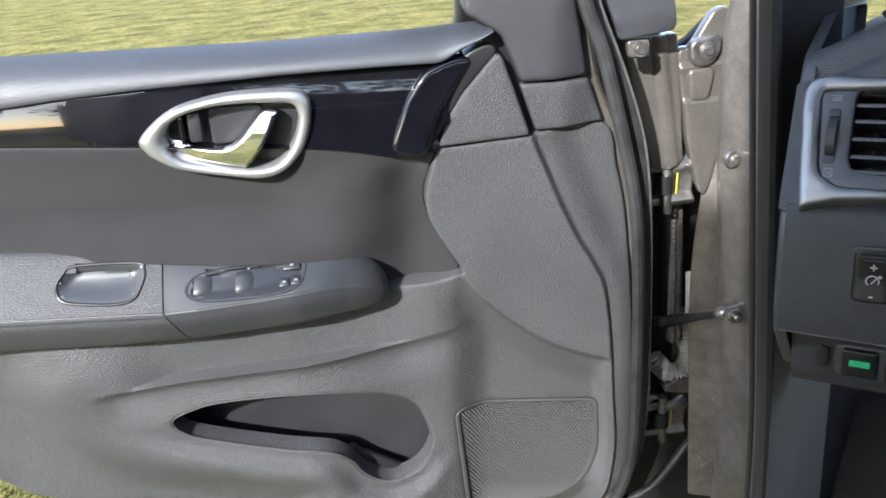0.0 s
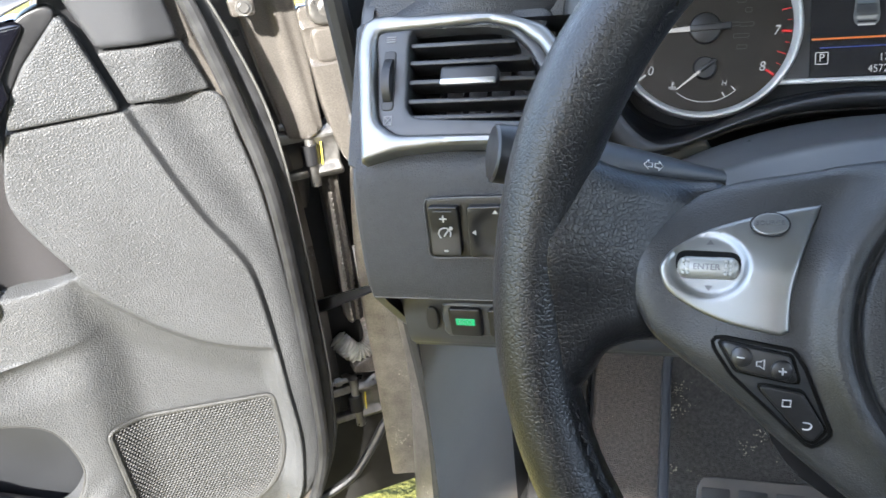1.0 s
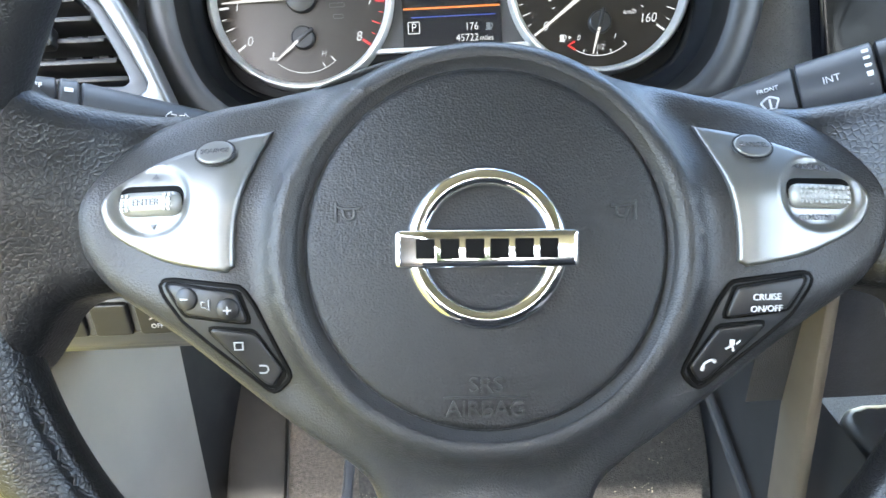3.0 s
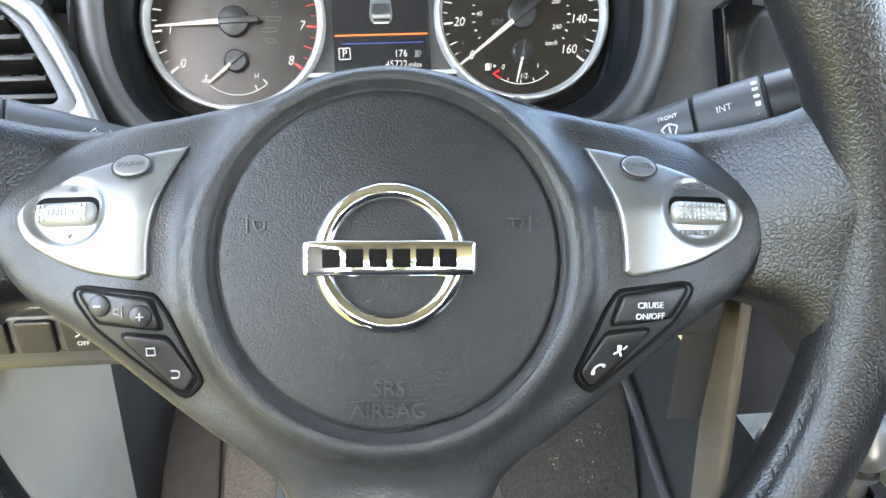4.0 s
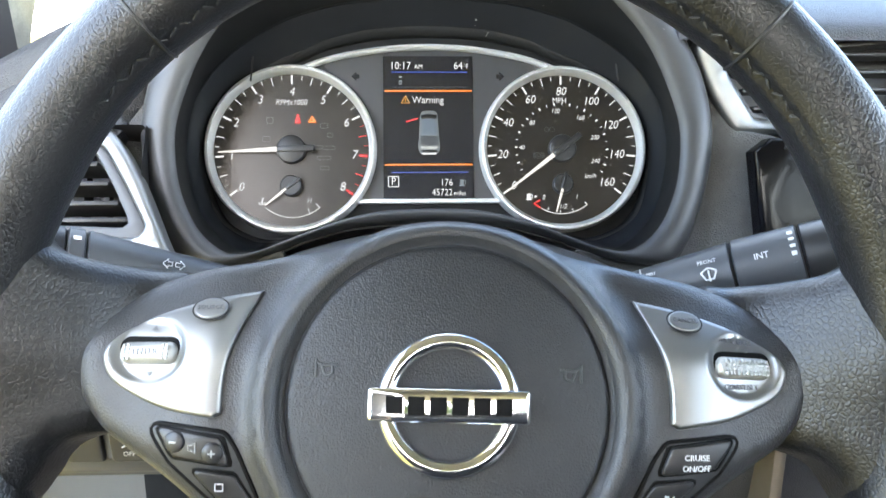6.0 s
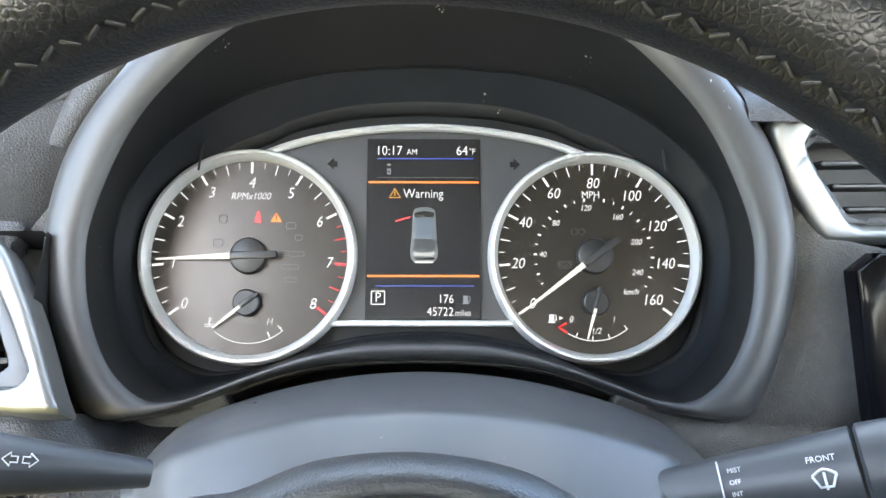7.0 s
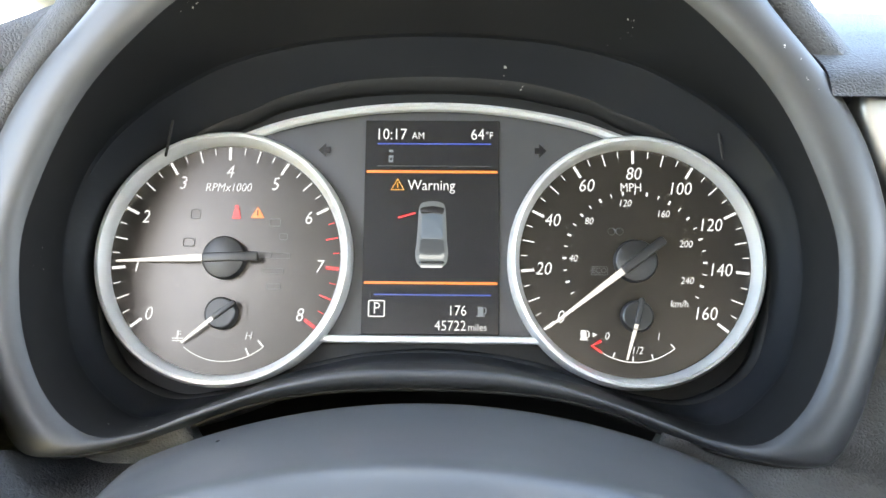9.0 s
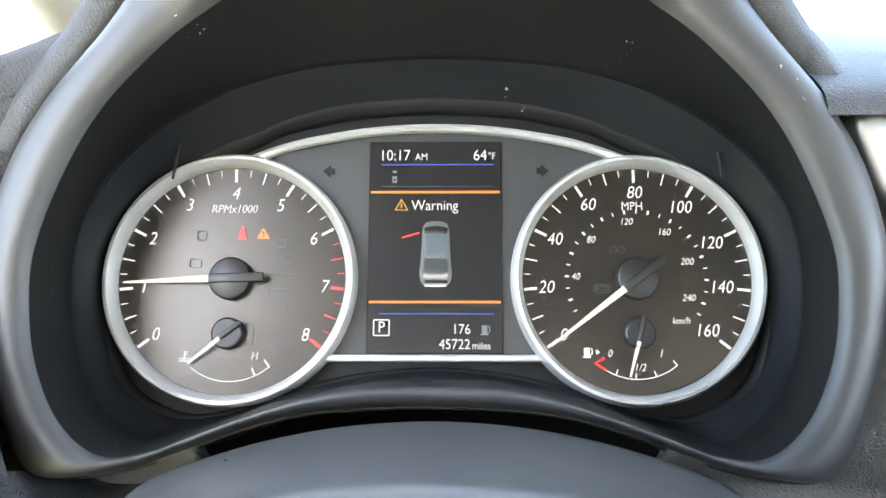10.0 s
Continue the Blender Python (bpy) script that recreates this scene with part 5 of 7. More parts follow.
KNEE = frame_of((-0.3270, 0.2162, 0.8860), (1, 0, 0), (0, 0.0, 1))
LOWER = frame_of((-0.3446, 0.2580, 0.7495), (1, 0, 0), (0, -0.06, 1.0)) @ Matrix.Diagonal((1.09, 1.09, 1.09, 1))


def make_buttons():
    s = thing("dash_switch_bank", KNEE, "black dimmer and mirror switches set in the knee panel", "switches")
    bez = rounded(mm([(43, -20), (144, -17), (144, -61), (43, -64)]), 0.004)
    part("bezel", patch(bez, edge=0.0015, depth=0.004, step=0.01), M_SWITCH, s, "black switch bezel", pose(0, 0, 0.0028))
    part("bezel_rim", tube([(x, y, 0.0026) for x, y in resample(np.array(bez), 0.004)], 0.0009, 8, True), M_CUP, s, "raised bezel rim")
    dim = part("dimmer_switch", patch(rounded(mm([(46, -24), (67, -24), (67, -60), (46, -60)]), 0.002), lambda u, v: 0.003 * np.abs(v + 0.042) / 0.018, 0.001, 0.004, 0.004), M_SWITCH, s, "black dimmer rocker with white symbols", pose(0, 0, 0.005))
    part("symbol", letters("+", 0.010, bold=0.0001), M_SYMBOL, dim, "", at(56.5, -33, 2.8))
    part("symbol", letters("-", 0.010, bold=0.0002), M_SYMBOL, dim, "", at(56.5, -55, 2.9))
    part("rib", box(0.013, 0.0008, 0.0008, 0.0002, 1), M_SMOOTH, dim, "", at(56.5, -27, 3.4))
    arc = [(0.0042 * math.cos(a), 0.0042 * math.sin(a), 0) for a in np.linspace(radians(-30), radians(230), 14)]
    part("dial_symbol", join(tube(arc, 0.0005, 6), tube([(-0.0008, -0.002, 0), (0.0028, 0.0028, 0)], 0.0005, 6), moved(turned([(0, 0.0004), (0.0013, 0.0004), (0.0013, 0)], 10), at(4.6, 4.0))), M_SYMBOL, dim, "white dimmer symbol", at(56.5, -43.5, 2.0))
    mir = part("mirror_switch", patch(rounded(mm([(73, -24), (112, -23), (112, -60), (73, -61)]), 0.003), lambda u, v: 0.001 + 0.0015 * smooth(np.hypot(u - 0.0925, v + 0.042), 0.012, 0.018), 0.001, 0.004, 0.003), M_SWITCH, s, "black square mirror pad", pose(0, 0, 0.005))
    for dx, dy, rz in ((0, 14.5, 0), (0, -14.5, 180), (-15, 0, 90), (15, 0, -90)):
        part("arrow", ([(-0.002, -0.001, 0), (0.002, -0.001, 0), (0, 0.0017, 0)], [(0, 1, 2)]), M_SYMBOL, mir, "", at(92.5 + dx, -42 + dy, 3.0, rz))
    sel = part("fold_switch", patch(rounded(mm([(115, -22), (142, -21), (142, -59), (115, -60)]), 0.002), edge=0.001, depth=0.004, step=0.006), M_SWITCH, s, "", pose(0, 0, 0.0055))
    part("selector", box(0.010, 0.007, 0.006, 0.0015, at=(0.126, -0.029, 0.002)), M_SMOOTH, sel)
    part("symbol", patch(rounded(mm([(-3.6, -2.5), (3.6, -3.0), (3.6, 3), (-3.6, 2)]), 0.001), edge=0.0001, depth=0.0002, step=0.002), M_SYMBOL, sel, "white mirror symbol", at(127, -46, 0.6))

    low = thing("dash_button_row", LOWER, "row of black push buttons under the knee panel", "buttons")
    part("bezel", patch(rounded(mm([(46, -15), (137, -11), (137, 14), (46, 14)]), 0.005), edge=0.002, depth=0.006, step=0.012), M_SMOOTH, low, "black button bezel", pose(0, 0, 0.003))
    part("hook_slot", patch(curve(mm([(35, -8), (41, -9), (43, 0), (42, 8), (36, 9), (34, 0)]), 4), edge=0.0005, depth=0.002, step=0.003), M_BLACK, low, "", pose(0, 0, 0.0033))
    for k, name in enumerate(("eco_button", "blank_button", "stability_button")):
        x = 52 + 28.5 * k
        b = part(name, patch(rounded(mm([(x, -12), (x + 23.5, -12), (x + 23.5, 11.5), (x, 11.5)]), 0.002), lambda u, v: 0.001 * smooth(v, -0.01, 0.01), 0.0012, 0.005, 0.004), M_SWITCH, low, "black push button", pose(0, 0, 0.006))
        if k == 0:
            part("lamp", box(0.0135, 0.0052, 0.0006, 0.0002, 1), G_GREEN, b, "lit green panel", at(x + 12, 1, 1.0))
            part("word", letters("ECO", 0.0050), M_DARKPRINT, b, "", at(x + 12, 1, 1.4))
        if k == 2:
            part("symbol", join(box(0.006, 0.003, 0.0004, 0.0001, 1, at=(0, 0.0035, 0)), tube(curve([(-0.003, 0.001, 0), (-0.001, -0.001, 0), (-0.004, -0.003, 0)], 4, False), 0.0005, 6), tube(curve([(0.002, 0.001, 0), (0.004, -0.001, 0), (0.001, -0.003, 0)], 4, False), 0.0005, 6)), M_SYMBOL, b, "white skid symbol", at(x + 12, 3, 1.2))
            part("word", letters("OFF", 0.0045), M_SYMBOL, b, "", at(x + 12, -5, 1.2))


make_buttons()


def make_centre():
    c = thing("centre_vent", frame_of((0.190, 0.300, 0.958), (1, 0.1, 0), (0, 0.2, 0.98)), "silver-framed black centre air vent", "air vent", "dashboard vents")
    outer = np.vstack([rounded(mm([(-9, 72), (230, 84), (230, -2), (22, 2), (4, 34)]), [0.012, 0.01, 0.01, 0.006, 0.05])])
    hole = np.vstack([rounded(mm([(10, 60), (220, 74), (220, 10), (38, 12), (22, 38)]), [0.012, 0.008, 0.008, 0.006, 0.04])])
    part("frame", patch(outer, edge=0.004, depth=0.02, step=0.01, holes=(hole,)), M_SATIN, c, "satin silver frame", pose(0, 0, 0.012))
    part("inner_rim", patch(hole, edge=0.001, depth=0.02, step=0.01, holes=(hole.mean(0) + (hole - hole.mean(0)) * np.array([0.96, 0.86]),)), M_SMOOTH, c, "dark grey inner rim", pose(0, 0, 0.006))
    part("duct", sheet(lambda s, t: (-0.002 + 0.235 * s, 0.0 + 0.085 * t, -0.045), 3, 3), M_BLACK, c)
    for k in range(4):
        x = (0.020, 0.026, 0.032, 0.040)[k]
        part("slat", box(0.215 - x, 0.003, 0.022, 0.001, 1, at=((0.215 + x) / 2, 0.058 - 0.0125 * k, -0.006)), M_SMOOTH, c)
    s = thing("centre_screen", frame_of((0.245, 0.262, 0.90), (1, 0.08, 0), (0, 0.2, 0.98)), "dark glossy centre screen panel", "screen")
    part("glass", patch(rounded(mm([(-31, 62), (240, 62), (240, -70), (-4, -74), (-22, -30)]), 0.008), edge=0.003, depth=0.01, step=0.03), M_SCREEN, s, "glossy black glass", pose(0, 0, 0.012))
    part("speck", box(0.0012, 0.0012, 0.0004, 0.0002, 1), M_WHITE, s, "", at(20, 15, 12.6))


make_centre()


# ---- footwell ----
def make_footwell():
    solo("kick_panel", sheet(lambda s, t: (-0.354 + 0.037 * s, 0.355 + 0.195 * s, 0.26 + 0.50 * t), 16, 16), M_KICK, pose(0, 0, 0), "smooth grey plastic kick panel beside the pedals", "panel", "structure")
    solo("footwell_side", sheet(lambda s, t: (-0.317 + 0.073 * s, 0.55 + 0.425 * s, 0.26 + 0.50 * t), 10, 10), M_RECESS, pose(0, 0, 0), "black carpeted side of the footwell", "wall", "structure")
    solo("footwell_wall", sheet(lambda s, t: (-0.345 + 0.70 * s, 0.98 - 0.18 * (1 - t) ** 2, 0.30 + 0.45 * t), 10, 10), M_CARPET, pose(0, 0, 0), "black carpeted footwell wall", "wall", "structure")
    solo("sill_plate", box(0.07, 1.5, 0.06, 0.015, 3, at=(-0.375, -0.42, 0.32)), M_DOORLOW, pose(0, 0, 0), "dark plastic door sill plate", "sill", "structure")
    f = thing("foot_rest", frame_of((-0.175, 0.60, 0.40), (1, 0, 0), (0, 0.72, 0.69)), "dusty brown-grey carpeted foot rest", "foot rest")
    part("pad", patch(rounded(mm([(-46, -130), (46, -130), (46, 120), (-46, 120)]), 0.015), edge=0.008, depth=0.03, step=0.02), M_REST, f, "brown-grey carpet pad")
    part("base", box(0.104, 0.262, 0.03, 0.01, 2, at=(0, -0.005, -0.03)), M_BLACK, f, "black plastic base")
    # black box put in as the shade between foot rest and kick panel
    part("side_gap", box(0.075, 0.30, 0.02, 0.006, 2, at=(-0.095, 0.0, -0.05)), M_RECESS, f, "black box standing in for the gap's shade")
    mt = thing("floor_mat", pose(0, 0, 0), "dark dusty carpet floor mat with bound edge", "floor mat")

    def lie(geo):
        """Lays a flat piece on the floor and up the toe board."""
        out = []
        for x, v, z in geo[0]:
            up = max(0.0, v - 0.46)
            out.append((x, v - 0.22 * up, 0.305 + 0.04 * max(0.0, v) + 0.78 * up * float(smooth(up, 0.0, 0.10)) + z))
        return out, geo[1]

    line = rounded(mm([(-132, -40), (284, -40), (284, 690), (-128, 690)]), 0.04)
    part("carpet", lie(patch(line, edge=0.003, depth=0.006, step=0.02)), M_MAT, mt)
    part("binding", lie(tube([(x, y, 0.001) for x, y in line], 0.006, 8, True)), M_SMOOTH, mt, "grey bound edge")
    hp = part("heel_pad", lie(patch(rounded(mm([(-92, 330), (120, 330), (120, 545), (-92, 545)]), 0.012), lambda u, v: 0.004 + 0 * u, edge=0.002, depth=0.003, step=0.02)), M_BLACK, mt, "ribbed black heel pad")
    for i in range(5):
        for j in range(5):
            part("rib", lie(box(0.032, 0.032, 0.004, 0.0015, 1, at=(-0.070 + 0.041 * i, 0.355 + 0.041 * j, 0.005))), M_RUBBER, hp)
    for x, w, z, nm in ((0.02, 0.07, 0.46, "brake_pedal"), (0.15, 0.045, 0.45, "accelerator_pedal")):
        p = thing(nm, frame_of((x, 0.56, z), (1, 0, 0), (0, 0.35, 0.94)), "black ribbed rubber pedal in the footwell", "pedal")
        part("pad", patch(rounded(mm([(-w * 500, -28), (w * 500, -28), (w * 500, 28), (-w * 500, 28)]), 0.008), edge=0.003, depth=0.012, step=0.012), M_RUBBER, p)
        part("arm", tube([(0, 0.0, -0.010), (0, 0.06, -0.06), (0, 0.16, -0.45)], 0.007, 8), M_BLACK, p)
    con = thing("centre_console", pose(0, 0, 0), "dark centre console with tan side trim", "console")
    part("side", sheet(lambda s, t: (0.285 + 0.02 * t, -0.3 + 1.0 * s, 0.30 + 0.29 * t), 8, 8), M_SATINBLACK, con)
    part("top", box(0.22, 0.9, 0.05, 0.02, 3, at=(0.42, -0.12, 0.575)), M_SMOOTH, con)
    part("trim_strip", box(0.26, 0.012, 0.016, 0.005, 3, at=(0.50, 0.30, 0.658)), M_SATIN, con, "satin silver trim strip")
    part("trim", box(0.012, 0.05, 0.26, 0.005, 2, at=(0.272, 0.31, 0.62)), M_TAN, con, "tan side trim")
    gear = thing("gear_lever", pose(0.318, 0.185, 0.60), "gear lever with a satin silver and black knob", "gear lever")
    part("boot", turned([(0.045, 0.0), (0.040, 0.008), (0.022, 0.022), (0.013, 0.032)], 28), M_SOFT, gear, "black leather boot")
    part("stem", turned([(0.008, 0.03), (0.008, 0.045), (0.0135, 0.047), (0.0145, 0.052)], 24), M_SATIN, gear, "silver stem")
    part("collar", turned([(0.0150, 0.052), (0.0165, 0.053), (0.0165, 0.057), (0.0150, 0.058)], 24), M_BLACK, gear, "black collar")
    part("knob", turned([(0.0150, 0.058), (0.0180, 0.062), (0.0192, 0.072), (0.0185, 0.082), (0.0150, 0.090), (0.0075, 0.0945), (0.0, 0.0955)], 32), M_SATIN, gear, "satin silver knob")
    part("edge", tube(curve([(0.30, 0.28, 0.78), (0.315, 0.26, 0.70), (0.33, 0.20, 0.66), (0.34, 0.05, 0.655)], 6, False), 0.010, 10), M_SATIN, con, "satin silver edging")


make_footwell()


def make_column():
    c = thing("steering_column", pose(0, 0, 0), "smooth black steering column shroud", "column")

    def fn(s, t):
        """Round the cover at depth s: over its arched top, then back underneath. Its crest stands towards the driver."""
        y = float(np.interp(s, [0, 0.15, 0.44, 0.56, 0.63, 0.66, 0.80, 1], [0.05, 0.08, 0.138, 0.163, 0.175, 0.180, 0.215, 0.256]))
        top = float(np.interp(y, [0.05, 0.08, 0.14, 0.163, 0.175, 0.180, 0.215, 0.256], [0.858, 0.871, 0.8965, 0.9085, 0.9146, 0.9149, 0.9095, 0.9035]))
        w = float(np.interp(y, [0.05, 0.08, 0.14, 0.178, 0.215, 0.256], [0.086, 0.096, 0.110, 0.122, 0.134, 0.146]))
        if t < 0.6:
            x = w * (1 - 2 * t / 0.6)
            return (x + 0.002, y, top - 1.85 * x * x - 0.012 * float(smooth(abs(x), 0.80 * w, 1.06 * w)))
        a = math.pi * (t - 0.6) / 0.4
        return (-w * math.cos(a) + 0.002, y, top - 1.85 * w * w - 0.0066 - 0.07 * math.sin(a))

    part("shroud", sheet(fn, 64, 90, close_v=True), M_SHROUD, c, sharp=0)
    part("front_cap", sheet(lambda s, t: tuple(Vector(fn(0, t)) * s + Vector((0, 0.05, 0.84)) * (1 - s)), 4, 48, close_v=True), M_BLACK, c)
    part("key_shroud", box(0.06, 0.10, 0.07, 0.02, 3, at=(0.115, 0.22, 0.80)), M_BLACK, c, "black lock housing")
    return c


make_column()


def make_stalk(name, base, tip, label, marks, r0, r1):
    base, tip = Vector(base), Vector(tip)
    sg = 1 if tip.x > base.x else -1
    ax = (tip - base).normalized() * sg
    length = (tip - base).length
    m = frame_of(base, ax, Vector((0, 0.43, 0.9)))
    k = thing(name, m, label, "control stalk", "column stalks")
    def rod(x0, x1, r0, r1):
        return loft([[(sg * x, 1.15 * r * math.cos(a), r * math.sin(a)) for a in np.linspace(0, 2 * math.pi, 28, endpoint=False)] for x, r in ((x0, r0 * 0.9), (x0 + 0.001, r0), (x1 - 0.001, r1), (x1, r1 * 0.9))], True, True)
    a, c = marks
    part("arm", rod(0, a, r0, r1), M_SMOOTH, k)
    part("collar", rod(a + 0.0006, c, r1 * 1.03, r1 * 1.05), M_SMOOTH, k)
    part("knob", rod(c + 0.0006, length - 0.004, r1 * 1.04, r1), M_SWITCH, k, "black twist end")
    return k, length


def arrows_mark():
    one = lambda d: tube([(0, -0.0010, 0), (d * 0.0022, -0.0010, 0), (d * 0.0022, -0.0023, 0), (d * 0.0048, 0, 0), (d * 0.0022, 0.0023, 0), (d * 0.0022, 0.0010, 0), (0, 0.0010, 0)], 0.0003, 5, True)  # noqa: E731
    return join(moved(one(1), at(0.8, 0)), moved(one(-1), at(-0.8, 0)))


left, _ln = make_stalk("turn_signal_stalk", (-0.098, 0.153, 0.900), (-0.212, 0.101, 0.9347), "black turn signal stalk with white printed symbols", (0.085, 0.094), 0.0045, 0.0126)
part("lamp_symbol", join(tube(circle(0.0022, 12), 0.0004, 5, True), tube(mm([(3, 1.6, 0), (5, 1.6, 0)]), 0.0003, 5), tube(mm([(3, 0, 0), (5, 0, 0)]), 0.0003, 5), tube(mm([(3, -1.6, 0), (5, -1.6, 0)]), 0.0003, 5)), M_WHITE, left, "white lamp symbol", pose(-0.111, -0.006, 0.0128, 22, 0, 0))
part("ring_mark", box(0.0035, 0.002, 0.0005, 0.0001, 1), M_WHITE, left, "", pose(-0.090, 0.008, 0.0119, -25, 0, 0))
part("arrows", arrows_mark(), M_WHITE, left, "white arrows", pose(-0.044, 0.002, 0.0088, 0, 5.5, 0))
part("word", letters("AUTO", 0.0046), M_WHITE, left, "", pose(-0.1035, 0.001, 0.0136))
part("word", letters("OFF", 0.0036), M_WHITE, left, "", pose(-0.1035, 0.0088, 0.0111, -32, 0, 0))
right, _ln = make_stalk("wiper_stalk", (0.090, 0.168, 0.880), (0.235, 0.110, 0.936), "black wiper stalk with white printed words", (0.080, 0.114), 0.0095, 0.0144)
part("word", letters("INT", 0.0046), M_WHITE, right, "", pose(0.095, 0.003, 0.0150))
part("word", letters("FRONT", 0.0030), M_WHITE, right, "", pose(0.068, 0.0065, 0.0135, -14, -2, 0))
part("wiper_symbol", join(tube(curve([(-0.004, 0.002, 0), (0, 0.004, 0), (0.004, 0.002, 0)], 4, False), 0.0005, 6), tube([(-0.004, 0.002, 0), (-0.002, -0.002, 0), (0.002, -0.002, 0), (0.004, 0.002, 0)], 0.0005, 6), tube([(0, -0.003, 0), (0, 0.003, 0)], 0.0005, 6)), M_WHITE, right, "white wiper symbol", pose(0.068, -0.001, 0.0140, 0, -2, 0))
for _k in range(7):
    part("scale_mark", box(0.0028, 0.0025, 0.0006, 0.0002, 1), M_WHITE, right, "", pose(0.1105, 0.0115 - 0.0036 * _k, 0.0148 - 0.00008 * (_k - 3) ** 2 * 5))
for _k, _w in enumerate(("MIST", "OFF", "INT", "LO")):
    part("word", letters(_w, 0.0024, align="LEFT"), M_WHITE, right, "", pose(0.036, 0.007 - 0.0042 * _k, 0.0126 - 0.0002 * (_k - 1.5) ** 2, 0, -2, 0))
part("rule", box(0.0006, 0.02, 0.0005, 0.0001, 1), M_WHITE, right, "", pose(0.033, 0.001, 0.0123))


# ---- steering wheel: x right, y up in its plane, z towards the driver ----
WHEEL = frame_of((0.0009, -0.0005, 0.9009), (1, 0, 0), (0, 0.4305, 0.9026)) @ pose(0, 0, 0, 0, 0, -2.2)
RIM_R, RIM_U, RIM_V, RIM_H = 0.1755, -0.003, 0.0045, -0.0140


def rim_point(a, r=0.0, h=0.0):
    """A place on the rim: its plane leans a little against the hub's face."""
    x, y = (RIM_R + r) * math.cos(a), (RIM_R + r) * math.sin(a)
    return (RIM_U + x - 0.19 * h * math.sin(a) * 0.3, RIM_V + 1.018 * y - 0.18 * h, RIM_H + h + 0.19 * y + 0.035 * x)


def make_wheel():
    w = thing("steering_wheel", WHEEL, "black leather steering wheel with silver button panels", "steering wheel")

    def rim(s, t):
        a, b = 2 * math.pi * s, 2 * math.pi * t
        side = math.exp(-((math.degrees(a) - 25) / 11) ** 2) + math.exp(-((math.degrees(a) - 155) / 11) ** 2)
        swell = 1 + 0.10 * side
        r = 0.0160 * swell
        away = min(abs((math.degrees(a) - c + 180) % 360 - 180) for c in (8, 172))
        dent = -0.0012 * math.exp(-((math.degrees(b) - 150) / 6) ** 2) * float(smooth(away, 20, 32))
        return rim_point(a, (r + dent) * math.cos(b), (r * 1.10 + dent) * math.sin(b))

    part("rim", sheet(rim, 240, 64, True, True), M_LEATHER, w, "grained black leather rim", sharp=0)
    # sewn seam round the inside of the rim
    one = box(0.0011, 0.0042, 0.0009, 0.0004, 2)
    for k in range(200):
        a = 2 * math.pi * (k + 0.5) / 200
        if min(abs(math.degrees(a) - c) for c in (12, 168, 270)) < 16:
            continue
        p = rim_point(a, -0.0134, 0.0083)
        part("stitch", one, M_BLACKTHREAD, w, "", Matrix.Translation(p) @ pose(0, 0, 0, 0, 0, math.degrees(a)) @ pose(0, 0, 0, 0, -60, 0) @ pose(0, 0, 0, 0, 0, 34 if k % 2 else -34))
    # joints where the leather pieces meet
    for deg in (49, 131, 229, 311):
        a = radians(deg)
        ring = [rim_point(a, 0.0159 * math.cos(b), 0.0175 * math.sin(b)) for b in np.linspace(0, 2 * math.pi, 28, endpoint=False)]
        part("leather_joint", tube(ring, 0.0008, 6, True), M_BLACK, w)

    # leather spokes
    for side in (-1, 1):
        pts = mm([(-104, 48), (-118, 51), (-130, 50.5), (-140, 51.5), (-147, 55), (-152, 62), (-159, 66), (-162, 50), (-164, 15), (-161, -25), (-153, -46), (-145, -34), (-142, -26), (-137, -19.5), (-127, -15.5), (-113, -18), (-104, -20), (-104, 15)])
        far = lambda x: max(0.0, -0.117 - x)  # noqa: E731
        line = curve([((x - 0.33 * far(x)) * -side, y + 0.1 * far(x)) for x, y in pts], 5)
        lean = lambda u, v: -0.030 + 0.008 * smooth(np.abs(u), 0.112, 0.140) + 0.0205 * smooth(np.abs(u), 0.118, 0.176) + 0.17 * v * smooth(np.abs(u), 0.125, 0.165) + 0.035 * u * smooth(np.abs(u), 0.125, 0.165) + 0.004 * np.exp(-((v - 0.02) / 0.02) ** 2)  # noqa: E731
        part("spoke", patch(line, lean, 0.010, 0.020, 0.004), M_LEATHER, w, "grained black leather spoke", sharp=0)

    # hub body
    half = mm([(0, 72), (24, 69), (42, 61.5), (62, 58), (78, 54.5), (102, 50), (123, 42.5), (136.5, 30), (141, 15.5), (138.5, 1.5), (130, -11), (120.5, -18.5), (101.8, -31.5), (80, -49.5), (60, -64.5), (47, -74), (39, -84), (36, -105), (36, -150)])
    line = np.array(half + [(-x, y) for x, y in half[::-1]][:-1])
    body = curve(line, 4)

    def hub_h(u, v):
        r = np.hypot(u, v)
        wing = -0.003 - 0.015 * smooth(v, 0.015, 0.050) - 0.009 * smooth(-v, 0.012, 0.050) - 0.006 * smooth(np.abs(u), 0.085, 0.125)
        lower = -0.010 * smooth(-v, 0.06, 0.11) + 0.007 * np.exp(-((u / 0.016) ** 2)) * smooth(-v, 0.072, 0.10)
        ring = 0.0060 * np.exp(-((r - 0.0662) / 0.0052) ** 2)
        return wing * smooth(r, 0.058, 0.085) + ring * (1 - 0.3 * smooth(-v, 0.02, 0.06)) - 0.006 + 0.002 * smooth(r, 0.07, 0.09) + lower

    part("hub", patch(body, hub_h, 0.008, 0.030, 0.0035, (circle(0.0604, 120),), 0.0020), M_HUB, w, "grained black plastic hub", sharp=0)
    # airbag cover, a shallow dome in its groove
    dome = lambda u, v: -0.0008 - 1.3 * (u**2 + v**2)  # noqa: E731
    pad = part("airbag_cover", patch(circle(0.0595, 120), dome, 0.0024, 0.012, 0.0035), M_PAD, w, "round grained airbag cover")
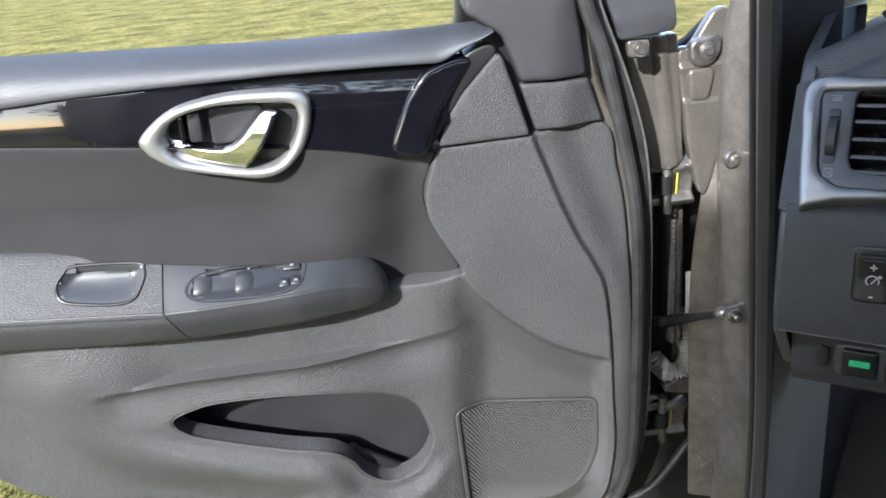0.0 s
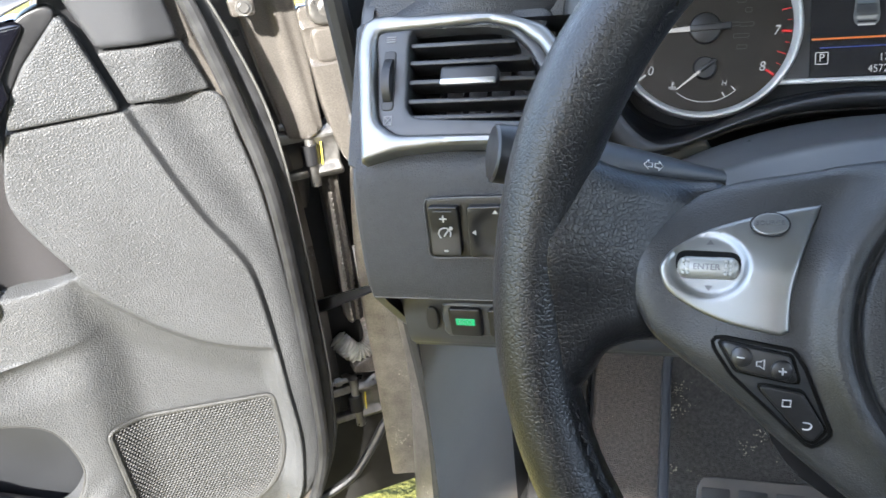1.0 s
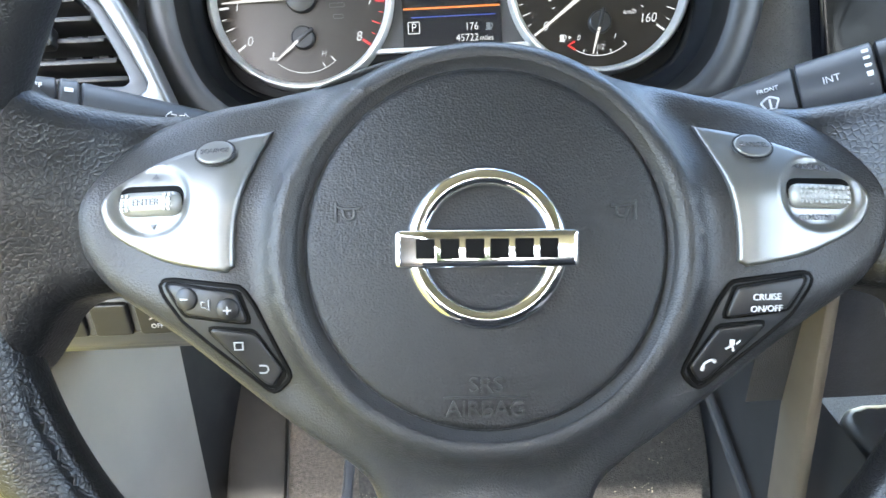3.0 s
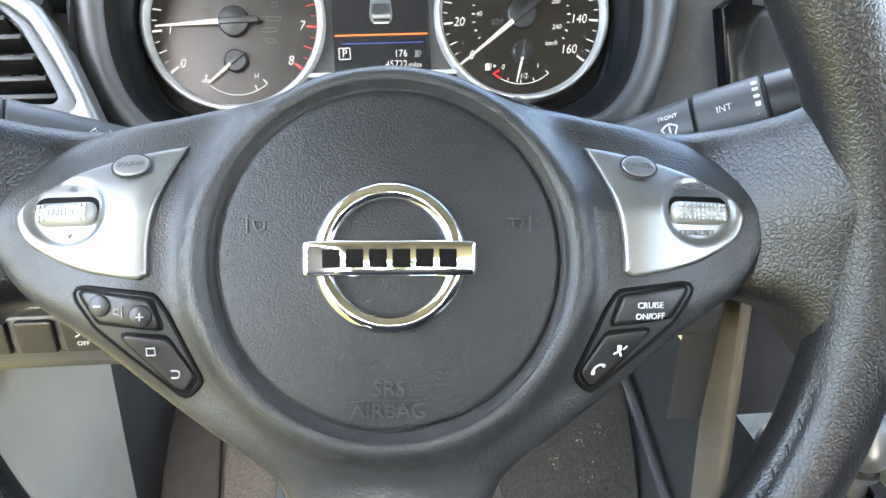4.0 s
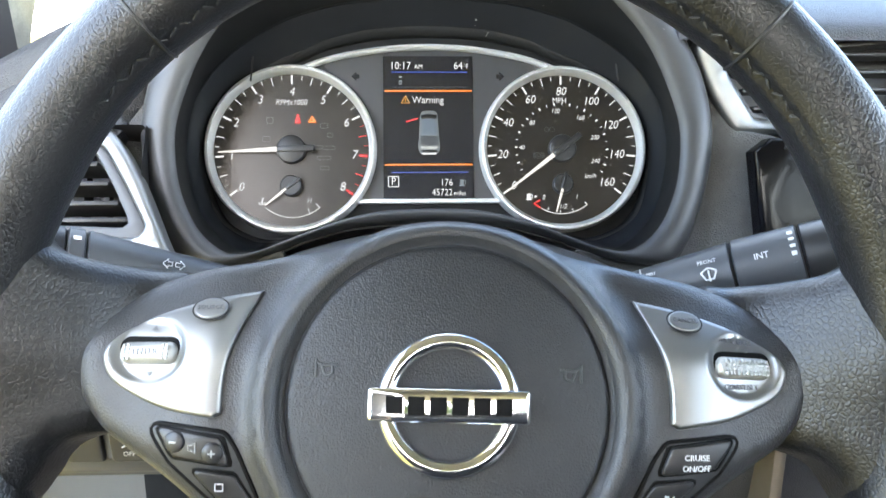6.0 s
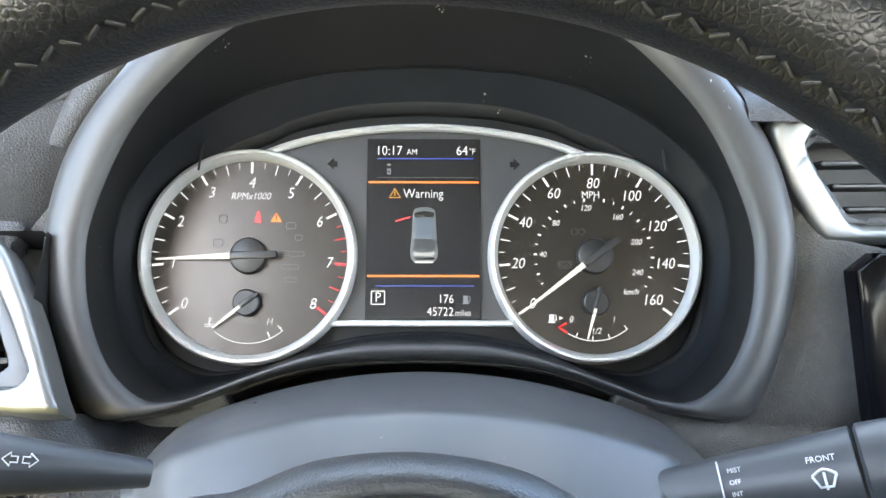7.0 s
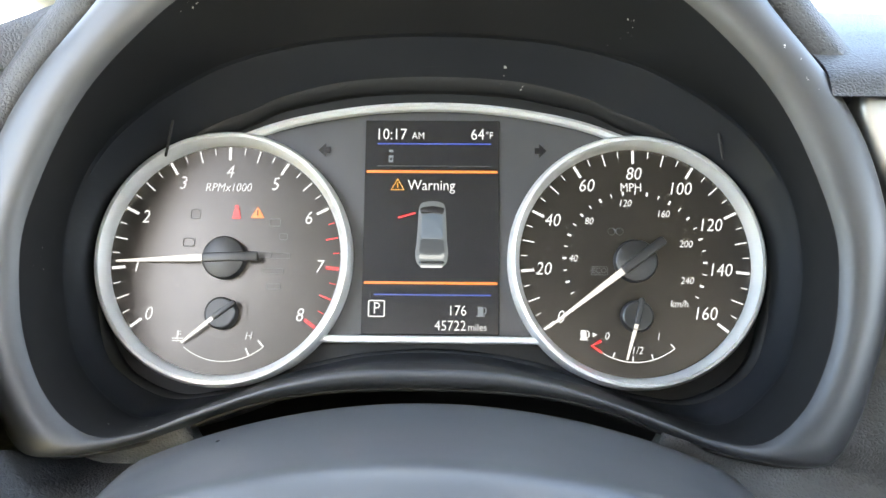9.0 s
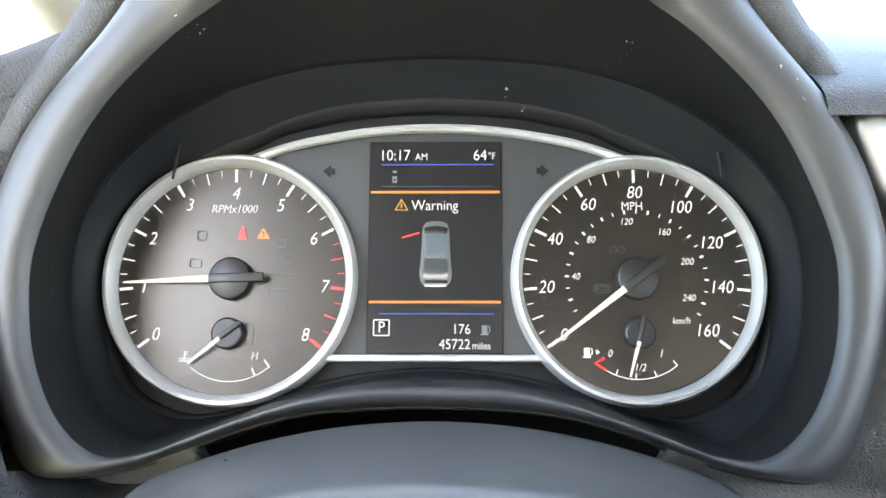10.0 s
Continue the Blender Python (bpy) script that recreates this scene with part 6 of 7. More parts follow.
    part("groove", band(circle(0.0600, 120), [(-0.0016, -0.0068), (0.0, -0.0082), (0.0012, -0.0076), (0.0030, -0.0052)]), M_HUB, w)
    z = lambda x, y: float(dome(x * 0.001, y * 0.001)) * 1000  # noqa: E731
    part("word", letters("SRS", 0.0074, 0.0004), M_EMBOSS_LIT, pad, "embossed word", at(-0.6, -44.4, z(0, 44.4) + 0.8) @ pose(0, 0, 0, 6.3, 0, 0))
    part("word", letters("AIRBAG", 0.0074, 0.0004), M_EMBOSS_LIT, pad, "embossed word", at(-0.7, -52.0, z(0, 52.0) + 0.8) @ pose(0, 0, 0, 7.3, 0, 0))
    part("rule", box(0.027, 0.0006, 0.0010, 0.0002, 1), M_EMBOSS_LIT, pad, "", at(-0.7, -48.2, z(0, 48.2) + 0.1) @ pose(0, 0, 0, 6.8, 0, 0))
    for s in (-1, 1):
        horn = join(tube([(0, -0.0032, 0), (0, 0.0032, 0)], 0.0005, 6), tube(curve([(0, 0.0022, 0), (s * -0.003, 0.0012, 0), (s * -0.008, 0.0014, 0)], 4, False), 0.0005, 6), tube(curve([(s * -0.0022, 0.0010, 0), (s * -0.0034, -0.0022, 0), (s * -0.006, -0.0016, 0), (s * -0.006, 0.0010, 0)], 5, False), 0.0005, 6))
        part("horn_mark", horn, M_EMBOSS_LIT, pad, "embossed horn symbol", at(s * 48.5, 12.0, z(48.5, 12.0) + 0.15) @ pose(0, 0, 0, 0, s * 7, 0))

    # round badge: ring and bar in chrome, with plain dark blocks
    b = part("badge", patch(circle(0.0260, 90), lambda u, v: 0.0036 - 170 * (np.hypot(u, v) - 0.0226) ** 2, 0.0012, 0.006, 0.0012, (circle(0.0194, 70),)), M_CHROME, w, "chrome ring badge with a cross bar", pose(0, 0, 0))
    part("badge_bar", patch(rounded(mm([(-29.2, -6.4), (29.2, -6.4), (29.2, 5.6), (-29.2, 5.6)]), 0.0016), lambda u, v: 0.0066 - 3.2 * u**2 - 6 * (v - 0.006)**2, 0.0012, 0.0064, 0.0012), M_CHROME, b, "chrome cross bar", sharp=50)
    for k in range(6):
        x = -19.4 + 7.75 * k
        part("dark_block", box(0.0060, 0.0062, 0.0008, 0.0002, 1), M_INK, b, "plain dark block", at(x, -0.4, 6.15 - 3.2 * (x * 0.001) ** 2 * 1000) @ pose(0, 0, 0, 4.4, math.degrees(0.0064 * x), 0))

    # silver panels and their controls
    for side in (-1, 1):
        q = lambda pts: [(side * -x, y) for x, y in pts]  # noqa: E731
        sil = np.vstack([curve(mm(q([(-72.2, 41.6), (-84, 39.2), (-98.7, 35.2), (-111.2, 30.6), (-121.8, 24.6), (-127.8, 18.0), (-128.2, 12.4), (-124.6, 6.0), (-115, 0.2), (-102.7, -4.2), (-85.2, -7.0)])), 5, False), curve(mm(q([(-82.4, -5.2), (-82.2, 7.3), (-79.8, 20.3), (-75.3, 33.5)])), 4, False)])
        off = lambda u, v: hub_h(u, v) + 0.0022 - 0.0018 * (1 - smooth(np.hypot((u - side * 0.1112) / 0.0150, (v - 0.0172) / 0.0130), 0.80, 1.0))  # noqa: E731
        p = part("button_panel", patch(sil, off, 0.0015, 0.006, 0.0011), M_SATIN, w, "satin silver button panel")
        def on_hub(x, y, dz):
            """A pose lying on the hub's face at x, y (millimetres), dz above it."""
            x, y = side * -x * 0.001, y * 0.001
            f = lambda a, b: float(hub_h(np.array([a]), np.array([b]))[0])  # noqa: E731
            n = Vector((-(f(x + 0.003, y) - f(x - 0.003, y)) / 0.006, -(f(x, y + 0.003) - f(x, y - 0.003)) / 0.006, 1)).normalized()
            m = frame_of((x, y, f(x, y)), Vector((1, 0, 0)) - n * n.x, Vector((0, 1, 0)) - n * n.y)
            return m @ pose(0, 0, dz * 0.001)

        lay = lambda x, y, dz=0.0: on_hub(x, y, 2.4 + dz)  # noqa: E731
        part("rocker_gap", patch(rounded(mm([(side * 111.3 + x, 16.8 + y) for x, y in ((-11.6, -3.4), (11.6, -3.4), (11.6, 5.6), (-11.6, 5.6))]), 0.0042), lambda u, v: off(u, v) + 0.0003, 0.0002, 0.0006, 0.0012), M_INK, p, "dark gap round the rocker")
        kn = part("rocker", box(0.0224, 0.0082, 0.0076, 0.0034, 4), M_KNOB, p, "grey knurled rocker", lay(-111.0, 16.0, -1.9))
        for i in range(11):
            for j in range(4):
                x = -0.0085 + 0.0017 * i
                if side == -1 and abs(x) < 0.0062:
                    continue
                part("knurl", box(0.0012, 0.0012, 0.0008, 0.0002, 1), M_KNOB, kn, "", pose(x, -0.0024 + 0.0016 * j, 0.0037))
        if side == -1:
            part("word", letters("ENTER", 0.0033), M_DARKPRINT, kn, "", at(0, 0, 3.9))
            for y, rz in ((8.2, 0), (-8.4, 180)):
                part("arrow", ([(-0.0014, -0.0009, 0), (0.0014, -0.0009, 0), (0, 0.0012, 0)], [(0, 1, 2)]), M_DARKPRINT, p, "", lay(-110.5, 17 + y, -1.45) @ pose(0, 0, 0, 0, 0, rz))
        else:
            part("word", letters("ACCEL/RES", 0.0028), M_DARKPRINT, p, "", lay(-109.8, 25.8, -1.45))
            part("word", letters("COAST/SET", 0.0028), M_DARKPRINT, p, "", lay(-110.6, 9.0, -1.45))
        but = part("round_button", patch(circle(0.0064, 40, ry=0.0049), lambda u, v: 0.0008 - 3 * (u**2 + v**2), 0.0006, 0.003, 0.0012), M_SATIN, p, "silver oval button", lay(-90, 32, 0.2))
        part("word", letters("SOURCE" if side == -1 else "CANCEL", 0.0026), M_DARKPRINT, but, "", at(0, 0, 0.9))
        part("button_gap", band(circle(0.0068, 40, ry=0.0053), [(0.0003, 0.0002), (0.0003, 0.0005), (-0.0003, 0.0005), (-0.0003, 0.0002)]), M_BLACK, p, "", lay(-90, 32, -0.1))

        # black keys below
        key = rounded(mm(q([(-111, -8.4), (-80.6, -11.8), (-76.2, -18.2), (-65.2, -42), (-71.4, -48.4), (-101, -22.7)])), 0.0035)
        surround = part("key_surround", patch(key, lambda u, v: hub_h(u, v) + 0.0007, 0.0008, 0.004, 0.003), M_SATINBLACK, w, "black key surround")
        part("groove", tube([(x, y, float(hub_h(np.array([x]), np.array([y]))[0]) + 0.0002) for x, y in resample(np.array(key), 0.002)], 0.0009, 6, True), M_INK, surround, "dark joint round the surround")
        for pts, nm in (([(-106.6, -9.9), (-81.9, -13.5), (-77.9, -24.0), (-98.8, -21.0)], "key"), ([(-93.2, -24.9), (-76.3, -27.2), (-67.8, -40.2), (-71.2, -45.4), (-74.4, -44.2)], "key")):
            cen = np.mean(q(pts), 0)
            wide = [tuple(cen + (np.array(c) - cen) * (1 + 1.5 / np.hypot(*(np.array(c) - cen)))) for c in q(pts)]
            part("key_gap", patch(rounded(mm(wide), 0.002), lambda u, v: hub_h(u, v) + 0.0011, 0.0003, 0.002, 0.003), M_INK, surround, "black gap round the key")
            part(nm, patch(rounded(mm(q(pts)), 0.0018), lambda u, v: hub_h(u, v) + 0.0024, 0.0010, 0.003, 0.0022), M_KEY, surround, "black rubber key")
        lk = lambda x, y: on_hub(x, y, 2.8)  # noqa: E731
        if side == -1:
            for x, y in ((-97.6, -15.2), (-84.4, -18.6)):
                part("key_bump", patch(circle(0.0038, 24), lambda u, v: 0.0012 - 60 * (u**2 + v**2), 0.0004, 0.0006, 0.001), M_SWITCH, surround, "", lk(x, y))
            part("symbol", box(0.004, 0.0008, 0.0004, 0.0001, 1), M_SYMBOL, surround, "white minus", lk(-97.6, -15.2) @ at(0, 0, 1.3) @ Matrix.Scale(0.68, 4))
            part("symbol", join(box(0.004, 0.0008, 0.0004, 0.0001, 1), box(0.0008, 0.004, 0.0004, 0.0001, 1)), M_SYMBOL, surround, "white plus", lk(-84.4, -18.6) @ at(0, 0, 1.3) @ Matrix.Scale(0.68, 4))
            part("symbol", tube(mm([(-1.6, -1, 0), (-0.2, -1, 0), (1.4, -2.2, 0), (1.4, 2.2, 0), (-0.2, 1, 0), (-1.6, 1, 0)]), 0.0003, 6, True), M_SYMBOL, surround, "white speaker symbol", lk(-91.2, -17.0) @ Matrix.Scale(0.85, 4))
            part("symbol", tube(mm([(-2, -1.4, 0), (1.2, -1.4, 0), (1.2, 1.6, 0), (-2, 1.6, 0)]), 0.0004, 6, True), M_SYMBOL, surround, "white menu symbol", lk(-81.5, -30.5) @ Matrix.Scale(0.85, 4))
            part("symbol", tube(curve(mm([(-1.6, 1.6, 0), (1.2, 1.4, 0), (2, 0, 0), (1.0, -1.6, 0), (-1.6, -1.6, 0)]), 4, False), 0.0004, 6), M_SYMBOL, surround, "white return symbol", lk(-74.2, -38.5) @ Matrix.Scale(0.8, 4))
        else:
            part("word", letters("CRUISE", 0.0030), M_WHITE, surround, "", lk(-90.8, -16.6))
            part("word", letters("ON/OFF", 0.0030), M_WHITE, surround, "", lk(-90.8, -20.2))
            part("symbol", join(box(0.0016, 0.002, 0.0004, 0.0001, 1), tube(curve(mm([(-2, -2.4, 0), (0, -1.4, 0), (0.6, -3, 0)]), 4, False), 0.0004, 6), tube(mm([(1.4, -0.6, 0), (2.6, 0.8, 0)]), 0.0003, 6)), M_WHITE, surround, "white voice symbol", lk(-81.0, -31.0))
            part("symbol", tube(curve(mm([(-2, -1.8, 0), (-1.4, 0.6, 0), (0.8, 1.8, 0), (2.2, 1.2, 0)]), 4, False), [0.0007] * 3 + [0.0004] * 7 + [0.0007] * 3, 6), M_WHITE, surround, "white telephone symbol", lk(-73.8, -38.8))
    return w


wheel = make_wheel()


# ---- instrument cluster: x right, y up, z towards the driver ----
CLUSTER = frame_of((0, 0.3429, 0.9467), (1, 0, 0), (0, 0.3338, 0.9426))


def clock(deg, r, cx=0.0, cy=0.0):
    """A place on a dial, degrees clockwise from the top."""
    a = radians(90 - deg)
    return cx + r * math.cos(a), cy + r * math.sin(a)


def thin(text, size, align="CENTER", shear=0.0):
    """Light lettering, as printed on the dials."""
    v, f = letters(text, size, 0.0001, align, shear, -0.006 * size)
    return [(x * 0.88, y, z) for x, y, z in v], f


def ticks(c, degs, r0, r1, width, mat, name, label=""):
    for d in degs:
        x, y = clock(d, (r0 + r1) / 2)
        part(name, box(width * 0.001, (r1 - r0) * 0.001, 0.0003, 0), mat, c, label, at(x, y, 0.5, -d))


def needle(c, deg, r0, r1, w0, w1, hub_r, tail):
    hub = part("needle_hub", turned([(0, 0.0055), (hub_r * 0.86, 0.0055), (hub_r * 0.95, 0.005), (hub_r, 0.0038), (hub_r, 0)], 40), M_BLACK, c, "black round needle hub")
    m = pose(0, 0, 0.0059, 0, 0, -deg)
    part("needle", ([(-w0, r0, 0), (w0, r0, 0), (w1, r1, -0.003), (-w1, r1, -0.003), (-w0, r0, -0.0012), (w0, r0, -0.0012), (w1, r1, -0.004), (-w1, r1, -0.004)], [(0, 1, 2, 3), (4, 7, 6, 5), (0, 3, 7, 4), (1, 5, 6, 2), (3, 2, 6, 7), (0, 4, 5, 1)]), G_NEEDLE, hub, "white lit needle", m)
    part("needle_tail", box(w0 * 2.6, tail + r0, 0.003, 0.0008, 2, at=(0, (r0 - tail) / 2, -0.0006)), M_BLACK, hub, "", m)
    return hub


def make_cluster():
    k = thing("instrument_cluster", CLUSTER, "instrument cluster with two silver-ringed dials and screen", "instrument cluster")
    plate = curve(mm([(-172, -20), (-168, 40), (-135, 82), (-70, 92), (0, 94), (70, 92), (135, 82), (168, 40), (172, -20), (160, -60), (110, -76), (60, -70), (0, -60), (-60, -70), (-110, -76), (-160, -60)]), 5)
    part("back_plate", patch(plate, lambda u, v: -0.004 + 0 * u, 0.001, 0.006, 0.02), M_BOWL, k, "black cluster surround")
    mid = np.vstack([curve(mm([(-96, 60), (-60, 70), (-30, 75), (0, 76.5), (30, 75), (60, 70), (96, 60)]), 5, False), np.array(mm([(60, -42), (-60, -42)]))])
    part("centre_plate", patch(mid, lambda u, v: -0.001 + 0 * u, 0.0005, 0.003, 0.02), M_PLATE, k, "dark grey centre plate")
    arch = curve(mm([(-100, 58.5), (-80, 66), (-60, 71), (-30, 75.6), (0, 77), (30, 75.6), (60, 71), (80, 66), (100, 58.5)]), 6, False)
    part("top_arch", band(arch, [(0.0022, 0.0), (0.0018, 0.003), (0.0, 0.0042), (-0.0018, 0.003), (-0.0024, 0.0)], False), M_RING, k, "satin silver arch")
    part("bottom_bar", box(0.112, 0.0036, 0.005, 0.0015, 2, at=(0.001, -0.0418, 0.002)), M_RING, k, "satin silver bar")
    for s in (-1, 1):
        arrow = [(0, -1.6, 0), (2.2, -1.6, 0), (2.2, 1.6, 0), (0, 1.6, 0), (0, 3.6, 0), (-3.8, 0, 0), (0, -3.6, 0)]
        part("turn_arrow", ([(p[0] * -s * 0.001, p[1] * 0.001, 0) for p in arrow], [tuple(range(7)) if s < 0 else tuple(range(6, -1, -1))]), M_LCD, k, "unlit turn arrow", at(s * 54.5, 54.5, -0.2))

    ring_prof = [(0.0625, -0.004), (0.0622, 0.006), (0.0608, 0.0085), (0.0592, 0.0088), (0.0572, 0.0058), (0.0566, 0.002), (0.0566, -0.002)]

    # rev counter
    t = part("rev_counter", turned([(0, 0), (0.03, 0), (0.0575, 0)], 64), M_DIAL, k, "rev counter dial reading just under 1", at(-103, -2.2, 0.6) @ Matrix.Scale(1.027, 4))
    part("dial_ring", turned(ring_prof, 96), M_RING, t, "satin silver dial ring", sharp=40)
    ang = lambda n: -127.0 + n * 31.7  # noqa: E731
    ticks(t, [ang(n) for n in range(0, 7)], 49.3, 55.8, 1.3, G_WHITE, "tick")
    ticks(t, [ang(n) for n in (7, 8)], 49.5, 55.8, 1.5, G_RED, "tick", "red tick")
    ticks(t, [ang(n + 0.5) for n in range(0, 6)], 49.8, 55.8, 0.6, G_WHITE, "tick")
    ticks(t, [ang(n) for n in (6.5, 7.5)], 49.8, 55.8, 0.7, M_RED, "tick", "dull red tick")
    ticks(t, [ang(n / 4) for n in range(1, 24) if n % 2], 52.4, 55.8, 0.4, G_WHITE, "tick")
    ticks(t, [ang(6 + n / 4) for n in (1, 3, 5, 7)], 52.6, 55.8, 0.4, M_RED, "tick")
    for n in range(9):
        r = (45.6, 44.0, 45.4, 44.0, 43.2, 43.4, 44.6, 46.0, 46.2)[n]
        x, y = clock(ang(n), r)
        part("figure", thin(str(n), 0.0092, shear=0.2), G_WHITE, t, "", at(x, y, 0.5))
    part("word", thin("RPMx1000", 0.0060, shear=0.2), G_WHITE, t, "", at(-0.5, 35.3, 0.5))
    needle(t, -92.0, 0.010, 0.053, 0.0017, 0.0004, 0.0105, 0.017)
    tm = part("temperature_gauge", turned([(0, 0.0002), (0.012, 0.0002)], 32), M_DIAL, t, "temperature gauge, cold", at(0, -27, 0.3))
    needle(tm, -127, 0.004, 0.0235, 0.0010, 0.0004, 0.0078, 0.009)
    arc = [clock(d, 30, 1.0, 6.4) for d in np.linspace(139.5, 219.5, 26)]
    arc = [(x * 0.001, y * 0.001 + 0.0006, 0.0005) for x, y in arc]
    part("scale_arc", tube(arc, 0.00028, 5), G_WHITE, tm)
    for d in (139.5, 155):
        x, y = clock(d, 28, 1.0, 6.4)
        part("tick", box(0.0008, 0.0042, 0.0003, 0), G_WHITE, tm, "", at(x, y + 0.6, 0.5, -d))
    part("letter", thin("H", 0.0054, shear=0.2), G_WHITE, tm, "", at(12.9, -10.7, 0.5))
    part("thermometer", join(box(0.0006, 0.0042, 0.0003, 0), box(0.0052, 0.0005, 0.0003, 0, at=(0, -0.0028, 0)), box(0.0052, 0.0005, 0.0003, 0, at=(0, -0.0016, 0)), box(0.0014, 0.0005, 0.0003, 0, at=(0.0008, 0.0016, 0)), box(0.0014, 0.0005, 0.0003, 0, at=(0.0008, 0.0004, 0))), G_WHITE, tm, "", at(-21.2, -10.4, 0.5))
    belt = join(moved(turned([(0, 0.0003), (0.0011, 0.0003)], 10), at(0, 2.6)), ([(-0.0022, -0.0032, 0.0002), (0.0022, -0.0032, 0.0002), (0.0012, 0.0014, 0.0002), (-0.0012, 0.0014, 0.0002)], [(0, 1, 2, 3)]))
    part("belt_lamp", belt, G_RED, t, "lit red seat belt lamp", at(4.4, 22.9, 0.5))
    tri = part("warning_lamp", ([(-0.0034, -0.0025, 0), (0.0034, -0.0025, 0), (0, 0.0034, 0)], [(0, 1, 2)]), G_ORANGE, t, "lit orange warning triangle", at(14.8, 22.6, 0.5))
    part("stroke", box(0.0006, 0.0028, 0.0002, 0), M_LCD, tri, "", at(0, 0.2, 0.2))
    for x, y, w, h in ((23.5, 18, 5.5, 3.6), (24, -13.5, 6.5, 2.6), (18, 2, 9, 2.6), (27, 1.5, 9, 2.6), (28, 11, 4, 3), (23.5, -6, 10, 2.6), (-16, 22, 4.5, 4.5), (-18.5, 8, 5.5, 4)):
        part("unlit_lamp", band(rounded(mm([(-w / 2, -h / 2), (w / 2, -h / 2), (w / 2, h / 2), (-w / 2, h / 2)]), 0.0008, 3), [(0.0002, 0), (0.0002, 0.0002), (-0.0002, 0.0002), (-0.0002, 0)]), M_DIM, t, "unlit warning symbol", at(x, y, 0.3))

    # speedometer
    s = part("speedometer", turned([(0, 0), (0.03, 0), (0.0575, 0)], 64), M_DIAL, k, "speedometer dial reading zero", at(101.3, -2.2, 0.6) @ Matrix.Scale(1.012, 4))
    part("dial_ring", turned(ring_prof, 96), M_RING, s, "satin silver dial ring", sharp=40)
    sp = lambda n: -127.0 + n * 254.5 / 160  # noqa: E731
    ticks(s, [sp(n) for n in range(0, 161, 20)], 49.4, 55.8, 1.3, G_WHITE, "tick")
    ticks(s, [sp(n) for n in range(10, 160, 20)], 49.9, 55.8, 0.6, G_WHITE, "tick")
    ticks(s, [sp(n) for n in range(5, 160, 10)], 52.6, 55.8, 0.4, G_WHITE, "tick")
    for n in range(0, 161, 20):
        r = {80: 44, 60: 44.4, 100: 43, 40: 45, 120: 41.4, 20: 45, 140: 41.4, 160: 41.8, 0: 46}[n]
        x, y = clock(sp(n), r)
        part("figure", thin(str(n), 0.0090, shear=0.2), G_WHITE, s, "", at(x, y, 0.5))
    part("word", thin("MPH", 0.0062), G_WHITE, s, "", at(-1, 37, 0.5))
    kmh = lambda n: sp(n / 1.609)  # noqa: E731
    ticks(s, [kmh(n) for n in range(20, 251, 20)], 33.4, 35.4, 1.0, G_WHITE, "tick")
    ticks(s, [kmh(n) for n in range(10, 251, 20)], 33.4, 35.4, 0.5, G_WHITE, "tick")
    for n in (40, 80, 120, 160, 200, 240):
        x, y = clock(kmh(n), {40: 30.2, 80: 29.8, 120: 29.4, 160: 27.8, 200: 26.6, 240: 26.8}[n])
        part("figure", thin(str(n), 0.0050, shear=0.2), G_WHITE, s, "", at(x, y, 0.5))
    part("word", thin("km/h", 0.0050, shear=0.2), G_WHITE, s, "", at(21, -20.6, 0.5))
    needle(s, -127.5, 0.0085, 0.054, 0.0017, 0.0005, 0.0105, 0.017)
    part("unlit_lamp", join(band(rounded(mm([(-4, -2), (4, -2), (4, 2), (-4, 2)]), 0.0004, 2), [(0.0002, 0), (0.0002, 0.0002), (-0.0002, 0.0002), (-0.0002, 0)]), letters("ECO", 0.0036)), M_DIM, s, "unlit symbol", at(-17.3, -4.6, 0.3))
    part("unlit_lamp", join(tube(circle(0.0018, 14, -0.002), 0.0002, 5, True), tube(circle(0.0018, 14, 0.002), 0.0002, 5, True)), M_DIM, s, "unlit glow symbol", at(-9, 15, 0.3))
    fu = part("fuel_gauge", turned([(0, 0.0002), (0.012, 0.0002)], 32), M_DIAL, s, "fuel gauge at half", at(0, -27, 0.3))
    needle(fu, 194, 0.004, 0.0215, 0.0010, 0.0004, 0.0078, 0.009)
    part("scale_arc", tube([(x * 0.001, y * 0.001 + 0.0006, 0.0005) for x, y in (clock(d, 30, -1.0, 7.4) for d in np.linspace(140.5, 211, 24))], 0.00028, 5), G_WHITE, fu)
    for d in (140.5, 163, 182, 201):
        x, y = clock(d, 28.6, -1.0, 7.4)
        part("tick", box(0.0006, 0.003, 0.0003, 0), G_WHITE, fu, "", at(x, y + 0.6, 0.5, -d))
    part("reserve_mark", tube([(x * 0.001, y * 0.001 + 0.0006, 0.0005) for x, y in ((-17.0, -17.9), (-21.6, -14.8), (-17.2, -12.4))], 0.0007, 6), G_RED, fu, "red reserve mark")
    for text, x, y in (("0", -14.4, -9.6), ("1", 10.4, -9.6), ("1/2", 0.0, -16.4)):
        part("figure", thin(text, 0.0052, shear=0.2), G_WHITE, fu, "", at(x, y, 0.5))
    pump = join(box(0.0028, 0.0042, 0.0003, 0), box(0.0042, 0.0006, 0.0003, 0, at=(0, -0.0024, 0)), tube(mm([(1.6, -1.4, 0), (2.6, -1, 0), (2.6, 1.2, 0), (1.8, 2, 0)]), 0.0003, 5))
    part("pump_symbol", join(pump, ([(0.0044, -0.0012, 0), (0.0066, 0, 0), (0.0044, 0.0012, 0)], [(0, 1, 2)])), G_WHITE, fu, "", at(-25.6, -8.9, 0.5))

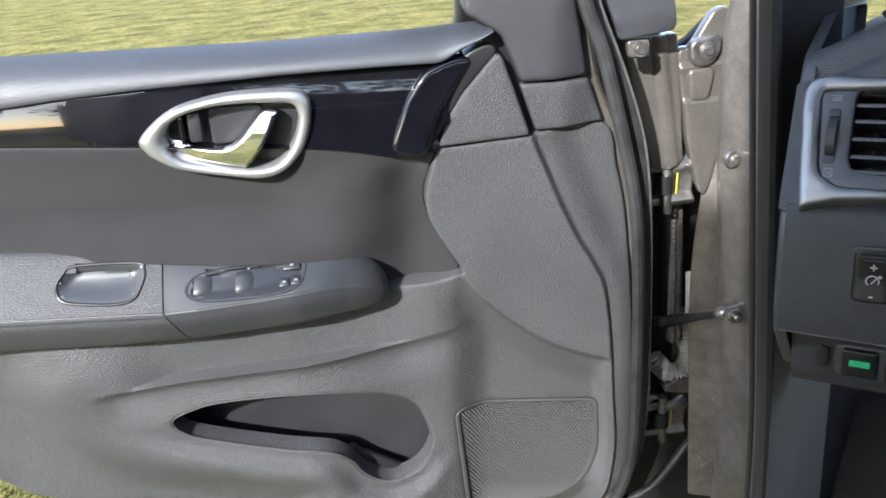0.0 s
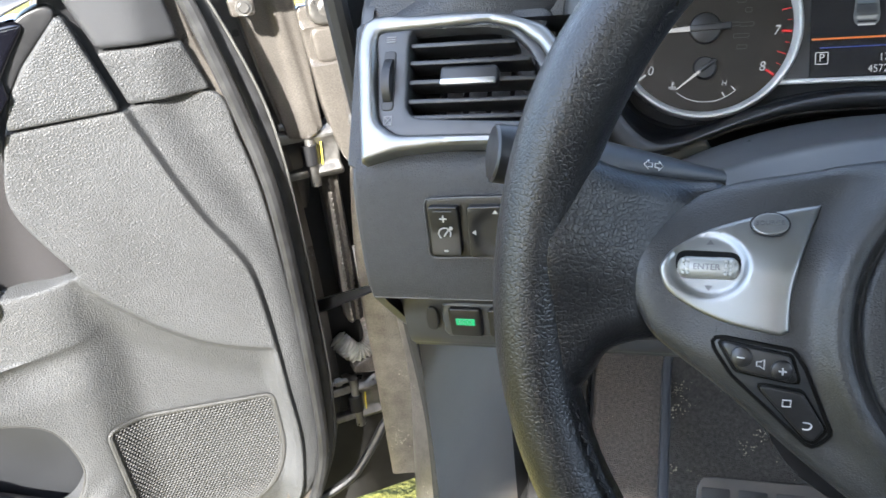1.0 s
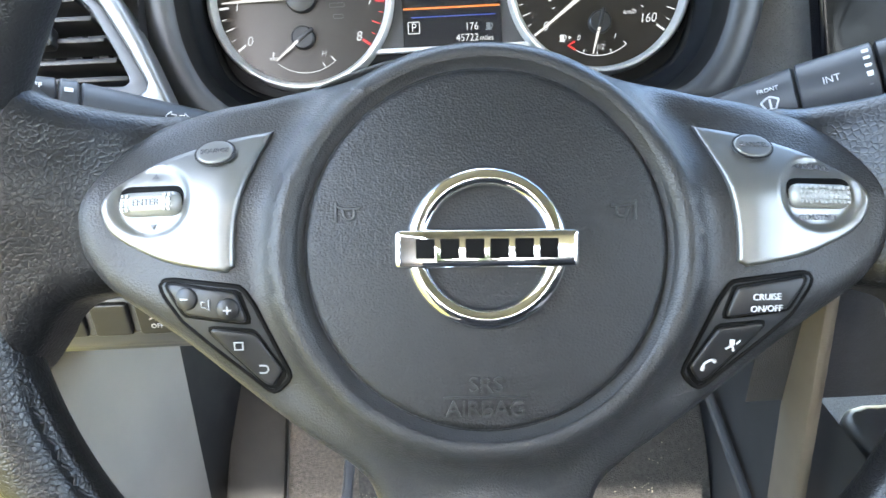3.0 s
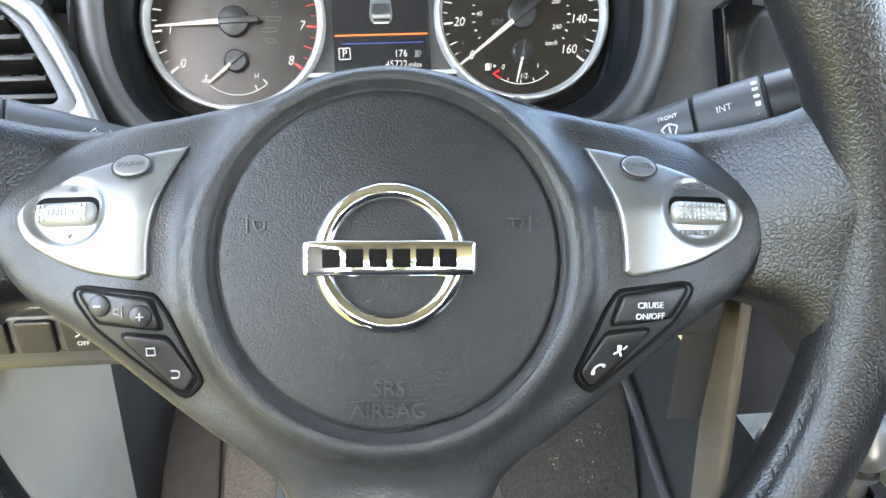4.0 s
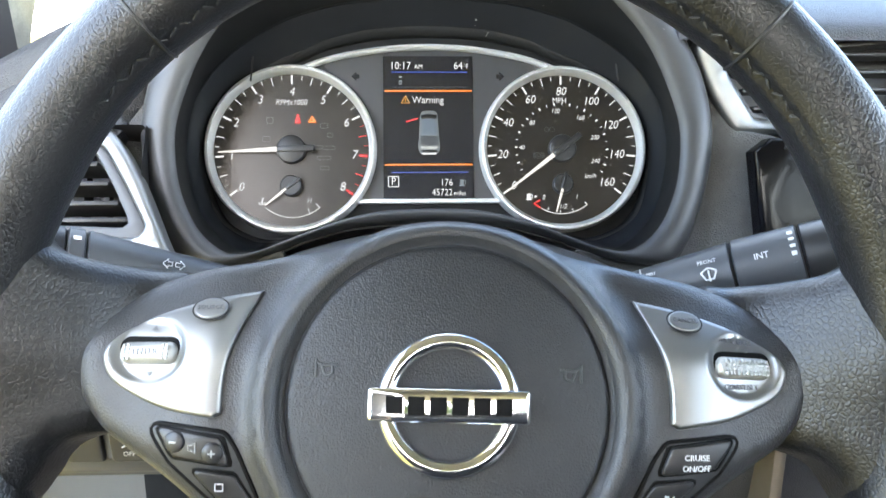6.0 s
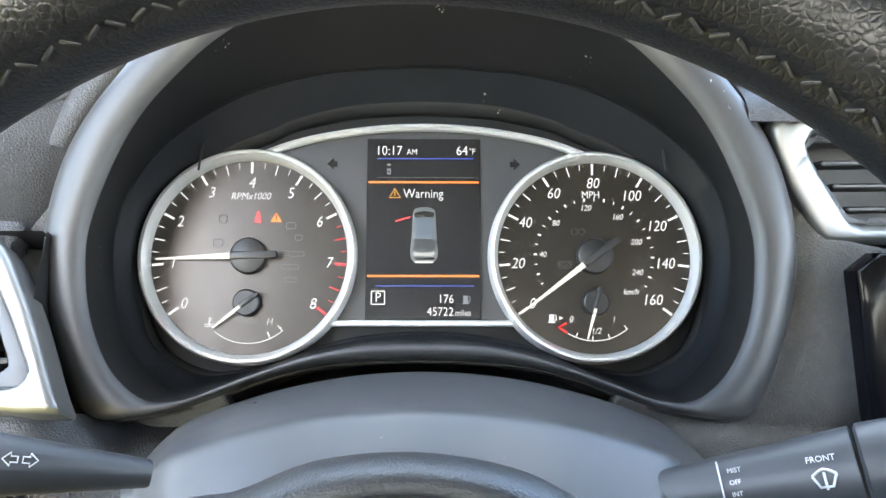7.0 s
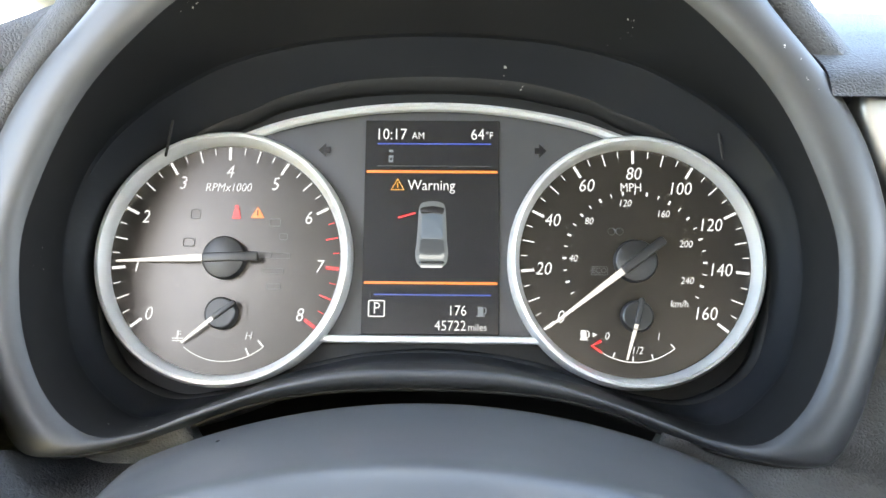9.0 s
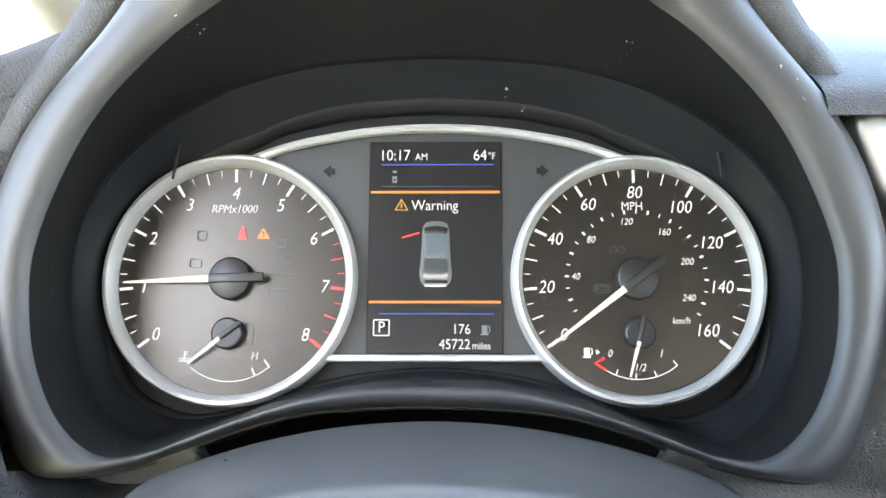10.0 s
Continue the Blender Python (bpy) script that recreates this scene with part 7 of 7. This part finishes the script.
    # middle screen
    lcd = part("screen", box(0.0684, 0.1096, 0.002, 0.0004, 1, at=(0, 0.0005, 0)), M_LCD, k, "lit information screen with a door warning", at(0, 14.9, -0.6))
    L = lambda x, y: at(x, y, 1.2)  # noqa: E731
    part("clock", thin("10:17", 0.0083, "LEFT"), G_WHITE, lcd, "", L(-29.1, 47.6))
    part("clock", thin("AM", 0.0052, "LEFT"), G_WHITE, lcd, "", L(-10.5, 46.9))
    part("outside_temperature", thin("64", 0.0083, "RIGHT"), G_WHITE, lcd, "", L(26.8, 47.6))
    part("outside_temperature", thin("\u00b0F", 0.0052, "LEFT"), G_WHITE, lcd, "", L(27.2, 47.2))
    part("blue_rule", box(0.058, 0.0006, 0.0002, 0), G_BLUE, lcd, "", L(1, 42.8))
    part("grey_rule", box(0.058, 0.0003, 0.0002, 0), G_GREYLINE, lcd, "", L(1, 31.2))
    part("car_icon", join(box(0.0022, 0.0012, 0.0002, 0, at=(0, 0.0028, 0)), box(0.0022, 0.0010, 0.0002, 0, at=(0, -0.0002, 0)), box(0.0022, 0.0010, 0.0002, 0, at=(0, -0.0026, 0)), box(0.0006, 0.003, 0.0002, 0, at=(-0.0009, -0.001, 0)), box(0.0006, 0.003, 0.0002, 0, at=(0.0009, -0.001, 0))), G_SILVER, lcd, "", L(-21, 36.2))
    part("orange_rule", box(0.0664, 0.0012, 0.0002, 0), G_ORANGE, lcd, "lit orange line", L(0, 28.2))
    part("orange_rule", box(0.0664, 0.0012, 0.0002, 0), G_ORANGE, lcd, "lit orange line", L(0, -28.6))
    part("blue_rule", box(0.058, 0.0006, 0.0002, 0), G_BLUE, lcd, "", L(1, -34.5))
    part("word", thin("Warning", 0.0078, "LEFT"), G_WHITE, lcd, "", L(-12.2, 21))
    part("warning_sign", join(tube(mm([(-3.2, -2.6, 0), (3.2, -2.6, 0), (0, 3, 0)]), 0.0004, 6, True), box(0.0006, 0.0026, 0.0002, 0, at=(0, -0.0002, 0))), G_AMBER, lcd, "amber warning triangle", L(-17.3, 21.4))
    car = curve(mm([(-6.6, 9.5), (-5, 12.2), (0, 13), (5, 12.2), (6.6, 9.5), (7.0, 4), (7.6, -8), (8.2, -13), (7.6, -18.2), (5, -20.4), (0, -21), (-5, -20.4), (-7.6, -18.2), (-8.2, -13), (-7.6, -8), (-7.0, 4)]), 4)
    pic = part("car_picture", patch(car, edge=0.0002, depth=0.0002, step=0.003), glowing("lit_body", (0.30, 0.35, 0.38), 0.022), lcd, "grey picture of a car from above", L(0.4, 0))
    pane = lambda pts, mat, nm: part(nm, patch(rounded(mm(pts), 0.0008), edge=0.0001, depth=0.0002, step=0.003), mat, pic, "", at(0, 0, 0.3))  # noqa: E731
    pane([(-6.4, 9.4), (0, 10.6), (6.4, 9.4), (5.6, 6.2), (0, 6.9), (-5.6, 6.2)], M_LCD, "dark_glass")
    pane([(-5.4, 5.8), (0, 6.5), (5.4, 5.8), (5.9, -6.2), (-5.9, -6.2)], glowing("lit_roof", (0.20, 0.29, 0.40), 0.026), "roof")
    pane([(-6, -6.6), (6, -6.6), (6.8, -12.6), (4, -14), (-4, -14), (-6.8, -12.6)], glowing("lit_rear_glass", (0.08, 0.11, 0.15), 0.016), "rear_glass")
    pane([(-6.9, -13.6), (-4, -14.7), (4, -14.7), (6.9, -13.6), (6.2, -16.6), (-6.2, -16.6)], glowing("lit_boot", (0.62, 0.66, 0.66), 0.040), "boot_lid")
    pane([(-7.0, -17.6), (7.0, -17.6), (6.2, -19), (-6.2, -19)], M_LCD, "shade")
    part("tail", box(0.011, 0.0010, 0.0002, 0), G_WHITE, pic, "", at(0, -20.4, 0.4))
    part("open_door", box(0.0092, 0.0009, 0.0002, 0), G_RED, lcd, "lit red open door line", at(-12.4, 5.6, 1.3, 16))
    part("gear_frame", band(rounded(mm([(-3.9, -3.9), (3.9, -3.9), (3.9, 3.9), (-3.9, 3.9)]), 0.0003, 2), [(0.0003, 0), (0.0003, 0.0002), (-0.0003, 0.0002), (-0.0003, 0)]), G_WHITE, lcd, "", L(-26.6, -41.5))
    part("gear_letter", thin("P", 0.0082), G_WHITE, lcd, "", L(-26.6, -41.5))
    part("range", thin("176", 0.0072, "RIGHT"), G_WHITE, lcd, "", L(18.2, -42.4))
    part("pump_symbol", pump, G_SILVER, lcd, "", L(25, -42.4))
    part("odometer", thin("45722", 0.0072, "RIGHT"), G_WHITE, lcd, "", L(18, -49.9))
    part("odometer", thin("miles", 0.0052, "LEFT"), G_WHITE, lcd, "", L(18.7, -50.5))
    return k


cluster = make_cluster()


def make_visor():
    v = thing("cluster_hood", CLUSTER, "dark grey hood around the instruments", "instrument hood")

    def half(pts):
        return curve(mm(pts + [(-x, y) for x, y in pts[::-1] if x > 0.5]), 5)

    # matching outlines: seam with the dashboard, front lip, deep step, plate edge
    seam = half([(0, 172), (70, 163), (112, 143), (138, 121), (155, 97), (177, 65), (190, 34), (195, -2), (191, -34), (184, -57), (176, -77), (163, -93), (132, -91), (106, -83), (85, -75), (59, -68), (33, -65), (0, -64)])
    lip = half([(0, 140), (55, 132), (88, 118), (108, 105), (124, 90), (144, 66), (158, 39), (169, 3), (169, -24), (164, -48), (153, -70), (136, -84), (117, -83), (98, -76), (78, -69), (56, -62), (30, -57), (0, -56)])
    step = half([(0, 109), (50, 106), (77, 101), (97, 95), (113, 88), (137, 73), (158, 53), (171, 29), (176, 0), (172, -32), (162, -58), (138, -79), (116, -77), (96, -71), (77, -64), (56, -59), (30, -54), (0, -53)])
    ledge = half([(0, 93), (38, 91), (60, 87), (80, 81), (92, 75), (116, 65), (143, 46), (161, 22), (167, -4), (164, -34), (155, -56), (130, -71), (106, -70), (90, -66), (74, -60), (54, -55), (30, -50), (0, -48)])
    inner = half([(0, 86), (38, 84), (60, 80), (80, 75), (92, 69), (116, 58), (146, 37), (162, 13), (164, -14), (160, -38), (148, -58), (124, -69), (102, -67), (86, -63), (70, -57), (52, -52), (30, -48), (0, -46)])

    def at_h(line, h):
        """The outline at height h, its lower middle set back and its crown drawn towards the driver."""
        return [(x, y, h - 0.010 * float(smooth(-y, 0.05, 0.09) * (1 - smooth(abs(x), 0.10, 0.15))) + 0.25 * max(0.0, y - 0.11) * min(1.0, h / 0.05)) for x, y in line]

    part("bowl", loft([at_h(step, 0.020), at_h(step * 0.7 + lip * 0.3, 0.036), at_h(step * 0.25 + lip * 0.75, 0.056), at_h(lip, 0.068)]), M_BOWL, v, "black inner bowl", sharp=45)
    part("inner_step", loft([at_h(ledge, 0.002), at_h(ledge * 0.5 + step * 0.5, 0.009), at_h(step * 0.97 + ledge * 0.03, 0.017), at_h(step, 0.0202)]), M_TIER, v, "smooth sloping inner step", sharp=30)
    part("ledge", loft([at_h(inner, -0.004), at_h(inner * 0.9 + ledge * 0.1, 0.001), at_h(ledge, 0.0022)]), M_BOWL, v, "thin rounded ledge above the dials", sharp=0)
    for x in (-0.131, 0.142):
        part("panel_joint", box(0.0012, 0.034, 0.0012, 0.0003, 1), M_RECESS, v, "dark joint between the step's panels", pose(x, 0.0625, 0.0105, -18, 0, 0))
    mixed = lambda k: lip * (1 - k) + seam * k  # noqa: E731
    part("front_band", loft([at_h(lip, 0.068), at_h(mixed(0.06), 0.0705), at_h(mixed(0.18), 0.0730), at_h(mixed(0.4), 0.0735), at_h(mixed(0.65), 0.0720), at_h(mixed(0.85), 0.0685), at_h(mixed(0.96), 0.0635), at_h(seam, 0.057), at_h(seam * 0.998, 0.045), at_h(seam * 0.99, 0.0), at_h(seam * 0.97, -0.06)]), M_VISOR, v, "smooth dark grey front edge", sharp=0)
    part("joint", tube([(x * 1.004, y * 1.004, z) for x, y, z in at_h(seam, 0.0515)], 0.0013, 6, True), M_RECESS, v, "dark joint round the hood")
    # grained collar of the dash pad round the top of the hood
    upper = np.array([p for p in seam if p[1] > 0.045])
    upper = upper[np.argsort(np.arctan2(upper[:, 0], upper[:, 1]))]
    out = upper / np.linalg.norm(upper, axis=1)[:, None]
    part("collar", loft([at_h(upper + out * o, h) for o, h in ((0.0015, 0.040), (0.0022, 0.052), (0.006, 0.0565), (0.014, 0.057), (0.022, 0.052), (0.028, 0.038), (0.031, 0.010), (0.034, -0.08))], False), M_DASH, v, "grained dark grey collar", sharp=0)
    # grained panels between hood and vents, coloured lighter for the door's light
    for sg, outline in ((1, [(170, 74), (183, 34), (188, -2), (184, -34), (176, -56), (167, -74), (150, -88), (104, -78), (92, -100), (96, -150), (262, -150), (262, -8), (216, 2), (196, 40), (184, 72)]),
                        (-1, [(-165, 84), (-183, 34), (-188, -2), (-184, -34), (-176, -56), (-167, -74), (-150, -88), (-104, -78), (-92, -100), (-96, -135), (-184, -135), (-206, -86), (-236, -20), (-250, 40), (-212, 80)])):
        part("cheek", patch(rounded(mm(outline), 0.004), lambda u, w: 0.0475 + 0.006 * smooth(np.abs(u), 0.185, 0.215) - 0.012 * smooth(-w, 0.085, 0.10) + 0.05 * smooth(-w, 0.10, 0.15), 0.003, 0.01, 0.006), M_DASH_LIT, v, "grained dark grey side panel", sharp=0)


make_visor()
